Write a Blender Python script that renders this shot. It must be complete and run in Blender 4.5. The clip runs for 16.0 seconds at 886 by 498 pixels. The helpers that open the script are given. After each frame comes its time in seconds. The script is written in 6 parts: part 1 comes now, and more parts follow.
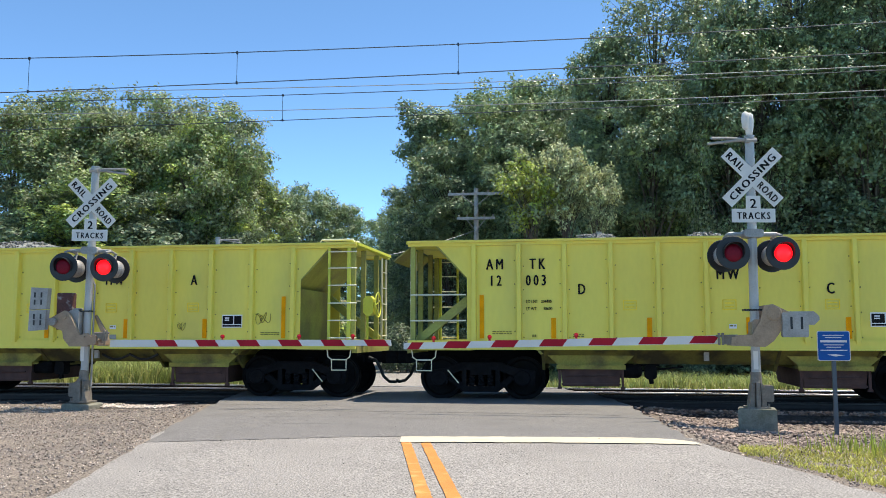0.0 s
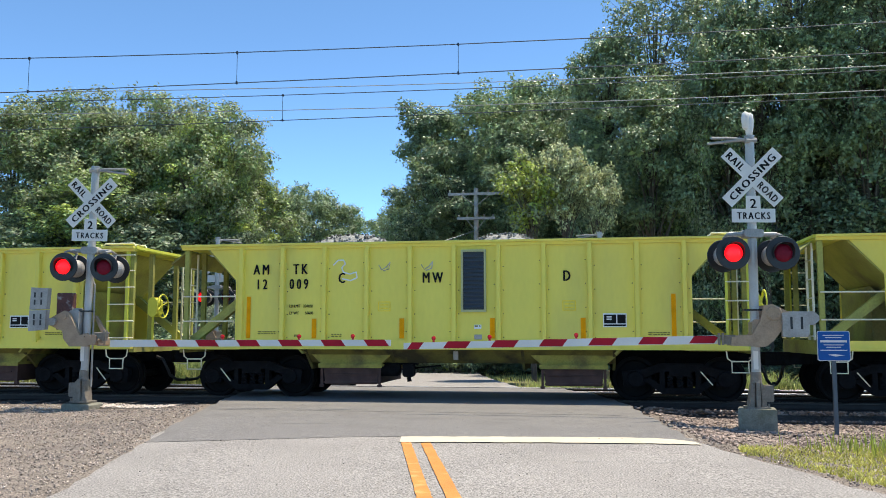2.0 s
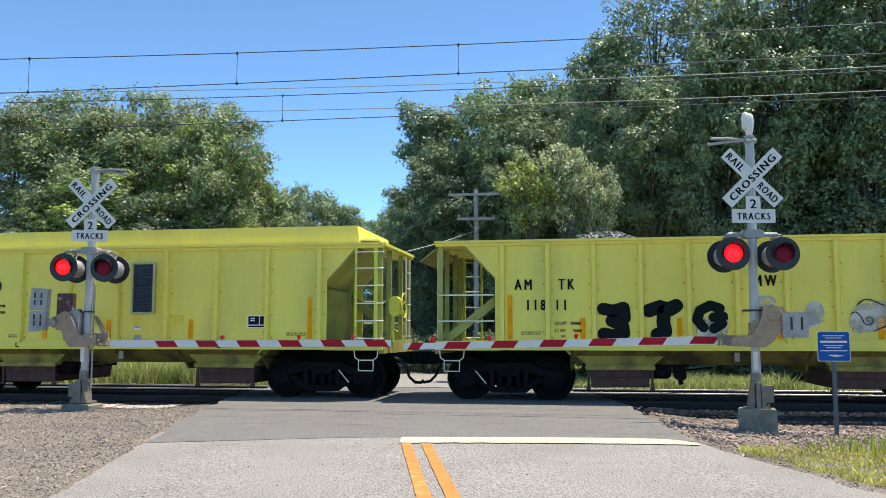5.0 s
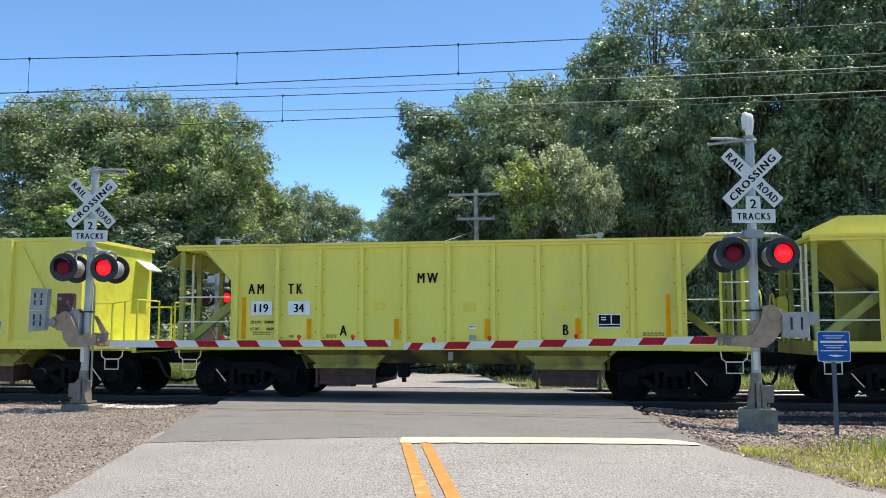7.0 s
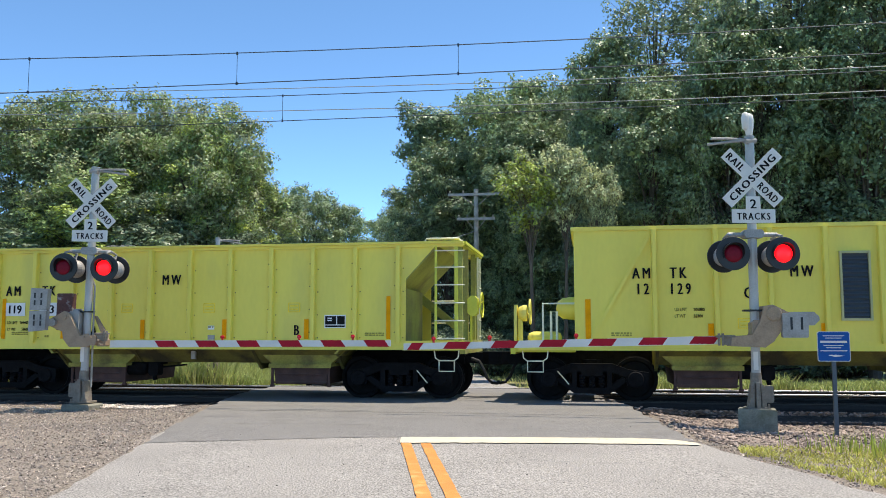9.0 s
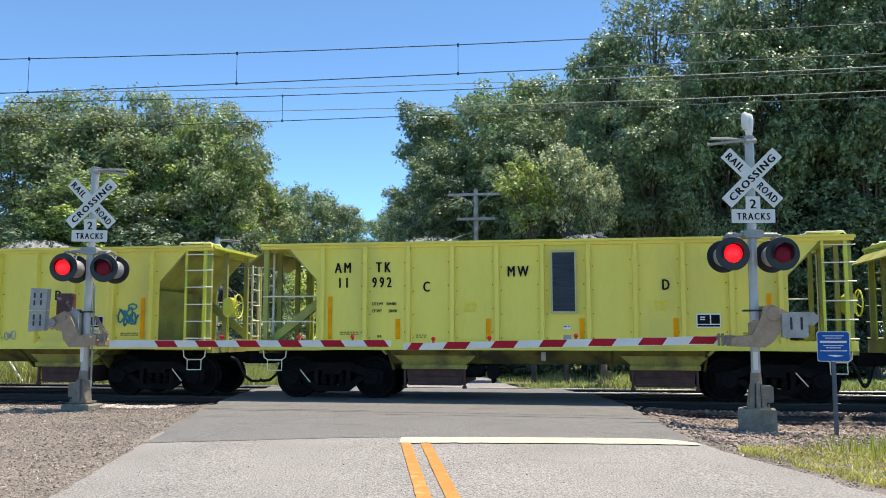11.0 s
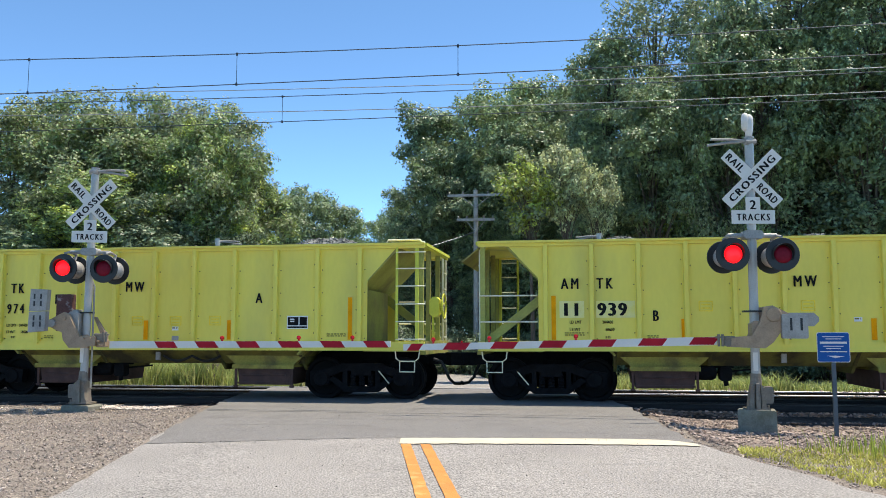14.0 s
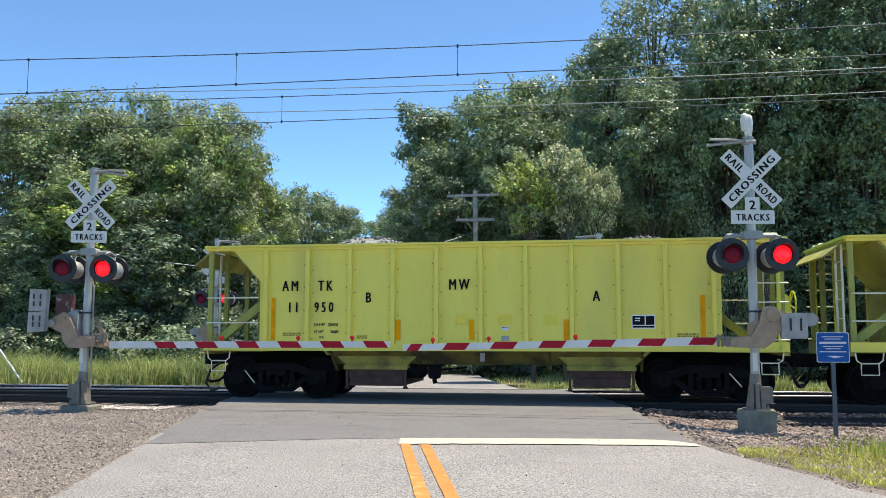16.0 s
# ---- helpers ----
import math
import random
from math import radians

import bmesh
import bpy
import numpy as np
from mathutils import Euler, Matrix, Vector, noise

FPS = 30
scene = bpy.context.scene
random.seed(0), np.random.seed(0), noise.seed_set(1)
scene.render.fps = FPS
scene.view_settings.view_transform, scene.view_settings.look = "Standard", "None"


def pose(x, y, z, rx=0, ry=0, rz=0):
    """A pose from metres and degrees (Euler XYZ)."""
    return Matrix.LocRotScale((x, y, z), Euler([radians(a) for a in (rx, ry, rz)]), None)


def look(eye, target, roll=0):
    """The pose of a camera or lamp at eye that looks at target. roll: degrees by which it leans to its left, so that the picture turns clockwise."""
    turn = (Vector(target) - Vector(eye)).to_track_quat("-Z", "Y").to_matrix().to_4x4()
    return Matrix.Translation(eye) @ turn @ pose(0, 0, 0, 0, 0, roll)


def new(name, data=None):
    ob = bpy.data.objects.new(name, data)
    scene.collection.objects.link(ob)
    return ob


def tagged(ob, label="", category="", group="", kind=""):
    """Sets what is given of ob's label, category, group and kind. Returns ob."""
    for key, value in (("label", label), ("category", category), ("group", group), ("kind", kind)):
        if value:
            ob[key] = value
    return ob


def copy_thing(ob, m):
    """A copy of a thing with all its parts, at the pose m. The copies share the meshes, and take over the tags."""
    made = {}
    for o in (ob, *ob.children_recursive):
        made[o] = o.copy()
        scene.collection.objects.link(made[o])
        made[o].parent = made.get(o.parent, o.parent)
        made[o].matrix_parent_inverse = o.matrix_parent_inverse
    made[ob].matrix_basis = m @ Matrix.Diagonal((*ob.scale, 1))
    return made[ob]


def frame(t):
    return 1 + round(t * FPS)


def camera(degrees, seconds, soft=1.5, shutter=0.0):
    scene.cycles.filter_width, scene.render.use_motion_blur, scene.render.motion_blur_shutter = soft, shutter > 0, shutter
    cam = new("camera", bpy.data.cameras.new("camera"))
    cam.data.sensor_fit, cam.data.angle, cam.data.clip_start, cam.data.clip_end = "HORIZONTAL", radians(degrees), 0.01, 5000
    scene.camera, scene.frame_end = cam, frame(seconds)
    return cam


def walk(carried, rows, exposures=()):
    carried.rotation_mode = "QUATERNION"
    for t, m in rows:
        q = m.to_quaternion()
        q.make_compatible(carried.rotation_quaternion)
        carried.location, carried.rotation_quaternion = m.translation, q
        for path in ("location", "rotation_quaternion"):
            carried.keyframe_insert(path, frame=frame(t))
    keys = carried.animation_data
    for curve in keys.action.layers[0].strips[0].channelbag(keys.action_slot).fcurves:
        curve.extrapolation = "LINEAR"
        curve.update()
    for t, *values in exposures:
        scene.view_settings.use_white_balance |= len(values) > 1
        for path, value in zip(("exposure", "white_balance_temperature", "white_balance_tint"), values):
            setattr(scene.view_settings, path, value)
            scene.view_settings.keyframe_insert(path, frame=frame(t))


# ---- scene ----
# ---- camera: stands on the road, looks slightly left and up ----
cam = camera(53.97, 16.0, 0.9)
walk(cam, [(t, pose(0, 0, 1.38, 95.6 + tilt, 0, 9.25 + turn)) for t, tilt, turn in ((0.0, -0.015, 0.0), (3.0, -0.01, 0.0), (4.5, 0.015, 0.0), (9.0, 0.02, 0.0), (12.0, 0.03, -0.02), (14.0, 0.075, -0.02), (16.0, 0.085, -0.05))], [(0.0, 1.5, 7000, 10.5), (16.0, 1.5, 7000, 10.5)])

# ---- world and sun: high midsummer sun from beyond the train, to the right ----
SUN_EL, SUN_AZ = 71.0, 28.0  # degrees; azimuth counted from +X towards +Y
sky_world = bpy.data.worlds.new("sky")
scene.world = sky_world
sky_world.use_nodes = True
wn = sky_world.node_tree
bg = wn.nodes["Background"]
sky = wn.nodes.new("ShaderNodeTexSky")
sky.sky_type = "NISHITA"
sky.sun_disc = False
sky.sun_elevation = radians(SUN_EL)
sky.sun_rotation = radians(90 - SUN_AZ)
sky.air_density, sky.dust_density, sky.ozone_density = 0.33, 0.0, 1.5
bg.inputs["Strength"].default_value = 0.15
tone = wn.nodes.new("ShaderNodeMix")  # summer sky, a little deeper in blue
tone.data_type, tone.blend_type = "RGBA", "MULTIPLY"
tone.inputs[0].default_value = 1.0
tone.inputs[7].default_value = (0.72, 0.985, 1.03, 1)
wn.links.new(sky.outputs[0], tone.inputs[6])
wn.links.new(tone.outputs[2], bg.inputs["Color"])
sun_data = bpy.data.lights.new("sun", "SUN")
sun_data.energy, sun_data.angle, sun_data.color = 2.35, radians(0.55), (1.0, 0.945, 0.845)
sun = new("sun", sun_data)
sun_way = Vector((math.cos(radians(SUN_EL)) * math.cos(radians(SUN_AZ)), math.cos(radians(SUN_EL)) * math.sin(radians(SUN_AZ)), math.sin(radians(SUN_EL))))
sun.matrix_world = look(sun_way * 60, (0, 0, 0))


# ---- materials ----
def surf(name, col, rough=0.6, metal=0.0, var=0.15, scale=2.0, fine=60.0, bump=0.15, col2=None, mix2=0.0, scale2=0.6, emit=0.0, spec=0.5, trans=0.0, island=0.0, obrand=0.0, streak=1.0, grain=None):
    """Base colour with a coarse and a fine noise, an optional second colour in patches, and fine relief."""
    m = bpy.data.materials.new(name)
    m.use_nodes = True
    nt = m.node_tree
    n, ln = nt.nodes, nt.links
    b = n["Principled BSDF"]
    tc = n.new("ShaderNodeTexCoord")
    mp = n.new("ShaderNodeMapping")
    mp.inputs["Scale"].default_value = (1, 1, 1 / streak)
    ln.new(tc.outputs["Object"], mp.inputs[0])
    coarse, grain_tex = n.new("ShaderNodeTexNoise"), n.new("ShaderNodeTexNoise")
    for t, s, d in ((coarse, scale, 5), (grain_tex, fine, 3)):
        t.inputs["Scale"].default_value, t.inputs["Detail"].default_value = s, d
        ln.new(mp.outputs[0], t.inputs["Vector"])
    add = n.new("ShaderNodeMath")
    add.operation = "ADD"
    ln.new(coarse.outputs[0], add.inputs[0])
    ln.new(grain_tex.outputs[0], add.inputs[1])
    rng = n.new("ShaderNodeMath")
    rng.operation = "ADD"
    for k, (t, amount, mean) in enumerate(((coarse, var, 1.0), (grain_tex, var * 0.6 if grain is None else grain, 0.0))):
        mr = n.new("ShaderNodeMapRange")
        mr.clamp = False
        mr.inputs[1].default_value, mr.inputs[2].default_value = 0.3, 0.7
        mr.inputs[3].default_value, mr.inputs[4].default_value = mean - amount, mean + amount
        ln.new(t.outputs[0], mr.inputs[0])
        ln.new(mr.outputs[0], rng.inputs[k])
    last = None
    base = n.new("ShaderNodeRGB")
    base.outputs[0].default_value = (*col, 1)
    last = base.outputs[0]
    if col2:
        patch = n.new("ShaderNodeTexNoise")
        patch.inputs["Scale"].default_value, patch.inputs["Detail"].default_value = scale2, 6
        ln.new(mp.outputs[0], patch.inputs["Vector"])
        pr = n.new("ShaderNodeMapRange")
        pr.inputs[1].default_value, pr.inputs[2].default_value = 0.62 - 0.3 * mix2, 0.78 - 0.3 * mix2
        ln.new(patch.outputs[0], pr.inputs[0])
        mx = n.new("ShaderNodeMix")
        mx.data_type = "RGBA"
        mx.inputs[7].default_value = (*col2, 1)
        ln.new(pr.outputs[0], mx.inputs[0])
        ln.new(last, mx.inputs[6])
        last = mx.outputs[2]
    val = rng.outputs[0]
    for amount, kind, out in ((island, "ShaderNodeNewGeometry", "Random Per Island"), (obrand, "ShaderNodeObjectInfo", "Random")):
        if amount:
            g = n.new(kind)
            r2 = n.new("ShaderNodeMapRange")
            r2.inputs[3].default_value, r2.inputs[4].default_value = 1 - amount, 1 + amount
            ln.new(g.outputs[out], r2.inputs[0])
            mm = n.new("ShaderNodeMath")
            mm.operation = "MULTIPLY"
            ln.new(val, mm.inputs[0])
            ln.new(r2.outputs[0], mm.inputs[1])
            val = mm.outputs[0]
    sc = n.new("ShaderNodeVectorMath")
    sc.operation = "SCALE"
    ln.new(last, sc.inputs[0])
    ln.new(val, sc.inputs["Scale"])
    ln.new(sc.outputs[0], b.inputs["Base Color"])
    b.inputs["Roughness"].default_value, b.inputs["Metallic"].default_value = rough, metal
    b.inputs["Specular IOR Level"].default_value = spec
    if bump:
        bp = n.new("ShaderNodeBump")
        bp.inputs["Strength"].default_value, bp.inputs["Distance"].default_value = bump, 0.02
        ln.new(add.outputs[0], bp.inputs["Height"])
        ln.new(bp.outputs[0], b.inputs["Normal"])
    if emit:
        b.inputs["Emission Color"].default_value = (*col, 1)
        b.inputs["Emission Strength"].default_value = emit
    if trans:
        tr = n.new("ShaderNodeBsdfTranslucent")
        ln.new(sc.outputs[0], tr.inputs[0])
        ms = n.new("ShaderNodeMixShader")
        ms.inputs[0].default_value = trans
        ln.new(b.outputs[0], ms.inputs[1])
        ln.new(tr.outputs[0], ms.inputs[2])
        ln.new(ms.outputs[0], n["Material Output"].inputs[0])
    return m


LIME = surf("lime_paint", (0.845, 0.715, 0.125), 0.5, spec=0.3, var=0.05, scale=0.9, fine=14, bump=0.02, col2=(0.72, 0.62, 0.13), mix2=0.25, scale2=0.7, streak=3.0, grain=0.02)
# copy of the lime for end pieces, its hue set for sunlight there
LIME_END = surf("lime_paint_sunlit_end", (0.66, 0.65, 0.085), 0.55, spec=0.25, var=0.08, scale=1.5, fine=20, bump=0.03, col2=(0.42, 0.46, 0.07), mix2=0.3, scale2=1.2)
# dusty lime, also darkened and greened to paint shade in the end bays
LIME_WORN_SHADE = surf("lime_dust_and_shade", (0.37, 0.37, 0.095), 0.75, spec=0.25, var=0.2, scale=1.2, fine=25, bump=0.06, col2=(0.26, 0.235, 0.09), mix2=0.45, scale2=1.0)
# darker, duller lime for the outlet chutes, with browner patches
LIME_CHUTE = surf("lime_paint_dull_chute", (0.34, 0.30, 0.07), 0.8, spec=0.2, var=0.2, scale=1.5, fine=30, bump=0.08, col2=(0.16, 0.13, 0.05), mix2=0.45, scale2=1.8)
# dark olive lime: grime patches, base lowered to paint shade under the hoppers
LIME_SILL = surf("lime_paint_dark_olive", (0.21, 0.185, 0.05), 0.8, spec=0.2, var=0.2, scale=1.5, fine=30, bump=0.08, col2=(0.065, 0.055, 0.03), mix2=0.5, scale2=1.5)
RUST = surf("rusty_steel", (0.085, 0.042, 0.034), 0.85, var=0.3, scale=4, fine=50, bump=0.2)
TRUCK = surf("black_truck_steel", (0.008, 0.008, 0.009), 0.85, var=0.4, scale=6, fine=40, bump=0.2, spec=0.1)
WHEEL = surf("dark_wheel_steel", (0.006, 0.006, 0.0065), 0.7, metal=0.0, spec=0.1, var=0.3, scale=6, fine=40, bump=0.1)
BLACK = surf("black_lettering", (0.008, 0.008, 0.008), 0.7, spec=0.15, var=0.2, bump=0)
FAINT_PRINT = surf("faded_stencil_paint", (0.24, 0.20, 0.05), 0.7, spec=0.15, var=0.2, bump=0)
ORANGE = surf("orange_reflector", (0.92, 0.36, 0.0), 0.6, spec=0.15, var=0.12, scale=4, bump=0.02)
WHITE = surf("white_paint", (0.78, 0.78, 0.76), 0.55, var=0.07, scale=4, bump=0.03)
PALE_LIME = surf("pale_lime_backing", (0.82, 0.75, 0.31), 0.6, spec=0.2, var=0.06, scale=3, bump=0, col2=(0.82, 0.73, 0.22), mix2=0.3, scale2=4)
FADED = surf("faded_yellow_stencil", (0.94, 0.70, 0.035), 0.6, var=0.2, scale=12, bump=0)
GRAFF_GREY = surf("pale_paint_patch", (0.58, 0.565, 0.47), 0.6, var=0.12, scale=3, bump=0)
def worn_through(m, scale, share):
    """Lets a thin paint coat break up into streaks."""
    nt = m.node_tree
    tex, ramp, mix, clear = (nt.nodes.new("ShaderNode" + k) for k in ("TexNoise", "MapRange", "MixShader", "BsdfTransparent"))
    tc = nt.nodes.new("ShaderNodeTexCoord")
    tex.inputs["Scale"].default_value, tex.inputs["Detail"].default_value = scale, 5
    ramp.inputs[1].default_value, ramp.inputs[2].default_value = share - 0.12, share + 0.12
    ramp.inputs[3].default_value, ramp.inputs[4].default_value = 0.85, 0.1
    nt.links.new(tc.outputs["Object"], tex.inputs["Vector"])
    nt.links.new(tex.outputs[0], ramp.inputs[0])
    nt.links.new(ramp.outputs[0], mix.inputs[0])
    nt.links.new(nt.nodes["Principled BSDF"].outputs[0], mix.inputs[1])
    nt.links.new(clear.outputs[0], mix.inputs[2])
    nt.links.new(mix.outputs[0], nt.nodes["Material Output"].inputs[0])


worn_through(GRAFF_GREY, 3.2, 0.47)
GRAFF_TEAL = surf("teal_spray_paint", (0.01, 0.20, 0.24), 0.5, var=0.1, bump=0)
GRAFF_DARK = surf("dark_green_spray_paint", (0.006, 0.012, 0.011), 0.75, spec=0.12, var=0.2, bump=0)
LOUVER = surf("dark_louver", (0.015, 0.02, 0.026), 0.4, var=0.2, scale=8, bump=0.05)
LOUVER_FRAME = surf("louver_frame", (0.46, 0.45, 0.22), 0.6, var=0.15, bump=0.05)
RUNG = surf("pale_rung_paint", (0.80, 0.77, 0.58), 0.5, var=0.1, bump=0)
HOSE = surf("rubber_hose", (0.015, 0.015, 0.015), 0.6, var=0.2, bump=0.05)
GALV = surf("galvanised_steel", (0.33, 0.315, 0.29), 0.55, metal=0.1, var=0.2, scale=3, fine=40, bump=0.06)
ALU = surf("aluminium_paint", (0.41, 0.395, 0.37), 0.45, metal=0.3, var=0.1, scale=3, bump=0.04)
MECH = surf("weathered_mechanism_paint", (0.34, 0.235, 0.15), 0.6, metal=0.0, var=0.2, scale=4, fine=40, bump=0.1)
SIGN_WHITE = surf("white_sign_sheeting", (0.68, 0.645, 0.59), 0.45, var=0.05, bump=0)
HOOD = surf("black_lamp_housing", (0.012, 0.012, 0.013), 0.45, var=0.2, bump=0.03)
LENS_OFF = surf("unlit_red_lens", (0.17, 0.002, 0.016), 0.5, spec=0.2, var=0.15, scale=20, bump=0.05)
LENS_ON = surf("lit_red_lens", (1.0, 0.006, 0.012), 0.3, var=0.08, scale=20, bump=0, emit=0.67)
ARM_LAMP = surf("red_arm_lamp", (0.42, 0.004, 0.012), 0.15, var=0.1, bump=0, emit=0.04)
STRIPE_RED = surf("red_sheeting", (0.40, 0.008, 0.022), 0.6, spec=0.2, var=0.12, scale=4, bump=0)
BLUE = surf("blue_sign_sheeting", (0.006, 0.085, 0.31), 0.6, spec=0.2, var=0.06, bump=0)
CONCRETE = surf("weathered_concrete", (0.22, 0.21, 0.165), 0.9, var=0.25, scale=5, fine=60, bump=0.4, col2=(0.13, 0.125, 0.085), mix2=0.4, scale2=3)
ASPHALT_OLD = surf("worn_asphalt", (0.285, 0.265, 0.243), 0.9, var=0.08, scale=0.8, fine=52, bump=0.7, col2=(0.25, 0.233, 0.214), mix2=0.3, scale2=0.35, grain=0.68)
ASPHALT_NEW = surf("newer_asphalt", (0.18, 0.17, 0.16), 0.88, var=0.10, scale=0.9, fine=52, bump=0.5, col2=(0.145, 0.136, 0.128), mix2=0.35, scale2=0.9, grain=0.55)
TAR = surf("tar_seal", (0.09, 0.09, 0.09), 0.7, var=0.2, bump=0.1)
YELLOW_LINE = surf("yellow_road_paint", (0.58, 0.225, 0.045), 0.75, var=0.12, scale=3, fine=90, bump=0.3, col2=(0.62, 0.36, 0.12), mix2=0.2, scale2=5)
WHITE_LINE = surf("cream_road_paint", (0.58, 0.515, 0.385), 0.75, var=0.1, scale=3, fine=90, bump=0.25)
# rails, near rail heads and ties are coloured darker for the train's shade
RAIL = surf("rail_steel", (0.025, 0.02, 0.018), 0.6, metal=0.4, var=0.2, scale=5, bump=0.1)
RAIL_SHADE = surf("shade_dark_rail_head", (0.06, 0.055, 0.05), 0.4, metal=0.6, var=0.1, bump=0)
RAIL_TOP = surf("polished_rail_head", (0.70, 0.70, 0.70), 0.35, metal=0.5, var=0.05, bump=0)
TIE = surf("concrete_tie", (0.12, 0.108, 0.095), 0.9, var=0.25, scale=4, fine=40, bump=0.3, obrand=0.2)
# bed colour is near black to paint the shade beneath the train
TRACK_BED = surf("shade_dark_track_ballast", (0.07, 0.06, 0.055), 0.95, var=0.3, scale=6, fine=30, bump=0.9, grain=0.5)
GRAVEL = surf("gravel", (0.21, 0.175, 0.142), 0.95, var=0.15, scale=3, fine=38, bump=0.9, col2=(0.145, 0.12, 0.102), mix2=0.45, scale2=0.5, grain=0.8)
PALE_STONE = surf("pale_stones", (0.62, 0.53, 0.45), 0.9, var=0.2, scale=6, fine=60, bump=0.3, island=0.3)
BROWN_STONES = surf("brown_ballast_stones", (0.285, 0.22, 0.18), 0.95, var=0.3, scale=5, fine=45, bump=0.4, island=0.45)
STONES = surf("mixed_stones", (0.36, 0.30, 0.25), 0.95, var=0.3, scale=5, fine=45, bump=0.4, island=0.55)
GRIT = surf("dark_grit", (0.06, 0.055, 0.05), 0.9, var=0.3, bump=0, island=0.4)
GRASS_N = surf("lime_verge_grass", (0.52, 0.50, 0.12), 0.6, var=0.25, scale=1.2, fine=6, bump=0, island=0.4, trans=0.35)
SOIL = surf("dry_grassland", (0.16, 0.15, 0.06), 0.95, var=0.35, scale=0.6, fine=14, bump=0.8, col2=(0.10, 0.14, 0.035), mix2=0.7, scale2=0.15)
BARK = surf("bark", (0.11, 0.085, 0.065), 0.95, var=0.3, scale=3, fine=20, bump=0.8)
WOODPOLE = surf("weathered_pole_wood", (0.40, 0.37, 0.34), 0.9, var=0.2, scale=4, fine=40, bump=0.3)
WIRE = surf("dark_copper_wire", (0.03, 0.045, 0.065), 0.6, var=0.1, bump=0)
WIRE_PALE = surf("pale_feeder_wire", (0.30, 0.31, 0.32), 0.5, metal=0.3, var=0.1, bump=0)
# the last leaf colour is darker to paint shade low in the wood
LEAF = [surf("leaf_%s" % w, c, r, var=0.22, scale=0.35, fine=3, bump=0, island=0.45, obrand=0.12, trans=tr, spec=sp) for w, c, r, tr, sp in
        (("mid", (0.25, 0.325, 0.14), 0.42, 0.26, 0.7), ("deep", (0.22, 0.295, 0.155), 0.45, 0.26, 0.6), ("yellowish", (0.40, 0.48, 0.10), 0.5, 0.32, 0.5), ("dusty", (0.285, 0.325, 0.175), 0.55, 0.28, 0.5), ("pale", (0.52, 0.55, 0.30), 0.5, 0.3, 0.45), ("soft", (0.245, 0.335, 0.125), 0.55, 0.30, 0.5), ("shade_toned", (0.135, 0.185, 0.105), 0.5, 0.2, 0.4))]
GRASS_G = surf("green_grass", (0.33, 0.385, 0.12), 0.7, var=0.2, scale=0.5, fine=4, bump=0, island=0.4, trans=0.35)
GRASS_Y = surf("yellow_green_grass", (0.50, 0.50, 0.18), 0.7, var=0.2, scale=0.5, fine=4, bump=0, island=0.4, trans=0.3)
GRASS_V = surf("fresh_grass", (0.44, 0.50, 0.09), 0.6, var=0.2, scale=0.5, fine=4, bump=0, island=0.4, trans=0.35)
CAR_GREY = surf("silver_grey_car_paint", (0.24, 0.25, 0.265), 0.3, metal=0.6, var=0.03, bump=0)
CHROME = surf("chrome", (0.75, 0.75, 0.77), 0.15, metal=1.0, var=0.02, bump=0)
TYRE = surf("tyre_rubber", (0.02, 0.02, 0.02), 0.85, var=0.2, bump=0.1)
PLATE = surf("pale_plate", (0.6, 0.62, 0.62), 0.5, var=0.05, bump=0)
HEADLIGHT = surf("headlamp_glass", (0.72, 0.74, 0.78), 0.12, var=0.05, bump=0)
CARGLASS = surf("dark_car_glass", (0.02, 0.025, 0.03), 0.05, var=0.02, bump=0, spec=0.8)


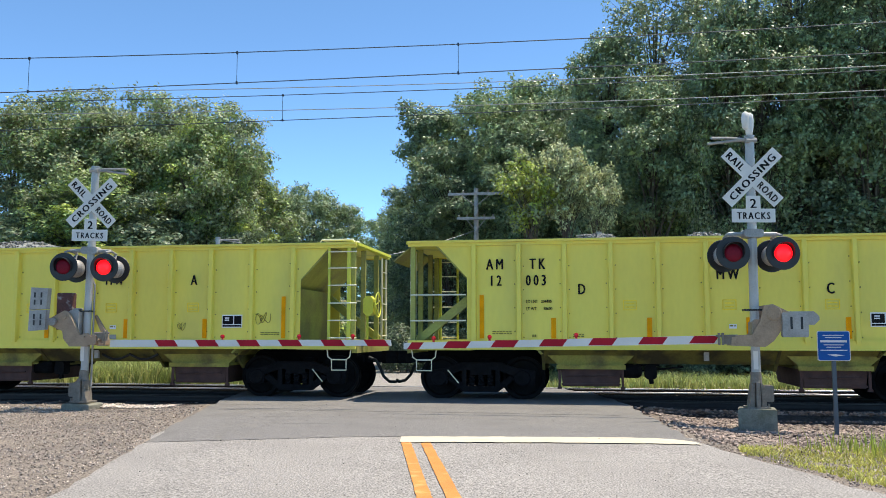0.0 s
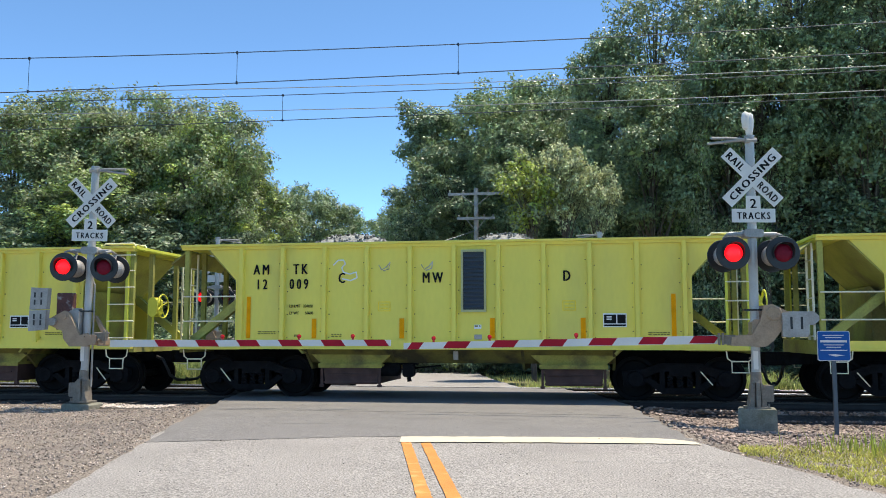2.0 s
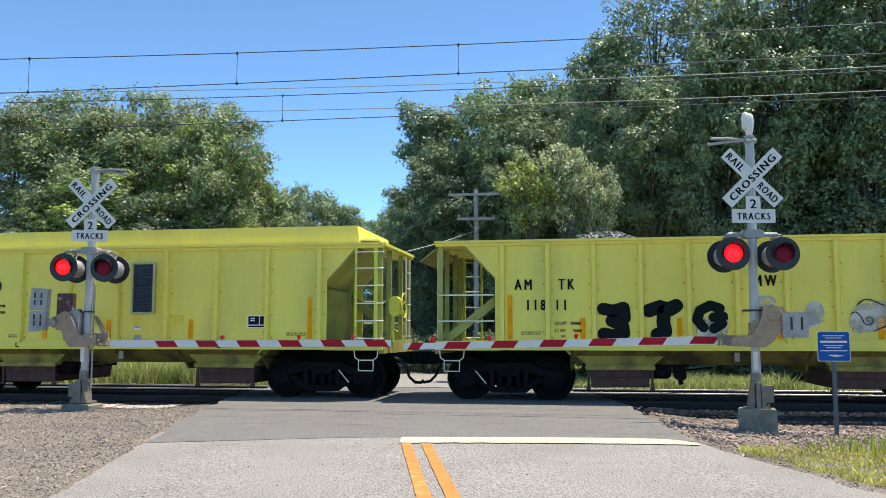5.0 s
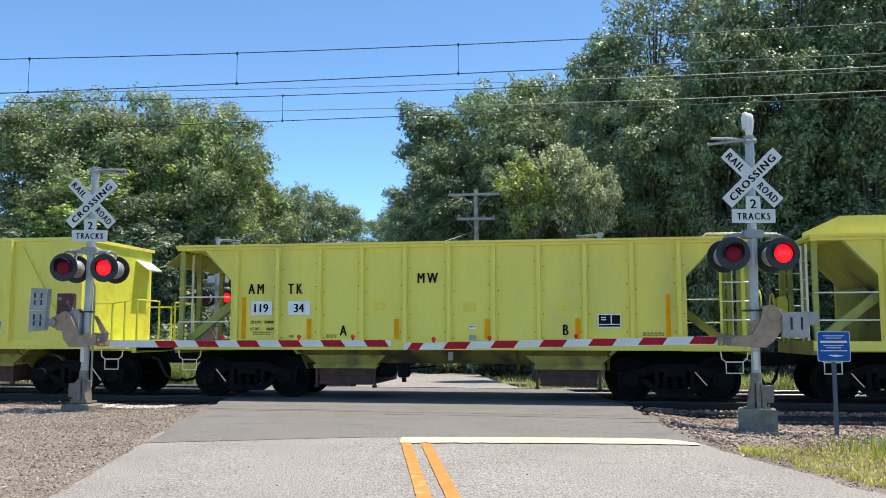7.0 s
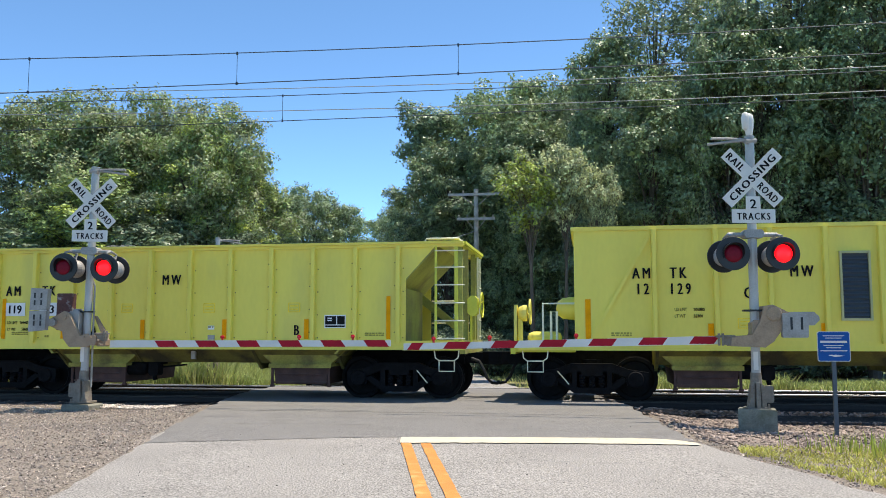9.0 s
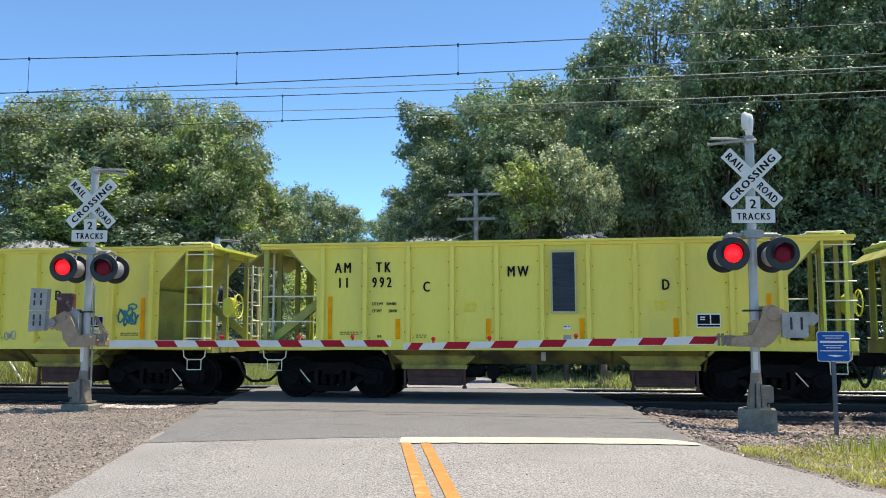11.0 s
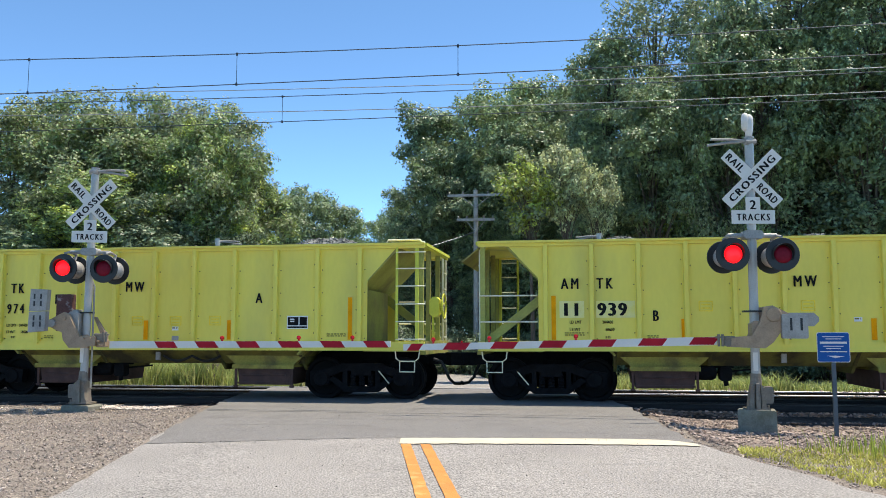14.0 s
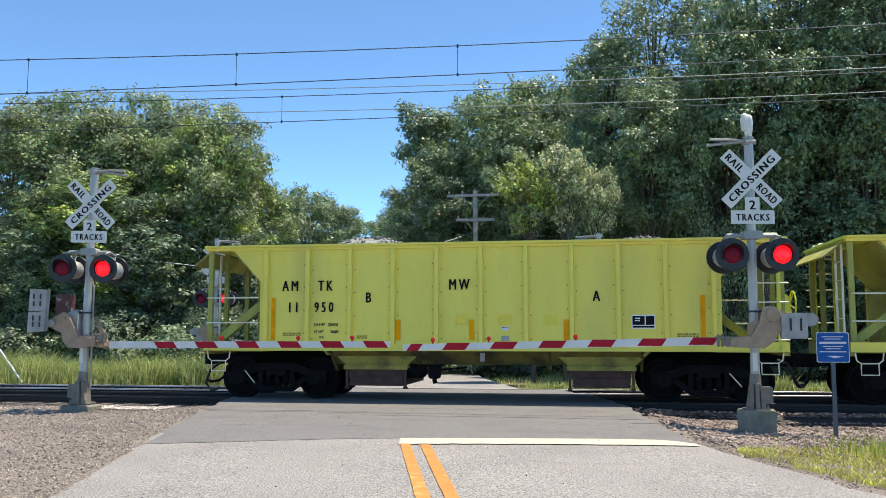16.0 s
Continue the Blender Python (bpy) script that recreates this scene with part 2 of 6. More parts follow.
# ---- mesh helpers ----
class Form:
    """Collects boxes, prisms, tubes and lathes into one bmesh."""

    def __init__(self):
        self.bm = bmesh.new()

    def prism(self, pts, axis, a, b):
        """A closed polygon (two coordinates a point) drawn out along axis from a to b."""
        def at(p, d):
            return {"x": (d, p[0], p[1]), "y": (p[0], d, p[1]), "z": (p[0], p[1], d)}[axis]
        lo, hi = [self.bm.verts.new(at(p, a)) for p in pts], [self.bm.verts.new(at(p, b)) for p in pts]
        self.bm.faces.new(lo), self.bm.faces.new(hi[::-1])
        for i in range(len(pts)):
            j = (i + 1) % len(pts)
            self.bm.faces.new((lo[j], lo[i], hi[i], hi[j]))
        return self

    def box(self, x0, x1, y0, y1, z0, z1, c=0.0):
        """A box; c cuts its four long corners seen from the front (along y)."""
        if c:
            return self.prism([(x0 + c, z0), (x1 - c, z0), (x1, z0 + c), (x1, z1 - c), (x1 - c, z1), (x0 + c, z1), (x0, z1 - c), (x0, z0 + c)], "y", y0, y1)
        return self.prism([(x0, z0), (x1, z0), (x1, z1), (x0, z1)], "y", y0, y1)

    def tube(self, path, r, seg=8, r2=None):
        """A tube along points, radius r tapering to r2."""
        path = [Vector(p) for p in path]
        rings = []
        for i, p in enumerate(path):
            d = (path[min(i + 1, len(path) - 1)] - path[max(i - 1, 0)]).normalized()
            u = d.orthogonal().normalized() if i == 0 else (u - d * u.dot(d)).normalized()
            v = d.cross(u)
            rr = r if r2 is None else r + (r2 - r) * i / (len(path) - 1)
            rings.append([self.bm.verts.new(p + (u * math.cos(k * math.tau / seg) + v * math.sin(k * math.tau / seg)) * rr) for k in range(seg)])
        for q, w in zip(rings, rings[1:]):
            for k in range(seg):
                self.bm.faces.new((q[k], q[(k + 1) % seg], w[(k + 1) % seg], w[k]))
        self.bm.faces.new(rings[0][::-1]), self.bm.faces.new(rings[-1])
        return self

    def lathe(self, prof, centre, axis="y", seg=24):
        """Turns a profile of (radius, along) about an axis through centre."""
        c = Vector(centre)
        rings = []
        for r, a in prof:
            ring = []
            for k in range(seg):
                s, t = math.cos(k * math.tau / seg) * r, math.sin(k * math.tau / seg) * r
                ring.append(self.bm.verts.new(c + Vector({"y": (s, a, t), "x": (a, s, t), "z": (s, t, a)}[axis])))
            rings.append(ring)
        for q, w in zip(rings, rings[1:]):
            for k in range(seg):
                self.bm.faces.new((q[k], q[(k + 1) % seg], w[(k + 1) % seg], w[k]))
        self.bm.faces.new(rings[0][::-1]), self.bm.faces.new(rings[-1])
        return self

    def ball(self, c, r, seg=10, squash=1.0):
        n = max(4, seg // 2)
        return self.lathe([(max(1e-3, r * math.sin(math.pi * i / n)), -r * squash * math.cos(math.pi * i / n)) for i in range(n + 1)], c, "z", seg)

    def turned(self, m):
        bmesh.ops.transform(self.bm, matrix=m, verts=self.bm.verts)
        return self

    def mesh(self, name, mats, smooth=False):
        bmesh.ops.recalc_face_normals(self.bm, faces=self.bm.faces)
        me = bpy.data.meshes.new(name)
        self.bm.to_mesh(me)
        self.bm.free()
        for m in mats if isinstance(mats, (list, tuple)) else [mats]:
            me.materials.append(m)
        if smooth:
            me.polygons.foreach_set("use_smooth", [True] * len(me.polygons))
        return me


def put(name, me, parent=None, m=None, label=""):
    ob = new(name, me)
    ob.parent = parent
    if m is not None:
        ob.matrix_basis = m
    return tagged(ob, label)


def part(name, form, material, parent, label="", m=None, smooth=False):
    return put(name, form.mesh(name, material, smooth), parent, m, label)


def thing(name, m, label, category, group="", kind=""):
    ob = new(name)
    ob.matrix_basis = m
    return tagged(ob, label, category, group, kind)


STORE = {}


def shared(key, make):
    """One mesh for all alike pieces."""
    if key not in STORE:
        STORE[key] = make()
    return STORE[key]


def letters(text, size, material, spacing=1.0, bold=0.0, width=1.0):
    """Writing as a thin mesh in the x-z plane, facing -y, origin at its lower left."""
    def make():
        cu = bpy.data.curves.new("writing", "FONT")
        cu.body, cu.size, cu.space_character = text, size / 0.72, spacing
        cu.extrude = 0.002
        cu.resolution_u = 2
        ob = bpy.data.objects.new("writing", cu)
        me = bpy.data.meshes.new_from_object(ob)
        bpy.data.objects.remove(ob)
        if bold:  # a heavier stroke: the same outline again, a little to the side
            bm = bmesh.new()
            for k in (-1, 0, 1):
                bm.from_mesh(me)
                bmesh.ops.translate(bm, verts=bm.verts[-len(me.vertices):], vec=(k * bold, 0, 0.0006 * k))
            bm.to_mesh(me)
            bm.free()
        me.transform(Matrix.Rotation(math.pi / 2, 4, "X") @ Matrix.Diagonal((width, 1, 1, 1)))
        me.materials.clear()
        me.materials.append(material)
        me.name = "lettering"
        return me
    return shared(("writing", text, size, material.name, spacing, bold, width), make)


def write(text, x, y, z, size, material, parent, spacing=1.0, bold=0.0, width=1.0, centre=False, m=None):
    me = letters(text, size, material, spacing, bold, width)
    if centre:
        xs = [v.co.x for v in me.vertices]
        x -= (min(xs) + max(xs)) / 2
    return put("lettering", me, parent, m @ Matrix.Translation((x, y, z)) if m else Matrix.Translation((x, y, z)))


# ---- ground, road and tracks ----
TRACK_Y = (19.6, 23.8)
GAUGE = 0.755


def lerp(v, table):
    """Reads a table of (v, value) pairs with straight lines between."""
    for (a, fa), (b, fb) in zip(table, table[1:]):
        if v <= b:
            return fa + (fb - fa) * max(0.0, (v - a) / (b - a))
    return table[-1][1]


def road_z(y):
    return lerp(y, [(-80, 0.0), (21.3, 0.0), (22.8, -0.09), (24.7, -0.12), (26, -0.20), (32, -0.55), (60, -0.74), (130, 0.6), (600, 3.0)])


def road_x(y):
    return lerp(y, [(-80, 20.6), (12, -2.4), (27.5, -5.5), (50, -10.2), (80, -17.5), (130, -36.0)])


def half_left(y):
    return lerp(y, [(-80, 3.2), (7, 3.42), (10, 3.5), (17, 4.1), (26, 4.2), (40, 3.7), (130, 3.6)])


def half_right(y):
    return lerp(y, [(-80, 3.9), (8, 3.95), (11.5, 3.72), (18, 4.4), (26, 4.3), (40, 3.7), (130, 3.6)])


def ground_z(x, y):
    """Ground level: gravel margins by the road, the lowered track bed, the fall beyond it."""
    z = lerp(y, [(-600, 0.0), (5, -0.05), (17, -0.06), (18, -0.30), (25.4, -0.30), (26.5, -0.22), (32, -0.64), (60, -0.84), (130, 0.4), (600, 2.5)])
    d = abs(x - road_x(min(max(y, -80), 130)))
    side = x - road_x(min(max(y, -80), 130))
    if side > 3.6 and y < 17.5:
        z -= 0.11 * min(1, (side - 3.6) / 2.0)
        z -= 0.10 * min(1, max(0, (x - 3.1) / 0.5)) * min(1, max(0, (y - 14.9) / 0.7))
    if y < 18:
        rim = -side - half_left(y) if side < 0 else side - half_right(y)
        if rim > 0:
            z += 0.065 * max(0.0, 1 - rim / 1.1)
    if d > 6 and y < 17.5:
        z += 0.03 * noise.noise((x * 0.5, y * 0.5, 0))
    if d > 7 and y > 30:
        z += min(1.5, (d - 7) * 0.03) * (0.6 + 0.6 * noise.noise((x * 0.08, y * 0.08, 3.0)))
    return z


def sheet(name, xs, ys, zf, material, label="", kind="structure"):
    verts = [(x, y, zf(x, y)) for y in ys for x in xs]
    w = len(xs)
    faces = [(r * w + c, r * w + c + 1, (r + 1) * w + c + 1, (r + 1) * w + c) for r in range(len(ys) - 1) for c in range(w - 1)]
    me = bpy.data.meshes.new(name)
    me.from_pydata(verts, [], faces)
    me.materials.append(material)
    me.polygons.foreach_set("use_smooth", [True] * len(me.polygons))
    return tagged(new(name, me), label, name.split("_")[0], kind=kind)


xs_g = [-900, -400, -200, -120, -80] + [-60 + i * 1.0 for i in range(101)] + [60, 100, 200, 400, 900]
ys_g = [-700, -300, -120, -60, -30] + [-12 + i * 0.75 for i in range(85)] + [56, 62, 70, 80, 95, 115, 140, 180, 250, 400, 800, 1800]
sheet("ground", xs_g, ys_g, lambda x, y: ground_z(x, y) - (0.30 if 2.5 < y < 25 and -68 < x < 54 else 0.06), SOIL, "dry grassy ground reaching to the wooded horizon")
sheet("gravel", [-70 + i * 0.7 for i in range(180)], [2 + i * 0.35 for i in range(71)], lambda x, y: ground_z(x, y) + 0.012 * noise.noise((x * 2.3, y * 2.3, 1.0)) - 0.03, GRAVEL, "brown-grey gravel shoulder beside road and tracks")


def crown(y, f):
    return 0.03 * (1 - (2 * f - 1) ** 2) * min(1, max(0, (17 - y) / 6))


def road_strip(name, ys, left, right, z_up, material, label, rag=0.0, cols=8, slant=()):
    """A strip of paving between two side lines, with a rough edge and a skirt down into the ground."""
    verts, faces = [], []
    for y in ys:
        fade = max(0.0, 1 - (y - ys[0]) / 3.0)
        a, b = (left(y + slant[0][1] * fade), right(y + slant[-1][1] * fade)) if slant else (left(y), right(y))
        a += rag * noise.noise((y * 1.7, 0.3, 5.0)) + rag * 0.5 * noise.noise((y * 6.0, 0.3, 5.0))
        b += rag * noise.noise((y * 1.7, 7.3, 5.0)) + rag * 0.5 * noise.noise((y * 6.0, 4.3, 5.0))
        z = road_z(y) + z_up
        row = [(a, y + (slant[0][1] * fade if slant else 0), z - 0.012 if slant else z - 0.12)] + [(a + (b - a) * i / cols, y + (lerp(i / cols, slant) * fade if slant else 0), road_z(y) + z_up + crown(y + (lerp(i / cols, slant) * fade if slant else 0), i / cols)) for i in range(cols + 1)] + [(b + 0.02, y, z - 0.12)]
        verts += row
    w = cols + 3
    for r in range(len(ys) - 1):
        faces += [(r * w + c, r * w + c + 1, (r + 1) * w + c + 1, (r + 1) * w + c) for c in range(w - 1)]
    me = bpy.data.meshes.new(name)
    me.from_pydata(verts, [], faces)
    me.materials.append(material)
    return tagged(new(name, me), label, "road", kind="structure")


road_strip("road", [-80, -40, -20] + [-10 + i * 0.3 for i in range(75)], lambda y: road_x(y) - half_left(y), lambda y: road_x(y) + half_right(y), -0.004, ASPHALT_OLD, "worn light grey asphalt road with cracked edges", 0.11)
road_strip("road_crossing", [11.3 + i * 0.15 for i in range(100)], lambda y: road_x(y) - half_left(y) + 0.04, lambda y: road_x(y) + half_right(y) - 0.04, 0.001, ASPHALT_NEW, "darker newer asphalt laid across the level crossing", 0.09, 16, [(0, -0.72), (0.15, -0.45), (0.4, 0.15), (1, 0.55)])
road_strip("road_beyond", [26.0 + i * 1.0 for i in range(105)], lambda y: road_x(y) - half_left(y), lambda y: road_x(y) + half_right(y), 0.0, ASPHALT_OLD, "pale sunlit asphalt road beyond the crossing", 0.12)


def line_band(name, pts, w, z_up, material, label, worn_end=0):
    """A painted band or tar seam along points on the road."""
    fm = Form()
    rows = []
    for i, (x, y) in enumerate(pts):
        x2, y2 = pts[min(i + 1, len(pts) - 1)]
        x1, y1 = pts[max(i - 1, 0)]
        d = Vector((x2 - x1, y2 - y1)).normalized()
        nrm = Vector((-d.y, d.x)) * (w / 2 * (1 + 0.10 * noise.noise((x * 5, y * 5, 9.0)) + 0.10 * noise.noise((x * 23, y * 23, 3.0))))
        row = []
        u = max(0.0, 1 - (len(pts) - 1 - i) / worn_end) if worn_end else 0.0
        for s in (2 * math.sqrt(1 - u * u) - 1, -1):
            px, py = x + nrm.x * s, y + nrm.y * s
            f = (px - road_x(py) + half_left(py)) / (half_left(py) + half_right(py))
            row.append(fm.bm.verts.new((px, py, road_z(py) + crown(py, f) + z_up)))
        rows.append(row)
    for a, b in zip(rows, rows[1:]):
        fm.bm.faces.new((a[0], a[1], b[1], b[0]))
    ob = part(name, fm, material, None, label)
    return tagged(ob, category="road marking", kind="structure")


for off in (-0.125, 0.125):
    line_band("road_marking", [(road_x(y) + off, y) for y in [-20 + 0.5 * i for i in range(45)] + [2.5 + 0.11 * i for i in range(76)] + [10.82]], 0.125, 0.006, YELLOW_LINE, "orange-yellow double centre line on worn asphalt")
line_band("road_marking", [(-2.365 + 0.05 * i, 11.12 + 0.0087 * i - 0.0007 * max(0, i - 66) ** 2) for i in range(77)], 0.62, 0.0085, WHITE_LINE, "cream white stop line before the crossing", 18)
for y0, x0, x1, w, s in ((15.3, -6.9, 0.55, 0.035, -0.03), (13.0, -5.6, -3.2, 0.018, 0.03), (14.1, -6.4, -1.0, 0.012, 0.02), (16.4, -7.3, 0.2, 0.02, -0.02), (12.55, -1.6, 1.2, 0.014, -0.03), (9.6, -0.4, 0.9, 0.010, 0.05)):
    line_band("road_seam", [(x0 + (x1 - x0) * i / 30, y0 + s * (i / 3 - 5) * 0.3 + 0.06 * noise.noise((i * 0.35, y0, 2.0))) for i in range(31)], w, 0.0075, TAR, "dark tar seam across the asphalt")


def rail_mesh(length):
    """Rail section (head, web, foot) drawn out along x; the running surface is at z = 0."""
    fm = Form()
    fm.prism([(-0.075, -0.17), (0.075, -0.17), (0.07, -0.155), (0.012, -0.14), (0.01, -0.05), (0.036, -0.04), (0.036, -0.004), (-0.036, -0.004), (-0.036, -0.04), (-0.01, -0.05), (-0.012, -0.14), (-0.07, -0.155)], "x", -length / 2, length / 2)
    return fm.mesh("rail", RAIL)


def tie_mesh():
    fm = Form()
    fm.prism([(-0.13, -0.36), (0.13, -0.36), (0.11, -0.165), (-0.11, -0.165)], "y", -1.3, 1.3)
    return fm.mesh("tie", TIE)


for k, ty in enumerate(TRACK_Y):
    track = thing("railway_track", pose(0, ty, -0.10 * k), ("near" if k == 0 else "second") + " railway track of steel rails on concrete ties", "railway track", "the two tracks", "structure")
    for s in (-1, 1):
        rl = put("rail", shared("rail", lambda: rail_mesh(260)), track, pose(0, s * GAUGE, 0))
        put("rail_head", shared(("railhead", k), lambda: Form().prism([(-0.0385, -0.032), (0.0385, -0.032), (0.0385, -0.02), (0.018, 0.0015), (-0.018, 0.0015), (-0.0385, -0.02)], "x", -130, 130).mesh("rail_head", RAIL_TOP if k else RAIL_SHADE)), rl, None, "polished running surface" if k else "running surface coloured dark as in train shade")
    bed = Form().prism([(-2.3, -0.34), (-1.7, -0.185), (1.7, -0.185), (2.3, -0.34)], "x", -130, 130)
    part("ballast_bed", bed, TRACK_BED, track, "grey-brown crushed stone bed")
    for i in range(-70, 45):
        x = i * 0.6
        if road_x(ty) - half_left(ty) - 0.2 < x < road_x(ty) + half_right(ty) + 0.2:
            continue
        put("tie", shared("tie", tie_mesh), track, pose(x, 0, 0))


def scatter(name, spots, sizes, material, label, category, flat=0.6):
    """Loose stones: squashed, twisted octahedra in one mesh."""
    n = len(spots)
    rng = np.random.default_rng(5)
    base = np.array([(1, 0, 0), (-1, 0, 0), (0, 1, 0), (0, -1, 0), (0, 0, 1), (0, 0, -1)], float)
    tri = np.array([(0, 2, 4), (2, 1, 4), (1, 3, 4), (3, 0, 4), (2, 0, 5), (1, 2, 5), (3, 1, 5), (0, 3, 5)])
    v = base[None] * (0.5 + 0.9 * rng.random((n, 6, 1))) * (0.6 + 0.7 * rng.random((n, 1, 3))) * np.asarray(sizes)[:, None, None]
    q, _ = np.linalg.qr(rng.normal(size=(n, 3, 3)))  # every stone lies its own way
    v = np.einsum("nij,nkj->nki", q, v) * np.array([1, 1, flat]) + np.asarray(spots)[:, None, :]
    f = (tri[None] + (np.arange(n) * 6)[:, None, None]).reshape(-1, 3)
    me = bpy.data.meshes.new(name)
    me.from_pydata(v.reshape(-1, 3).tolist(), [], f.tolist())
    me.materials.append(material)
    return tagged(new(name, me), label, category, kind="stuff")


def stone_spots(n, x0, x1, y0, y1, seed, near_road=0.05):
    rng = random.Random(seed)
    out = []
    while len(out) < n:
        x, y = rng.uniform(x0, x1), rng.uniform(y0, y1)
        if road_x(y) - half_left(y) - near_road < x < road_x(y) + half_right(y) + near_road:
            continue
        bed = 0.0
        for ty in TRACK_Y:
            if abs(y - ty) < 2.2:
                bed = max(bed, ground_z(x, y) * 0 + 0.13)
        out.append((x, y, ground_z(x, y) + bed - 0.02))
    return out


spots = stone_spots(6000, -16, 12, 9.5, 18.0, 1) + stone_spots(8000, 1.0, 9.0, 12.2, 18.2, 2, 0.3) + stone_spots(5000, -26, 20, 17.6, 26, 4)
fine_spots = stone_spots(17000, -13, -4.0, 5.5, 16.6, 3) + stone_spots(5000, 1.0, 8.5, 6.5, 13.5, 6)
rs = random.Random(9)
pale = [(rs.uniform(-9.9, -8.1) if i % 6 else rs.uniform(-12.2, -8.1), 0, 0) for i in range(1200)]
pale = [(x, 16.35 + (x + 10) * 0.05 + rs.gauss(0, 0.17) - 0.5 * (x < -10.3), 0.0) for x, _, _ in pale]
scatter("pale_gravel", [(x, y, ground_z(x, y) + 0.004) for x, y, _ in pale], [rs.uniform(0.012, 0.036) for _ in pale], PALE_STONE, "spill of pale stones beside the signal base", "gravel")
scatter("loose_gravel", spots, [rs.uniform(0.014, 0.040) * (1.35 if s[1] > 12.2 and s[0] > 0 else 0.6) for s in spots], BROWN_STONES, "loose brown-grey stones scattered over the shoulders", "gravel")
scatter("fine_gravel", [(x, y, z + 0.004) for x, y, z in fine_spots], [rs.uniform(0.006, 0.019) for _ in fine_spots], STONES, "fine grey-brown gravel grains on the shoulders", "gravel", 0.8)
grit = [(rs.uniform(-7.0, 1.6), rs.uniform(4.5, 17.0)) for _ in range(700)]
scatter("road_grit", [(x, y, road_z(y) + crown(y, 0.5) * 0.9 + 0.004) for x, y in grit if abs(x - road_x(y) - 0.1) < 3.3], [rs.uniform(0.003, 0.009) for x, y in grit if abs(x - road_x(y) - 0.1) < 3.3], GRIT, "dark grit lying on the asphalt", "gravel", 0.7)
# ---- the train: fourteen hopper wagons ----
HW = 1.55
WHEEL_R = 0.455
WHEELSETS = []
BOLD = 0.012
WAGONS = []


def wheelset_mesh():
    fm = Form()
    for s in (-1, 1):
        prof = [(0.10, -0.09), (0.16, -0.07), (0.17, -0.04), (0.36, -0.03), (0.39, -0.07), (WHEEL_R, -0.07), (WHEEL_R, 0.035), (WHEEL_R + 0.028, 0.045), (WHEEL_R + 0.028, 0.065), (0.38, 0.07), (0.35, 0.03), (0.17, 0.03), (0.15, 0.08)]
        fm.lathe([(r, -a * s if s > 0 else a) for r, a in prof], (0, s * GAUGE * 1.0, 0), "y", 22)
    fm.tube([(0, -1.02, 0), (0, 1.02, 0)], 0.085, 12)
    for k in range(3):  # bolts of the bearing cap, so that the turning shows
        a = k * math.tau / 3
        for s in (-1, 1):
            fm.tube([(0.06 * math.cos(a), s * 1.02, 0.06 * math.sin(a)), (0.06 * math.cos(a), s * 1.05, 0.06 * math.sin(a))], 0.02, 6)
    return fm.mesh("wheelset", WHEEL)


def side_frame_mesh():
    fm = Form()
    # cast frame: a bow over two bearing boxes with a window for the springs
    fm.prism([(-1.13, 0.30), (-1.16, 0.60), (-0.75, 0.66), (-0.42, 0.78), (0.42, 0.78), (0.75, 0.66), (1.16, 0.60), (1.13, 0.30), (0.72, 0.32), (0.70, 0.50), (0.36, 0.62), (-0.36, 0.62), (-0.70, 0.50), (-0.72, 0.32)], "y", -0.09, 0.09)
    fm.prism([(-0.74, 0.44), (-0.36, 0.16), (0.36, 0.16), (0.74, 0.44), (0.62, 0.50), (0.30, 0.28), (-0.30, 0.28), (-0.62, 0.50)], "y", -0.08, 0.08)
    for s in (-1, 1):
        fm.box(s * 0.36 - 0.05, s * 0.36 + 0.05, -0.085, 0.085, 0.27, 0.63)
        fm.lathe([(0.15, -0.14), (0.17, -0.1), (0.17, 0.08), (0.12, 0.09)], (s * 0.89, 0, 0.455), "y", 16)
    for x in (-0.2, 0.0, 0.2):
        fm.lathe([(0.075, 0.28 + i * 0.03) if i % 2 else (0.055, 0.28 + i * 0.03) for i in range(10)], (x, 0, 0), "z", 12)
    return fm.mesh("side_frame", TRUCK)


def bolster_mesh():
    fm = Form()
    fm.box(-0.22, 0.22, -1.12, 1.12, 0.52, 0.74, 0.03)
    fm.lathe([(0.3, 0.7), (0.3, 0.84)], (0, 0, 0), "z", 16)
    fm.box(-0.62, 0.62, 0.55, 0.62, 0.22, 0.72)
    for s in (-1, 1):  # brake beams
        fm.box(s * 0.42 - 0.04, s * 0.42 + 0.04, -0.7, 0.7, 0.32, 0.40)
        fm.tube([(s * 0.42, 0.0, 0.38), (s * 0.36, -0.55, 0.72)], 0.03, 6)
    return fm.mesh("bolster", TRUCK)


def add_trucks(car):
    for k, c in enumerate((-4.6, 4.6)):
        truck = put("truck", shared("bolster", bolster_mesh), car, pose(c, 0, 0), "black cast steel truck")
        for s in (-1, 1):
            put("side_frame", shared("side_frame", side_frame_mesh), truck, pose(0, s * 1.03, 0))
            put("brake_lever", shared("lever", lambda: Form().tube([(-0.35, 0, 0.62), (-0.12, 0, 0.35)], 0.013, 6).mesh("brake_lever", RUNG)), truck, pose(-0.35 if k == 0 else 0.75, s * 1.16, 0), "pale stencilled brake lever")
        for dx in (-0.89, 0.89):
            ws = put("wheelset", shared("wheelset", wheelset_mesh), truck, pose(dx, 0, WHEEL_R), "dark steel wheels on an axle")
            WHEELSETS.append((ws, dx))


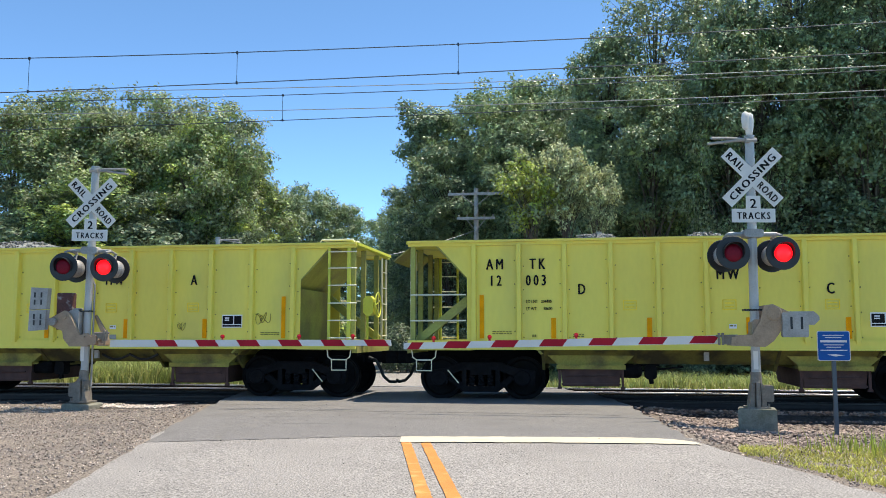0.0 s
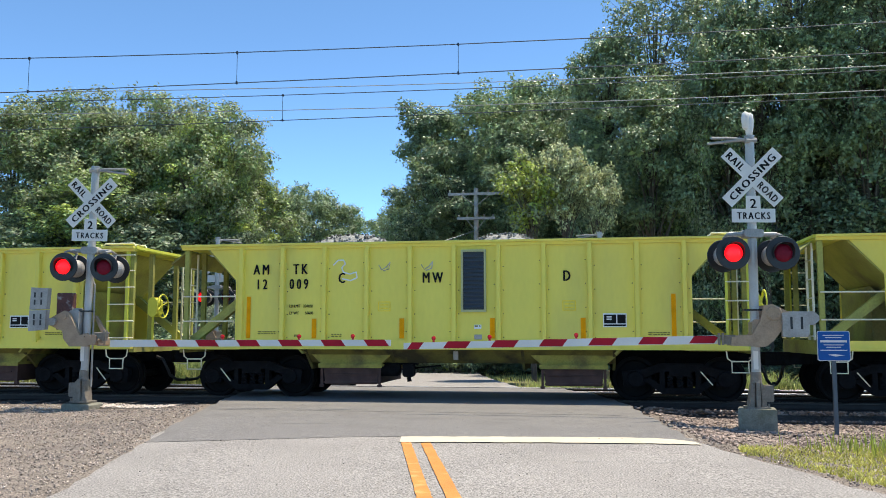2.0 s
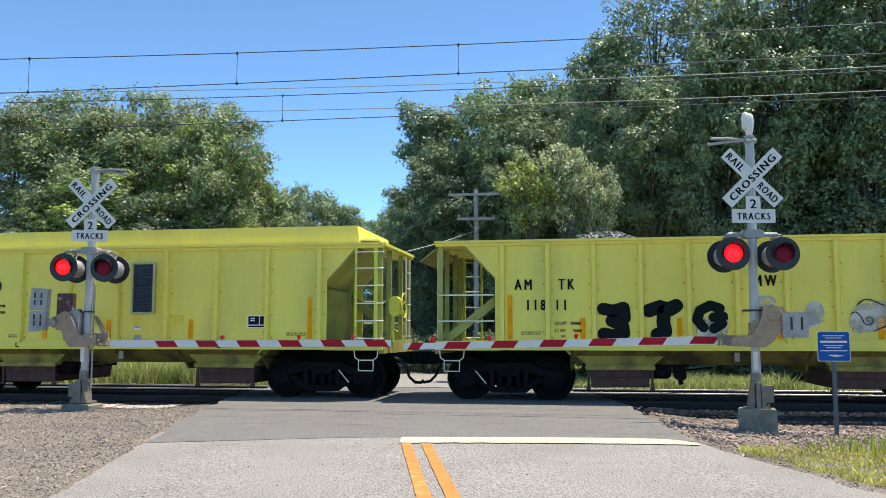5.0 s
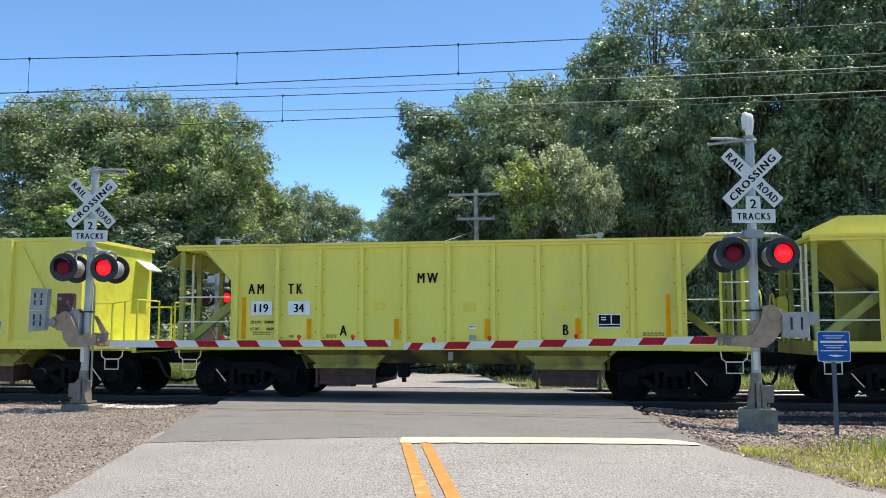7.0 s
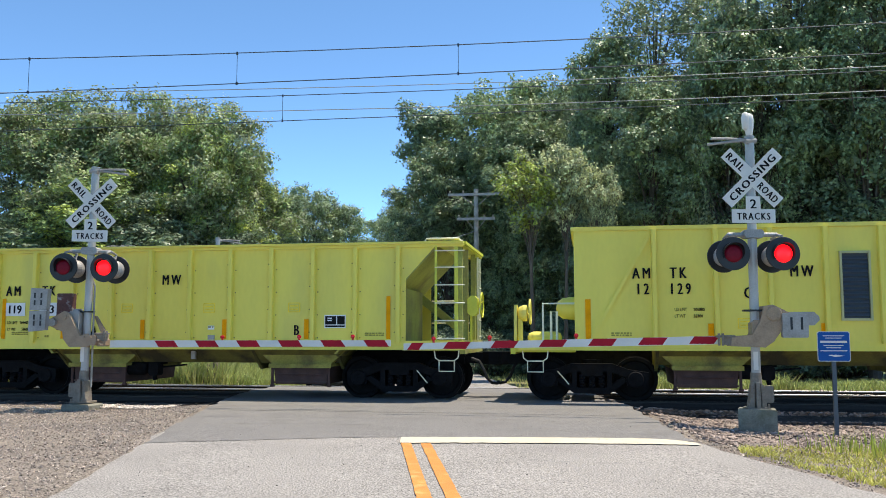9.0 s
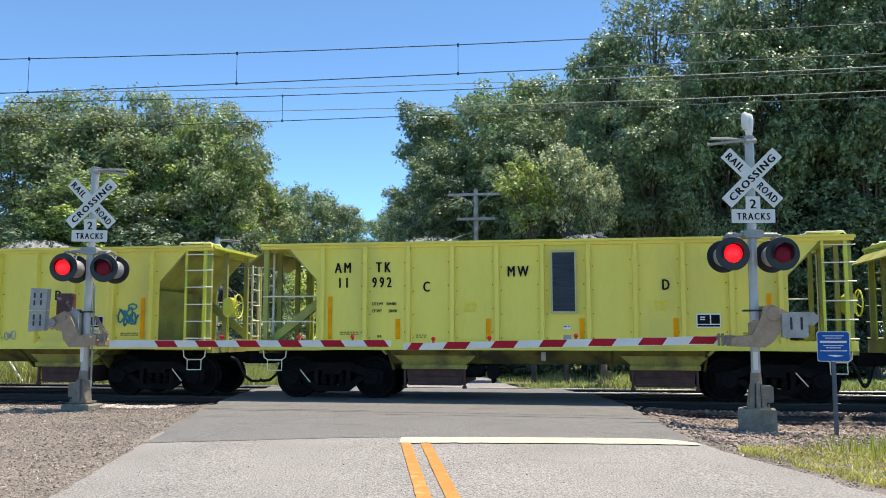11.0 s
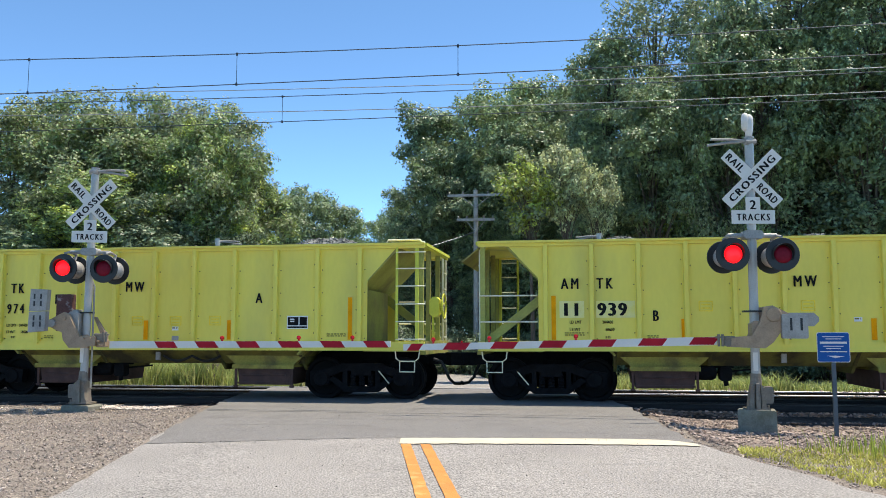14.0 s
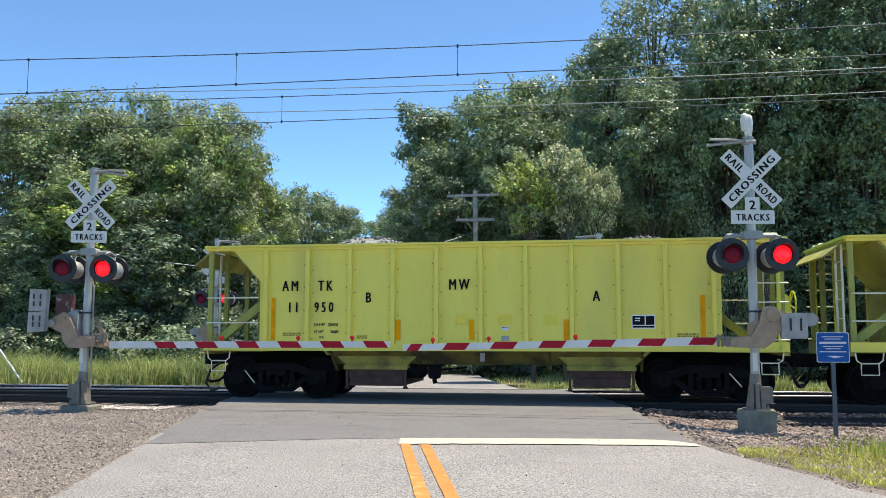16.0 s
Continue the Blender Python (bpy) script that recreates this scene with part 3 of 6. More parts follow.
def coupler_mesh():
    fm = Form()
    fm.box(5.7, 6.35, -0.13, 0.13, 0.74, 0.98, 0.03)
    fm.prism([(6.30, -0.12), (6.44, -0.24), (6.66, -0.20), (6.64, 0.02), (6.70, 0.14), (6.56, 0.22), (6.44, 0.14), (6.30, 0.12)], "z", 0.72, 1.0)
    fm.tube([(6.05, -0.1, 0.98), (6.0, -0.7, 0.96), (6.05, -1.35, 0.94)], 0.02, 6)  # cutting lever
    return fm.mesh("coupler", TRUCK)


def hose_mesh():
    fm = Form()
    fm.tube([(6.08, -0.42, 0.86), (6.26, -0.48, 0.80), (6.36, -0.48, 0.62), (6.42, -0.42, 0.44), (6.52, -0.28, 0.32), (6.62, -0.06, 0.30), (6.66, 0.0, 0.34)], 0.034, 8)
    return fm.mesh("air_hose", HOSE)


def step_mesh():
    """Sill step: a bent bar hanging below the corner."""
    fm = Form()
    fm.tube([(0.0, 0, 1.05), (0.02, 0, 0.90), (0.10, 0, 0.84), (0.10, 0, 0.62), (0.42, 0, 0.62), (0.42, 0, 0.84), (0.5, 0, 0.90), (0.52, 0, 1.05)], 0.014, 6)
    fm.tube([(0.10, 0, 0.84), (0.42, 0, 0.84)], 0.014, 6)
    return fm.mesh("sill_step", RUNG)


def side_sheet_mesh():
    return Form().prism([(-4.83, 1.08), (4.83, 1.08), (4.83, 2.56), (5.46, 3.24), (-5.46, 3.24), (-4.83, 2.56)], "y", -0.012, 0.012).mesh("side_sheet", LIME)


def rib_mesh(h0=1.2, h1=3.24):
    fm = Form()
    fm.prism([(-0.052, 0.0), (0.052, 0.0), (0.046, -0.10), (0.036, -0.112), (-0.036, -0.112), (-0.046, -0.10)], "z", h0, h1)
    return fm.mesh("rib", LIME)


def rivet_row_mesh():
    """Dark bolt heads on both sides of a rib, set by turns."""
    fm = Form()
    for i in range(4):
        for x, z in ((-0.10, 1.42 + i * 0.49), (0.085, 1.30 + i * 0.49)):
            fm.box(x, x + 0.022, -0.014, 0.0, z, z + 0.024, 0.006)
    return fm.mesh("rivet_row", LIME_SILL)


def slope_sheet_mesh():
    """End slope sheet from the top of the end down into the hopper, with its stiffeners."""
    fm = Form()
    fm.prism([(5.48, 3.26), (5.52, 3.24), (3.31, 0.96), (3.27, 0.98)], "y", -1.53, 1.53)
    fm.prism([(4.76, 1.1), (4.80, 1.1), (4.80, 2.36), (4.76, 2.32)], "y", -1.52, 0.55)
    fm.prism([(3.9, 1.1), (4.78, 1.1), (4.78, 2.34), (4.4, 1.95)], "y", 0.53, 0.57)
    return fm.mesh("slope_sheet", LIME_WORN_SHADE)


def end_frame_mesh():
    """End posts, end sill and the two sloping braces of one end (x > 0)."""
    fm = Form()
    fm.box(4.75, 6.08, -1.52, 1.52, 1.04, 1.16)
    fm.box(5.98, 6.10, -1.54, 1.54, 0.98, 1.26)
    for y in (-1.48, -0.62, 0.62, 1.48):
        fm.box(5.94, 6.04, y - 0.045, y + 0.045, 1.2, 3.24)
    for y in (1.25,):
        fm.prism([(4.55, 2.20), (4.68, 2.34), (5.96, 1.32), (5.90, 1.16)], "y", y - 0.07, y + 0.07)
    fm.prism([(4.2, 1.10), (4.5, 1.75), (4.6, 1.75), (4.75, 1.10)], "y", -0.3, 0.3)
    return fm.mesh("end_frame", LIME_WORN_SHADE)


def ladder_mesh():
    fm = Form()
    fm.box(5.46, 5.51, -HW - 0.06, -HW - 0.02, 1.25, 3.25)
    fm.box(5.88, 5.95, -HW - 0.05, -HW + 0.02, 1.08, 3.25)
    return fm.mesh("ladder", LIME_END)


def rung_mesh():
    fm = Form()
    fm.tube([(5.46, -HW - 0.05, 0), (6.10, -HW - 0.05, 0)], 0.014, 6)
    return fm.mesh("rung", RUNG)


def end_ladder_mesh():
    fm = Form()
    for y in (0.78, 1.22):
        fm.box(6.06, 6.10, y - 0.02, y + 0.02, 1.2, 3.2)
    for z in (1.34, 1.72, 2.1, 2.48, 2.86):
        fm.tube([(6.10, 0.76, z), (6.10, 1.24, z)], 0.014, 6)
    return fm.mesh("end_ladder", RUNG)


def handrail_mesh():
    fm = Form()
    for z in (1.66, 2.20):
        fm.tube([(-6.03, -HW - 0.03, z), (-4.85, -HW - 0.03, z)], 0.016, 6)
    return fm.mesh("handrail", RUNG)


def coping_mesh():
    fm = Form()
    fm.box(-6.08, 6.08, -0.06, 0.05, 3.225, 3.29)
    fm.box(-6.08, 6.08, -0.125, 0.05, 3.29, 3.337)
    return fm.mesh("top_rail", LIME)


def end_coping_mesh():
    return Form().box(5.44, 6.08, -1.5, 1.5, 3.25, 3.33).box(6.08, 6.125, -1.58, 1.58, 3.275, 3.337).mesh("end_coping", LIME_END)


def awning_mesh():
    return Form().prism([(-6.10, 3.20), (-6.10, 3.23), (-6.46, 2.95), (-6.44, 2.92)], "y", -1.35, 1.35).mesh("end_awning", LIME_WORN_SHADE)


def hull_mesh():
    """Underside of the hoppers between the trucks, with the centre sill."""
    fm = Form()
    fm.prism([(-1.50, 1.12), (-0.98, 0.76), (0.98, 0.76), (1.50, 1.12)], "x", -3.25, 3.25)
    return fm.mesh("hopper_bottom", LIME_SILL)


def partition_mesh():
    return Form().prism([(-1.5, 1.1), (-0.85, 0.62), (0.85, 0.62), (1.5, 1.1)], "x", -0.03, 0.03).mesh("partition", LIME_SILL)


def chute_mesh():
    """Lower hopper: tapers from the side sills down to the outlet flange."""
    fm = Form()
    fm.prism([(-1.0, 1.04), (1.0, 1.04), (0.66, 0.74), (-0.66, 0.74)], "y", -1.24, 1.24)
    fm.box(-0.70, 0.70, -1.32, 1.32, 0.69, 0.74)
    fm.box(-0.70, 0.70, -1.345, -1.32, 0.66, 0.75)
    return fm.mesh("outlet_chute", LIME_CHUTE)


def chute_door_mesh():
    fm = Form()
    fm.prism([(-0.62, 0.69), (0.62, 0.69), (0.57, 0.31), (-0.57, 0.31)], "y", -1.24, 1.24)
    fm.box(-0.60, 0.60, -1.275, -1.24, 0.33, 0.37)
    for x in (-0.64, 0.64):  # hangers with a bent foot
        fm.box(x - 0.025, x + 0.025, -1.29, -1.24, 0.27, 0.70)
        fm.box(x - 0.045, x + 0.045, -1.30, -1.23, 0.25, 0.30)
    fm.tube([(-0.5, -1.27, 0.52), (0.5, -1.27, 0.52)], 0.018, 6)
    return fm.mesh("outlet_door", RUST)


def brake_gear_mesh():
    """Brake cylinder, valve and rods under the body."""
    fm = Form()
    fm.lathe([(0.05, -0.38), (0.13, -0.34), (0.15, -0.28), (0.15, 0.12), (0.11, 0.18), (0.04, 0.2)], (-0.15, -0.98, 0.62), "x", 14)
    fm.box(0.10, 0.34, -1.08, -0.84, 0.46, 0.74, 0.04)
    fm.tube([(0.22, -1.0, 0.46), (0.24, -1.0, 0.36)], 0.05, 8)
    fm.tube([(0.05, -0.9, 0.62), (0.9, -0.8, 0.70)], 0.02, 6)
    fm.tube([(-0.5, -0.9, 0.60), (-1.0, -0.7, 0.66)], 0.02, 6)
    fm.box(-0.3, 0.4, -0.95, -0.75, 0.72, 0.9)
    return fm.mesh("brake_gear", TRUCK)


def brake_wheel_mesh():
    fm = Form()
    n = 18
    ring = [(6.36, -0.75 + 0.27 * math.cos(i * math.tau / n), 2.02 + 0.27 * math.sin(i * math.tau / n)) for i in range(n + 1)]
    fm.tube(ring, 0.018, 6)
    for i in range(4):
        a = i * math.tau / 4 + 0.4
        fm.tube([(6.30, -0.75, 2.02), (6.36, -0.75 + 0.27 * math.cos(a), 2.02 + 0.27 * math.sin(a))], 0.012, 5)
    fm.box(6.06, 6.28, -0.90, -0.60, 1.78, 2.22, 0.07).tube([(6.12, -0.75, 1.8), (6.12, -0.75, 1.2)], 0.03, 6)
    return fm.mesh("brake_wheel", LIME_END)


def platform_loop_mesh():
    fm = Form()
    fm.tube([(5.2, -1.4, 3.34), (5.25, -1.4, 3.42), (5.95, -1.4, 3.42), (6.0, -1.4, 3.34)], 0.02, 6)
    fm.tube([(5.2, -0.9, 3.34), (5.25, -0.9, 3.42), (5.95, -0.9, 3.42), (6.0, -0.9, 3.34)], 0.02, 6)
    fm.box(5.25, 5.95, -1.4, -0.9, 3.405, 3.42)
    return fm.mesh("top_step", RUNG)


def sill_mesh(x=6.08):
    return Form().box(-x, x, -0.05, 0.045, 1.06, 1.25).box(-x, x, -0.10, 0.045, 1.06, 1.085).mesh("side_sill", LIME)


def louver(car, x0, x1, z0, z1):
    y = -HW - 0.09
    fr = put("louver", Form().box(x0, x1, y + 0.05, y + 0.075, z0, z1).mesh("louver", LOUVER), car, None, "dark louvred side panel in a pale frame")
    fm = Form()
    for a, b, c, d in ((x0 - 0.025, x0 + 0.015, z0 - 0.03, z1 + 0.03), (x1 - 0.015, x1 + 0.025, z0 - 0.03, z1 + 0.03), (x0 + 0.015, x1 - 0.015, z0 - 0.03, z0 + 0.015), (x0 + 0.015, x1 - 0.015, z1 - 0.015, z1 + 0.03)):
        fm.box(a, b, y - 0.01 + 0.001 * (b - a > 0.2), y + 0.09, c, d)
    part("louver_frame", fm, LOUVER_FRAME, fr)
    n = 14
    for i in range(n):
        z = z0 + 0.06 + i * (z1 - z0 - 0.1) / n
        put("slat", shared(("slat", round(x1 - x0, 3)), lambda: Form().prism([(-0.012, 0.0), (0.03, 0.05), (0.034, 0.046), (-0.006, -0.002)], "x", 0.03, x1 - x0 - 0.03).mesh("slat", GALV_DARK)), fr, pose(x0, y + 0.015, z))


GALV_DARK = surf("dark_slat", (0.075, 0.09, 0.11), 0.45, metal=0.2, var=0.1, bump=0)


def load_mesh(seed, heaps):
    """The heaped ballast in the wagon, seen above the top rail: heaps of (middle, half length, height over the line of sight past the rail)."""
    rng = np.random.default_rng(seed)
    nx, ny = 90, 16
    x, y = np.meshgrid(np.linspace(-4.9, 4.9, nx + 1), np.linspace(-1.45, 1.45, ny + 1), indexing="ij")
    def height(px, py):
        z = np.full_like(px, 3.02)
        for c, w, h in heaps:
            z = np.maximum(z, 3.02 + (h * 1.09 + 0.48) * np.exp(-(np.abs(px - c) / (w * 1.12)) ** 3.2 - (py / 1.0) ** 2))
        return z
    z = height(x, y) + rng.uniform(-0.03, 0.03, x.shape)
    v = np.stack([x, y, z], -1).reshape(-1, 3)
    i = (np.arange(nx)[:, None] * (ny + 1) + np.arange(ny)[None]).reshape(-1)
    f = np.stack([i, i + ny + 1, i + ny + 2, i + 1], 1)
    n = 800  # loose stones on the heaps
    px = np.concatenate([rng.uniform(c - w * 1.4, c + w * 1.4, n // len(heaps)) for c, w, h in heaps])
    py = rng.uniform(-1.1, 0.7, len(px))
    base = np.array([(1, 0, 0), (-1, 0, 0), (0, 1, 0), (0, -1, 0), (0, 0, 1), (0, 0, -1)], float)
    tri = np.array([(0, 2, 4), (2, 1, 4), (1, 3, 4), (3, 0, 4), (2, 0, 5), (1, 2, 5), (3, 1, 5), (0, 3, 5)])
    q, _ = np.linalg.qr(rng.normal(size=(len(px), 3, 3)))
    sv = base[None] * (0.6 + 0.8 * rng.random((len(px), 6, 1))) * rng.uniform(0.025, 0.055, (len(px), 1, 1))
    sv = np.einsum("nij,nkj->nki", q, sv) + np.stack([px, py, height(px, py) + 0.012], 1)[:, None]
    sf = (tri[None] + (np.arange(len(px)) * 6)[:, None, None]).reshape(-1, 3) + len(v)
    me = bpy.data.meshes.new("ballast_load")
    me.from_pydata(v.tolist() + sv.reshape(-1, 3).tolist(), [], f.tolist() + sf.tolist())
    me.materials.append(BALLAST_LOAD)
    return me


BALLAST_LOAD = surf("ballast_load_stone", (0.165, 0.165, 0.15), 0.9, var=0.4, scale=9, fine=30, bump=0.5, island=0.65)


def plate(name, x0, x1, z0, z1, material, car, y=-HW - 0.0165, label=""):
    return put(name, Form().box(x0, x1, y, y + 0.004, z0, z1).mesh(name, material), car, None, label)


def lot_plate(car, x, z):
    p = plate("data_plate", x, x + 0.47, z, z + 0.28, WHITE, car, label="white framed black data plate")
    for a, b, c, d in ((0.02, 0.26, 0.075, 0.255), (0.285, 0.45, 0.075, 0.255), (0.02, 0.45, 0.02, 0.055)):
        plate("panel", x + a, x + b, z + c, z + d, BLACK, p, -HW - 0.0195)
    for k in range(2):
        plate("bar", x + 0.07, x + 0.17, z + 0.15 + k * 0.045, z + 0.175 + k * 0.045, WHITE, p, -HW - 0.022)


def stencil_patch(car, x, z, y=-HW - 0.0165):
    """A yellow outlined notice with two lines of print."""
    fm = Form()
    for a, b, c, d in ((-0.135, 0.135, 0.0, 0.018), (-0.135, 0.135, 0.19, 0.208), (-0.135, -0.117, 0.018, 0.19), (0.117, 0.135, 0.018, 0.19), (-0.09, 0.09, 0.055, 0.078), (-0.09, 0.09, 0.125, 0.148)):
        fm.box(x + a, x + b, y, y + 0.004, z + c, z + d)
    part("stencil_patch", fm, FADED, car, "yellow outlined stencil notice")


def small_print(car, x, z, w, rows=2, h=0.022, out=0.0):
    """Unreadable stencilling as short bars."""
    rng = random.Random(int(x * 100 + z * 1000))
    fm = Form()
    for r in range(rows):
        xx = x
        while xx < x + w:
            l = rng.uniform(0.028, 0.036) if h >= 0.05 else rng.uniform(0.03, 0.09)
            fm.box(xx, min(xx + l, x + w), -HW - 0.017 - out, -HW - 0.014 - out, z - r * h * 1.9, z - r * h * 1.9 + h)
            xx += l + (0.014 if h >= 0.05 else 0.02)
    part("stencil", fm, FAINT_PRINT, car, "rows of small faded stencilling")


def blob(car, x, z, w, h, material, seed, name="paint_patch", label="", n=28):
    """A sprayed or painted-over patch with a soft uneven outline."""
    pts = []
    for i in range(n):
        a = i * math.tau / n
        k = 1 + 0.18 * noise.noise((math.cos(a) * 1.6, math.sin(a) * 1.6, seed * 3.1))
        sq = 1 / max(abs(math.cos(a)), abs(math.sin(a))) ** 0.5
        pts.append((x + w / 2 * math.cos(a) * k * sq, z + h / 2 * math.sin(a) * k * sq))
    return part(name, Form().prism(pts, "y", -HW - 0.016 - 0.0006 * (seed % 7), -HW - 0.013), material, car, label)


def stroke(car, pts, w, material, name="graffiti", label="", lift=0.0):
    """A flat sprayed line of width w with round ends through (x, z) points; drawn as overlapping discs and bars in one outline."""
    fm = Form()
    y = -HW - 0.0165 - lift
    for k, (a, b) in enumerate(zip(pts, pts[1:])):
        d = Vector((b[0] - a[0], b[1] - a[1]))
        nrm = Vector((-d.y, d.x)).normalized() * w / 2
        yk = y - 0.0002 * (k % 2)
        fm.prism([(a[0] + nrm.x, a[1] + nrm.y), (b[0] + nrm.x, b[1] + nrm.y), (b[0] - nrm.x, b[1] - nrm.y), (a[0] - nrm.x, a[1] - nrm.y)], "y", yk, y + 0.003)
    for k, p in enumerate(pts):
        yk = y - 0.0005 - 0.0001 * (k % 3)
        fm.prism([(p[0] + w / 2 * math.cos(i * math.tau / 14), p[1] + w / 2 * math.sin(i * math.tau / 14)) for i in range(14)], "y", yk, y + 0.003)
    return part(name, fm, material, car, label)


def scrawl(car, x, z, s, material, seed, r=0.012):
    rng = random.Random(seed)
    p, q = rng.uniform(1.7, 2.6), rng.uniform(2.9, 4.2)
    pts = [(x + s * (0.32 * math.sin(i * 0.13 * p) + i * 0.016 - 0.3), -HW - 0.015, z + s * (0.34 * math.cos(i * 0.13 * q) + 0.12 * math.sin(i * 0.3))) for i in range(48)]
    part("scrawl", Form().tube(pts, r, 5), material, car, "thin sprayed scrawl")


def base_wagon(label, tall=False):
    car = thing("hopper_wagon", pose(0, TRACK_Y[0], 0), label, "hopper wagon", "wagons of the train")
    WAGONS.append(car)
    add_trucks(car)
    for s in (0, 180):
        put("coupler", shared("coupler", coupler_mesh), car, pose(0, 0, 0, 0, 0, s), "dark cast coupler")
        put("air_hose", shared("hose", hose_mesh), car, pose(0, 0, 0, 0, 0, s))
    put("hopper_bottom", shared("hull", hull_mesh), car, None, "grimy olive hopper underside, toned for shade")
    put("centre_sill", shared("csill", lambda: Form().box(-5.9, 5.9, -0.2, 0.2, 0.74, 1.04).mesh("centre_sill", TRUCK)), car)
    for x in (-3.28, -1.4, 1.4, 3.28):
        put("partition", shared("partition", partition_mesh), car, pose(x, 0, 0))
    for x in (-2.3, 2.45):
        ch = put("outlet_chute", shared("chute", chute_mesh), car, pose(x, 0, 0))
        put("outlet_door", shared("chute_door", chute_door_mesh), ch, None, "rust-brown outlet door")
    put("brake_gear", shared("gear", brake_gear_mesh), car, pose(-1.3, 0, 0), "black brake cylinder and rods")
    put("valve_tag", shared("vtag", lambda: Form().box(-0.05, 0.05, -1.36, -1.30, 0.84, 1.02).mesh("valve_tag", GALV)), car, None, "small grey valve box")
    for s, y in ((0, -HW), (180, HW)):
        put("side_sill", shared("sill", sill_mesh), car, pose(0, y, 0, 0, 0, s))
        for x in (-6.0, 5.45):
            put("sill_step", shared("step", step_mesh), car, pose(x, y - 0.02 if s == 0 else y + 0.02, 0) if s == 0 else pose(-x, y + 0.02, 0, 0, 0, 180))
    return car


def open_wagon(label, load=1, heaps=(), awning=True, bays=10):
    car = base_wagon(label)
    for s, y in ((0, -HW), (180, HW)):
        put("side_sheet", shared("side", side_sheet_mesh), car, pose(0, y + (0.012 if s == 0 else -0.012), 0, 0, 0, s))
        put("top_rail", shared("coping", coping_mesh), car, pose(0, y, 0, 0, 0, s))
        for i in range(bays + 1):
            rb_ = put("rib", shared("rib", rib_mesh), car, pose(-4.68 + i * 9.36 / bays, y, 0, 0, 0, s))
            if s == 0 and i > 0:
                tagged(put("rivet_row", shared("rivets", rivet_row_mesh), rb_, None), "row of dark rivet heads", kind="stuff")
        put("slope_sheet", shared("slope", slope_sheet_mesh), car, pose(0, 0, 0, 0, 0, s))
        put("end_frame", shared("endframe", end_frame_mesh), car, pose(0, 0, 0, 0, 0, s))
        put("end_coping", shared("endcoping", end_coping_mesh), car, pose(0, 0, 0, 0, 0, s))
        ld = put("ladder", shared("ladder", ladder_mesh), car, pose(0, 0, 0, 0, 0, s))
        for z in (1.30, 1.67, 2.04, 2.42, 2.79, 3.14):
            put("rung", shared("rung", rung_mesh), ld, pose(0, 0, z))
        put("end_ladder", shared("endladder", end_ladder_mesh), car, pose(0, 0, 0, 0, 0, s))
        put("handrail", shared("handrail", handrail_mesh), car, pose(0, 0, 0, 0, 0, s))
        put("top_step", shared("topstep", platform_loop_mesh), car, pose(0, 0, 0, 0, 0, s))
    put("brake_wheel", shared("bwheel", brake_wheel_mesh), car, None)
    if awning:
        put("end_awning", shared("awning", awning_mesh), car, None)
    if load:
        put("ballast_load", load_mesh(load, heaps or ((0, 3.0, -0.25),)), car, None, "heap of grey crushed stone")
    return car


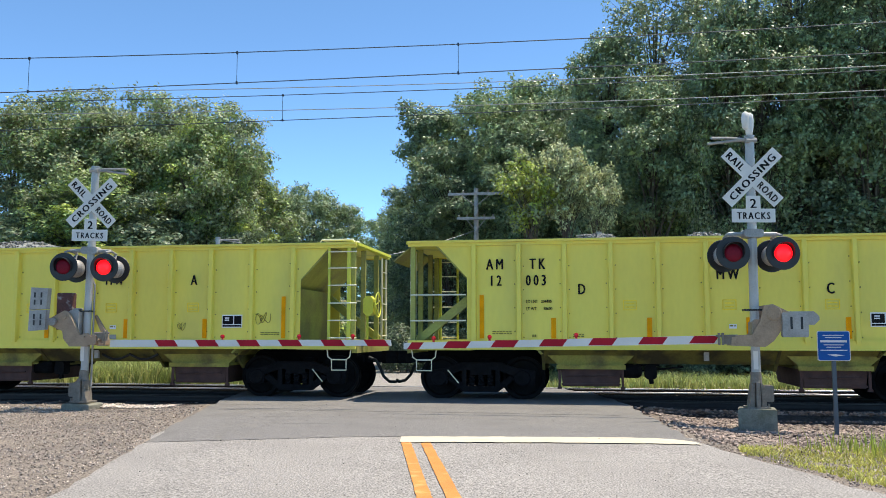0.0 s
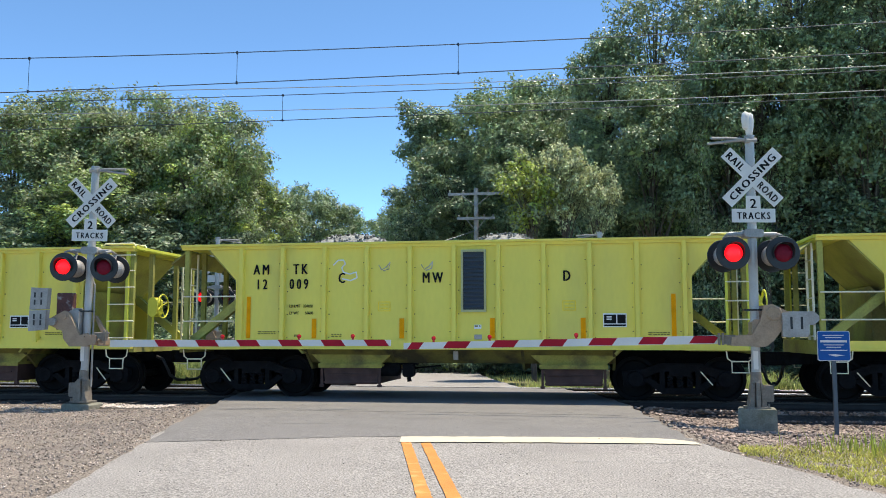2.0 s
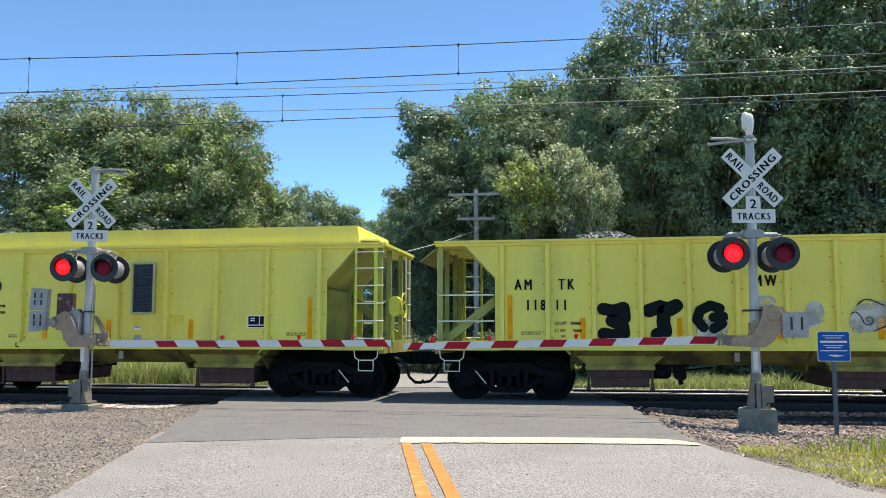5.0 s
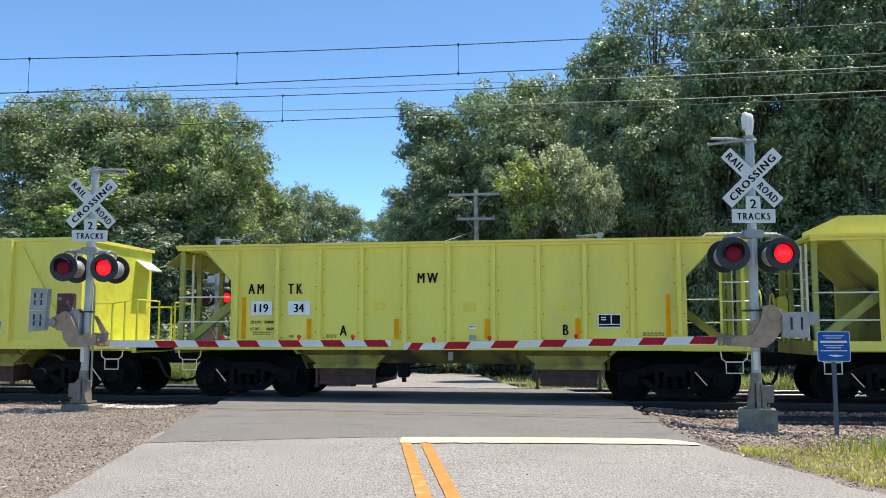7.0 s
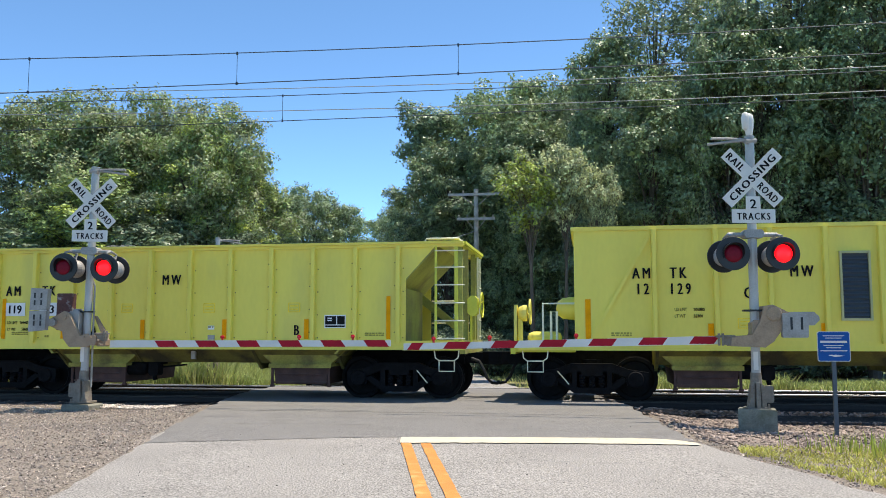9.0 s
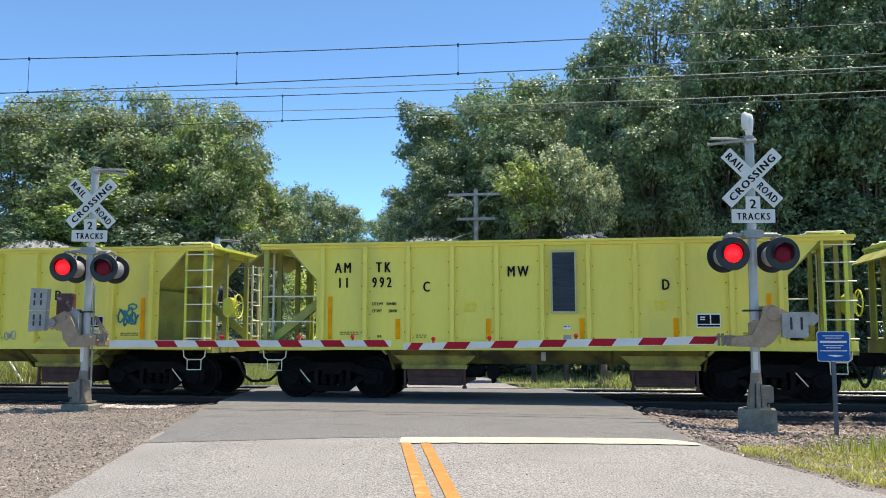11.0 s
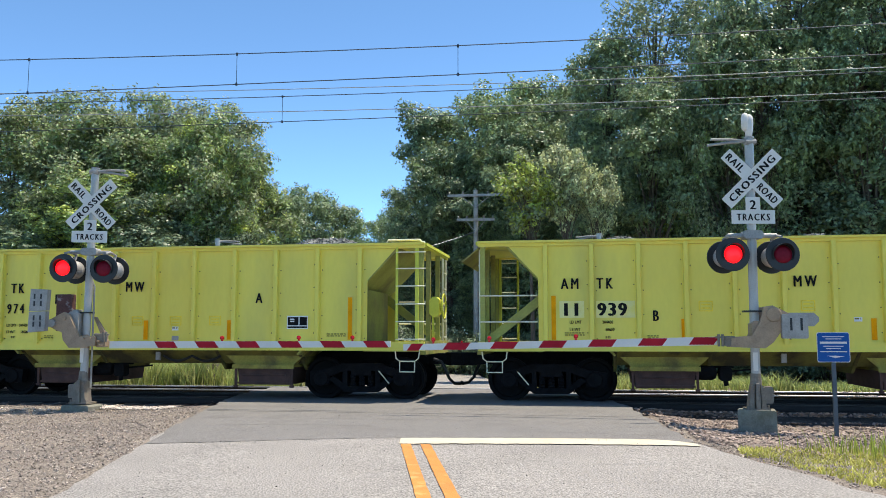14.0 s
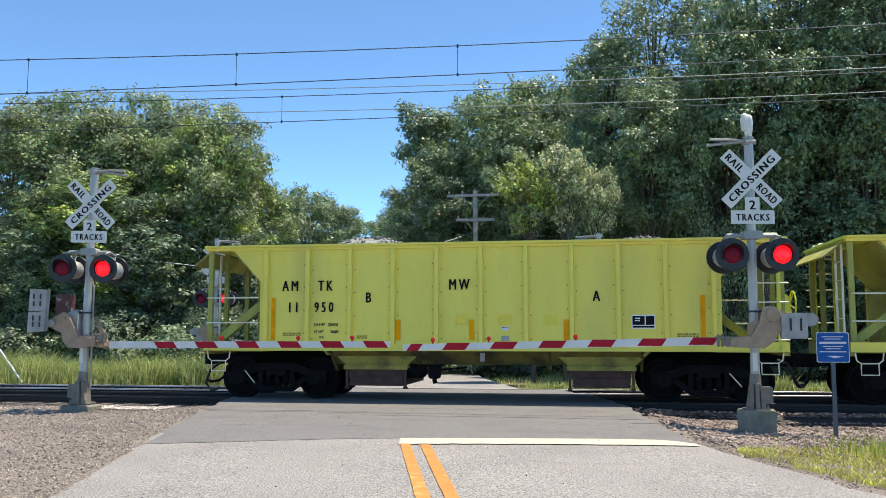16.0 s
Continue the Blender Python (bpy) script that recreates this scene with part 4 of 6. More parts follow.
def dress(car, number, white_patch, doors, mw=(-0.68, 2.34), old=False, za=2.34, zn=1.88, small=1.58, big=0.225, dx=0.0, weights=("204400", "58600")):
    """Lettering, stripes and plates on the side that faces the crossing."""
    y = -HW - 0.02
    wx = -4.36 + dx if white_patch else -3.60 + (0.3 if dx > 0.2 else 0)
    if white_patch or big > 0.23:
        small = 1.62
    write("AM", -4.42 + dx + (0.1 if old and not dx else 0.06 if big > 0.23 else 0), y, za, 0.228, BLACK, car, 1.5, BOLD, 0.67)
    write("TK", -3.52 + dx - (0.18 if dx > 0.2 else 0.12 if big > 0.23 else 0), y, za, 0.228, BLACK, car, 1.5, BOLD, 0.67)
    a, b = number
    if white_patch:
        plate("number_patch", -4.36 + 1.9 * dx, -3.88 + 1.9 * dx, 1.80, 2.10, WHITE, car, label="white number patch")
        plate("number_patch", -3.52 + 1.9 * dx, -3.02 + 1.9 * dx, 1.80, 2.10, WHITE, car, label="white number patch")
        write(a, -4.12 + 1.9 * dx, y - 0.003, 1.86, 0.19, BLACK, car, 1.0, 0.009, 0.92, True)
        write(b, -3.27 + 1.9 * dx, y - 0.003, 1.86, 0.19, BLACK, car, 1.0, 0.009, 0.92, True)
    else:
        if big > 0.23:
            plate("number_patch", -4.40, -3.90, 1.74, 2.08, PALE_LIME, car, label="pale patch behind bold numbers")
            plate("number_patch", -3.66, -2.88, 1.74, 2.08, PALE_LIME, car, label="pale patch behind bold numbers")
        write(a, (-4.36 if zn > 2 or big > 0.23 else -4.2) + dx * 1.3, y, zn, big, BLACK, car, 1.15 if big > 0.23 else 1.5, BOLD * (1.8 if big > 0.23 else 1), 0.98 if big > 0.23 else 0.66)
        write(b, (-3.63 if big > 0.23 else -3.60) + dx, y, zn, big, BLACK, car, 1.2 if big > 0.23 else 1.55, BOLD * (1.8 if big > 0.23 else 1), 0.92 if big > 0.23 else 0.66)
    write("LD LMT", wx - (0.6 if big > 0.23 else 0), y, small, 0.065, BLACK, car, 1.0, 0.002, 0.8)
    write(weights[0], wx + (0.06 if big > 0.23 else 0.31), y, small, 0.065, BLACK, car, 1.0, 0.002, 0.8)
    write("LT WT", wx - (0.6 if big > 0.23 else 0), y, small - 0.15, 0.065, BLACK, car, 1.0, 0.002, 0.8)
    write(weights[1], wx + (0.12 if big > 0.23 else 0.36), y, small - 0.15, 0.065, BLACK, car, 1.0, 0.002, 0.8)
    small_print(car, -3.48, 1.32, 0.10, 1, 0.05)
    small_print(car, -4.30, 1.42, 0.40)
    small_print(car, 3.95, 1.40, 0.42)
    small_print(car, -2.65, 1.36, 0.22)
    write("MW", mw[0], y, mw[1], 0.228, BLACK, car, 1.5, BOLD, 0.67)
    for ch, x, z in doors:
        write(ch, x, y, z, 0.225, BLACK, car, 1.0, BOLD, 0.68)
    for x in (-4.52, 4.46):
        plate("reflector_stripe", x - 0.045, x + 0.045, 1.29, 2.19, ORANGE, car, label="tall orange reflector stripe")
    for x in (-1.93, 0.02, 1.64) if big > 0.23 else (-1.76, -0.2, 1.75) if old else (-3.04, -1.12, 0.80, 2.66):
        plate("reflector_stripe", x - 0.05, x + 0.05, 1.29, 1.71, ORANGE, car, label="short orange reflector stripe")
    for x in (-0.4, 0.5, 1.42) if old else (-1.5, 0.44, 2.38):
        stencil_patch(car, x, 1.60 + 0.26 * (not old))
    xb, xn = (-0.62, 1.28) if big > 0.23 else (0.42, 0.42)
    plate("box_cover", xb, xb + 0.16, 1.27, 1.37, GALV, car, label="grey metal box cover")
    plate("notice", xn, xn + 0.15, 1.49 + 0.16 * (xn > 1), 1.575 + 0.16 * (xn > 1), WHITE, car)
    small_print(car, xn + 0.01, 1.53 + 0.16 * (xn > 1), 0.12, 1, 0.03)
    lot_plate(car, 3.06, 1.52)


def covered_wagon():
    """Open wagon body with a raised pale cover."""
    car = open_wagon("lime-green hopper wagon with a raised sheet cover", load=0, awning=False, bays=8)
    fm = Form()
    fm.prism([(-5.54, 3.32), (5.54, 3.32), (5.48, 3.72), (-5.48, 3.72)], "y", -1.50, 1.50)
    part("cover", fm, LIME, car, "raised lime-green cover with sloping ends")
    put("brake_wheel", shared("bwheel", brake_wheel_mesh), car, pose(0, 0, 0, 0, 0, 180))
    louver(car, 0.38, 0.88, 1.86, 2.95)
    return car


def box_wagon():
    """The taller square-ended hopper with end platforms and rails."""
    car = base_wagon("tall lime-green square-ended hopper wagon with end platforms")
    body = Form()
    t = 0.03
    for s in (-1, 1):
        body.box(-4.93, 4.93, s * HW - t, s * HW + t, 1.12, 3.55)
        part("end_wall", Form().prism([(-HW + t, 1.12), (HW - t, 1.12), (HW - t, 3.55), (-HW + t, 3.55)], "x", s * 4.90 - t, s * 4.90 + t), LIME_END, car, "flat lime end wall")
    part("body", body, LIME, car)
    fm = Form()
    fm.box(-4.98, 4.98, -HW - 0.08, -HW + 0.02, 3.50, 3.58).box(-4.98, 4.98, HW - 0.02, HW + 0.08, 3.50, 3.58)
    for s in (-1, 1):
        fm.box(s * 4.95 - 0.04, s * 4.95 + 0.04, -HW, HW, 3.50, 3.575)
    part("top_rail", fm, LIME, car)
    for x in (-3.33, -2.13, -1.09, -0.05, 0.97, 2.0, 3.18):
        for s, y in ((0, -HW - 0.03), (180, HW + 0.03)):
            put("rib", shared("rib_tall", lambda: rib_mesh(1.2, 3.5)), car, pose(x if s == 0 else x, y, 0, 0, 0, s))
    for x0, x1 in ((-4.65, -3.45), (4.65, 3.35)):
        part("diagonal_rib", Form().prism([(x0, 1.25), (x0 + 0.08, 1.25), (x1 + 0.08, 3.4), (x1, 3.4)], "y", -HW - 0.085, -HW - 0.03), LIME, car)
    for s in (0, 180):
        pl = part("end_platform", Form().box(4.93, 6.25, -1.5, 1.5, 1.02, 1.16).box(6.15, 6.25, -1.52, 1.52, 0.98, 1.22), LIME_END, car, m=pose(0, 0, 0, 0, 0, s))
        rl = Form()
        for y in (-1.42, 1.42):
            rl.tube([(4.96, y, 2.08), (5.60, y, 2.08)], 0.018, 6)
            rl.tube([(5.60, y, 1.16), (5.60, y, 2.08), (6.20, y, 2.16), (6.20, y, 1.16)], 0.026, 6)
            rl.tube([(5.9, y, 1.16), (5.9, y, 2.1)], 0.022, 6)
        rl.tube([(6.20, -1.42, 2.16), (6.20, -0.4, 2.16), (6.20, -0.4, 1.16)], 0.022, 6)
        rl.tube([(6.20, 1.42, 2.16), (6.20, 0.4, 2.16), (6.20, 0.4, 1.16)], 0.022, 6)
        if s == 0:
            part("platform_rail", rl, LIME_END, pl)
        else:
            rl.bm.free()
    part("air_tank", Form().lathe([(0.02, -0.34), (0.14, -0.31), (0.22, -0.20), (0.24, -0.05), (0.24, 0.3)], (-4.98, -1.0, 1.93), "x", 20), LIME, car, "lime-painted domed air reservoir", smooth=True)
    part("reservoir", Form().lathe([(0.02, -0.36), (0.09, -0.33), (0.125, -0.24), (0.125, 0.24), (0.09, 0.33), (0.02, 0.36)], (-5.56, -1.15, 1.32), "x", 16).box(-5.82, -5.78, -1.27, -1.03, 1.16, 1.36).box(-5.36, -5.32, -1.27, -1.03, 1.16, 1.36), LIME, car, "small lime-painted cylinder on the platform")
    stand = part("brake_stand", Form().box(-6.19, -6.13, -1.34, -0.98, 1.16, 2.0).lathe([(0.03, -0.21), (0.13, -0.17), (0.17, -0.08), (0.17, 0.0)], (-5.93, -1.15, 1.83), "x", 16).box(-6.12, -6.02, -1.22, -1.08, 1.16, 1.75), LIME, car, "lime-painted hand brake stand")
    bw = Form()
    bw.tube([(-5.86, -1.15 + 0.25 * math.cos(i * math.tau / 20), 1.86 + 0.25 * math.sin(i * math.tau / 20)) for i in range(21)], 0.022, 6)
    for k in range(4):
        bw.tube([(-5.93, -1.15, 1.86), (-5.86, -1.15 + 0.25 * math.cos(k * 1.571 + 0.3), 1.86 + 0.25 * math.sin(k * 1.571 + 0.3))], 0.014, 5)
    part("brake_wheel", bw, LIME, stand)
    rail = Form().tube([(-5.58, -1.45, 1.16), (-5.58, -1.45, 2.02), (-4.93, -1.45, 2.02)], 0.022, 8).tube([(-5.42, -1.3, 1.16), (-5.42, -1.3, 1.86), (-5.30, -1.3, 1.86), (-5.30, -1.3, 1.16)], 0.026, 8)
    part("platform_rail", rail, RUNG, car, "bent pipe handrail")
    part("end_flap", Form().prism([(4.94, 3.22), (4.94, 3.25), (5.26, 3.02), (5.26, 2.99)], "y", 0.75, 1.5), SIGN_WHITE, car, "pale sheet flap")
    y = -HW - 0.05
    write("AM", -3.76, y, 2.51, 0.228, BLACK, car, 1.5, BOLD, 0.67)
    write("TK", -3.02, y, 2.51, 0.228, BLACK, car, 1.5, BOLD, 0.67)
    write("12", -3.70, y, 2.19, 0.228, BLACK, car, 1.5, BOLD, 0.67)
    write("129", -3.04, y, 2.19, 0.228, BLACK, car, 1.5, BOLD, 0.67)
    write("LD LMT", -2.95, y, 1.85, 0.065, BLACK, car, 1.0, 0.0, 0.8)
    write("LT WT", -2.95, y, 1.72, 0.065, BLACK, car, 1.0, 0.0, 0.8)
    for z in (1.85, 1.72):
        write("206800" if z > 1.8 else "56300", -2.58, y, z, 0.065, BLACK, car, 1.0, 0.002, 0.8)
    small_print(car, -4.2, 1.40, 0.40, 2, 0.022, 0.03)
    write("C", -1.60, y, 2.10, 0.225, BLACK, car, 1.0, BOLD, 0.68)
    write("MW", -0.72, y, 2.52, 0.228, BLACK, car, 1.5, BOLD, 0.67)
    write("B", 1.50, y, 2.10, 0.225, BLACK, car, 1.0, BOLD, 0.68)
    for x, z1 in ((-4.66, 2.1), (4.68, 2.1), (-2.25, 1.6), (-0.02 - 0.1, 1.6), (2.1, 1.6)):
        plate("reflector_stripe", x - 0.055, x + 0.055, 1.27, z1, ORANGE, car, -HW - 0.046, "orange reflector stripe")
    for x in (-1.6, -0.55, 1.5):
        stencil_patch(car, x, 1.50, -HW - 0.046)
    lot = plate("data_plate", 2.50, 2.98, 1.42, 1.70, WHITE, car, -HW - 0.046, "white framed black data plate")
    for a, b in ((2.52, 2.74), (2.77, 2.96)):
        plate("panel", a, b, 1.45, 1.68, BLACK, lot, -HW - 0.049)
    louver(car, 0.23, 0.75, 1.68, 2.98)
    return car


def build_train():
    lime = "lime-green steel ballast hopper wagon"
    c = open_wagon(lime + " with black lettering, fully loaded", 1, ((-2.1, 0.65, 0.06), (0.2, 0.6, 0.06)))
    dress(c, ("12", "003"), False, [("D", -2.54, 2.19), ("C", 2.28, 2.17)], (0.20, 2.47), za=2.72, zn=2.38, small=2.02)
    c = open_wagon(lime + " with black lettering and orange stripes", 2, ((-2.9, 1.25, 0.13),))
    dress(c, ("12", "006"), False, [("B", -2.46, 2.38), ("A", 2.32, 2.46)], (0.28, 2.48), za=2.46, zn=2.13, small=1.75)
    scrawl(c, 2.1, 1.55, 0.22, FAINT_PRINT, 4, 0.005)
    scrawl(c, 3.95, 1.72, 0.30, FAINT_PRINT, 6, 0.006)
    c = open_wagon(lime + " with a dark louvred panel", 3, ((-2.6, 1.05, 0.16), (0.95, 0.85, 0.12)))
    dress(c, ("12", "009"), False, [("C", -2.51, 2.47), ("D", 2.26, 2.47)], (-0.68, 2.46), za=2.67, zn=2.35, small=1.95)
    louver(c, 0.18, 0.65, 1.87, 3.11)
    stroke(c, [(-2.62, 2.86), (-2.52, 2.96), (-2.40, 2.96), (-2.36, 2.88), (-2.44, 2.80), (-2.40, 2.70), (-2.26, 2.66), (-2.12, 2.70), (-2.10, 2.58), (-2.24, 2.52), (-2.42, 2.56)], 0.028, WHITE, "scrawl", "thin white sprayed bird outline")
    for x in (-1.62, -0.70):
        stroke(c, [(x, 2.84), (x + 0.06, 2.74), (x + 0.16, 2.80), (x + 0.24, 2.90), (x + 0.22, 2.76), (x + 0.10, 2.72)], 0.022, GRAFF_GREY, "scrawl", "faint white scrawl")
    c = open_wagon(lime + " with white number patches", 4, ((-3.2, 1.2, 0.13),))
    dress(c, ("119", "40"), True, [("A", -2.42, 1.36), ("B", 2.34, 1.37)], (-0.70, 2.47), za=2.24, dx=-0.05)
    c = open_wagon(lime + " with sprayed graffiti on its side", 5, ((-2.5, 0.8, 0.11),))
    dress(c, ("118", "11"), False, [], (0.32, 2.34), za=2.30, zn=1.88)
    for k, (x, z, w, h, mt, nm, lab) in enumerate((
            (-0.50, 1.52, 0.64, 0.46, GRAFF_GREY, "paint_patch", "grey painted-over patch"), (2.50, 1.75, 0.68, 0.56, GRAFF_GREY, "paint_patch", "grey painted-over patch"),
            (2.30, 1.60, 0.40, 0.40, GRAFF_GREY, "paint_patch", ""), (1.30, 1.62, 0.50, 0.22, GRAFF_GREY, "paint_patch", ""), (0.75, 1.86, 0.30, 0.16, GRAFF_GREY, "paint_patch", ""),
            (1.45, 1.80, 0.36, 0.40, GRAFF_GREY, "paint_patch", ""), (4.30, 1.82, 0.30, 0.44, GRAFF_GREY, "paint_patch", ""), (0.55, 2.05, 0.34, 0.20, GRAFF_GREY, "paint_patch", ""),
            (3.62, 1.56, 0.14, 0.46, GRAFF_DARK, "graffiti", "dark sprayed figure"))):
        blob(c, x, z, w, h, mt, k + 1, nm, lab)
    dark = "thick dark green sprayed character"
    stroke(c, [(-2.62, 1.90), (-2.42, 1.86), (-2.22, 1.92), (-2.20, 1.72), (-2.46, 1.66), (-2.24, 1.56), (-2.22, 1.40), (-2.44, 1.36), (-2.62, 1.40)], 0.25, GRAFF_DARK, "graffiti", dark)
    stroke(c, [(-1.72, 1.86), (-1.50, 1.94), (-1.30, 1.88), (-1.18, 1.96), (-1.42, 1.84), (-1.44, 1.62), (-1.40, 1.44), (-1.56, 1.38)], 0.27, GRAFF_DARK, "graffiti", dark)
    stroke(c, [(-0.34, 1.90), (-0.52, 1.96), (-0.72, 1.86), (-0.78, 1.68), (-0.66, 1.52), (-0.46, 1.50), (-0.30, 1.60), (-0.28, 1.74), (-0.46, 1.72)], 0.20, GRAFF_DARK, "graffiti", dark)
    rim = [(2.48 + 0.37 * math.cos(i * 0.16), 1.74 + 0.30 * math.sin(i * 0.16) + 0.03 * math.sin(i * 0.7)) for i in range(-9, 15)]
    stroke(c, rim, 0.022, GRAFF_DARK, "scrawl", "thin dark rounded outline", 0.006)
    neck = [(2.12 + 0.012 * i, 1.72 + 0.16 * math.sin(0.35 + i * 0.13) - 0.008 * i) for i in range(20)]
    curl = [(2.44 + (0.11 - 0.004 * i) * math.cos(3.4 + i * 0.34), 1.66 + (0.11 - 0.004 * i) * math.sin(3.4 + i * 0.34)) for i in range(22)]
    stroke(c, neck, 0.02, GRAFF_DARK, "scrawl", "thin dark curved line", 0.006)
    stroke(c, curl, 0.018, GRAFF_DARK, "scrawl", "thin dark curl", 0.006)
    c = covered_wagon()
    dress(c, ("11", "959"), False, [], (-0.44, 2.72), True, za=2.74, zn=2.36, small=2.00, dx=0.30, weights=("200100", "63900"))
    for ch, x in (("C", -2.44), ("D", 2.4)):
        write(ch, x, -HW - 0.056, 1.09, 0.14, BLACK, c, 1.0, BOLD, 0.68)
    c = open_wagon(lime + " with white number patches, low load", 7, ((-2.9, 0.7, 0.05),))
    dress(c, ("119", "34"), True, [("A", -2.35, 1.36), ("B", 2.35, 1.37)], (-0.68, 2.46), za=2.26)
    box_wagon()
    c = open_wagon(lime + " with number patches and dents", 9, ((-2.6, 0.8, 0.0),))
    dress(c, ("119", "33"), True, [("A", -2.35, 1.36), ("B", 2.38, 1.37)], (-0.68, 2.48), za=2.26, dx=-0.06)
    c = open_wagon(lime + " with a tall louvred panel", 10, ((-2.6, 1.0, 0.06), (0.9, 0.8, 0.05)))
    dress(c, ("11", "992"), False, [("C", -2.5, 2.28), ("D", 2.4, 2.28)], (-0.72, 2.58), za=2.70, zn=2.38, small=2.00)
    louver(c, 0.20, 0.68, 1.84, 3.08)
    c = open_wagon(lime + " with louvred panel and teal scrawl", 11, ((0.8, 1.1, 0.15), (-1.8, 0.7, 0.05)))
    dress(c, ("12", "008"), False, [("C", -2.54, 2.18), ("D", 2.32, 2.16)], (-0.78, 2.45), za=2.70, zn=2.37, small=2.00)
    louver(c, 0.18, 0.67, 1.79, 3.03)
    scrawl(c, 4.02, 1.80, 0.40, GRAFF_TEAL, 11, 0.02)
    scrawl(c, 4.14, 1.72, 0.34, GRAFF_TEAL, 17, 0.02)
    stroke(c, [(4.22 + 0.10 * math.cos(i * 0.7), 2.0 + 0.06 * math.sin(i * 0.7)) for i in range(10)], 0.035, GRAFF_TEAL, "scrawl", "teal sprayed ring", 0.004)
    blob(c, 3.15, 1.36, 0.62, 0.26, GRAFF_GREY, 13)
    scrawl(c, 2.2, 1.62, 0.34, GRAFF_GREY, 19, 0.02)
    scrawl(c, 1.2, 1.36, 0.24, GRAFF_GREY, 23, 0.014)
    c = open_wagon(lime + " with bold black numbers", 12, ((-3.1, 0.5, 0.03), (1.0, 0.5, 0.01)))
    dress(c, ("11", "939"), False, [("B", -2.54, 1.67), ("A", 2.27, 1.59)], (0.18, 2.34), za=2.33, zn=1.78, big=0.27)
    c = open_wagon(lime + " with a full heap of stone", 13, ((3.5, 0.95, 0.10),))
    dress(c, ("11", "974"), False, [("B", -2.42, 2.09), ("A", 2.35, 2.08)], (-0.71, 2.35), True)
    c = open_wagon(lime + ", last wagon of the train", 14, ((-2.75, 1.0, 0.12), (3.4, 0.7, 0.03)))
    dress(c, ("11", "950"), False, [("B", -2.47, 2.08), ("A", 2.30, 2.08)], (-0.68, 2.34), True)
    part("tail_hose", Form().tube([(-6.15, -0.4, 0.80), (-6.4, -0.5, 0.60), (-6.5, -0.5, 0.30), (-6.35, -0.5, 0.12), (-6.15, -0.5, 0.2)], 0.03, 8), HOSE, c, "looped hanging air hose")

    for k in (1, 12):
        part("brake_hose", Form().tube([(0.1 + 1.35 * i / 30, -1.28, 0.93 - 0.11 * abs(math.sin(i * 0.1047 * 2))) for i in range(31)], 0.028, 8), HOSE, WAGONS[k], "sagging black brake hose")


build_train()
# ---- level crossing signals with gates ----
FLASHERS = []
BASE_STEEL = surf("weathered_base_steel", (0.20, 0.17, 0.135), 0.75, metal=0.0, var=0.25, scale=6, fine=40, bump=0.15)
RUST_PLATE = surf("rust_stained_plate", (0.12, 0.045, 0.04), 0.7, var=0.3, scale=5, fine=30, bump=0.2, col2=(0.42, 0.40, 0.38), mix2=0.25, scale2=7)


def lamp_head(parent, x, y, z, rz, phase, head):
    """A round black target with visor; inside it a reflector turns its lit or its dark face to the front."""
    body = Form()
    body.lathe([(0.165, 0.0), (0.272, 0.0), (0.28, 0.015), (0.272, 0.03), (0.165, 0.03)], (0, 0, 0), "y", 32)
    target = put("lamp_target", shared("target", lambda: body.mesh("lamp_target", HOOD)), parent, head @ pose(x, y, z, 0, 0, rz), "round black lamp target")

    def visor():
        fm = Form()
        n = 18
        for i in range(n):
            a0, a1 = math.radians(-30 + 240 * i / n), math.radians(-30 + 240 * (i + 1) / n)
            l0, l1 = 0.05 + 0.12 * max(0, math.sin(a0)), 0.05 + 0.12 * max(0, math.sin(a1))
            quad = []
            for r in (0.168, 0.176):
                quad.append([fm.bm.verts.new((r * math.cos(a), -d, r * math.sin(a))) for a, d in ((a0, 0.0), (a1, 0.0), (a1, l1), (a0, l0))])
            p, q = quad
            fm.bm.faces.new(p), fm.bm.faces.new(q[::-1])
            fm.bm.faces.new((p[2], p[3], q[3], q[2]))
        return fm.mesh("visor", HOOD)
    put("visor", shared("visor", visor), target)
    put("housing", shared("housing", lambda: Form().lathe([(0.168, 0.02), (0.178, 0.02), (0.18, 0.16), (0.12, 0.24), (0.05, 0.26), (0.04, 0.255), (0.11, 0.23), (0.165, 0.15)], (0, 0, 0), "y", 24).mesh("housing", GALV)), target, None, "grey lamp housing")

    def reflector():
        fm = Form()
        for s in (-1, 1):
            fm.lathe([(0.15, 0.0), (0.148, s * 0.012), (0.10, s * 0.03), (0.04, s * 0.038), (0.004, s * 0.04)], (0, 0, 0), "y", 28)
        me = fm.mesh("reflector", [LENS_ON, LENS_OFF], True)
        me.polygons.foreach_set("material_index", [0 if p.center.y < 0 else 1 for p in me.polygons])
        return me
    ref = put("reflector", shared("reflector", reflector), target, pose(0, 0.0, 0), "red lens that turns lit and dark by turns")
    FLASHERS.append((ref, phase))
    return target


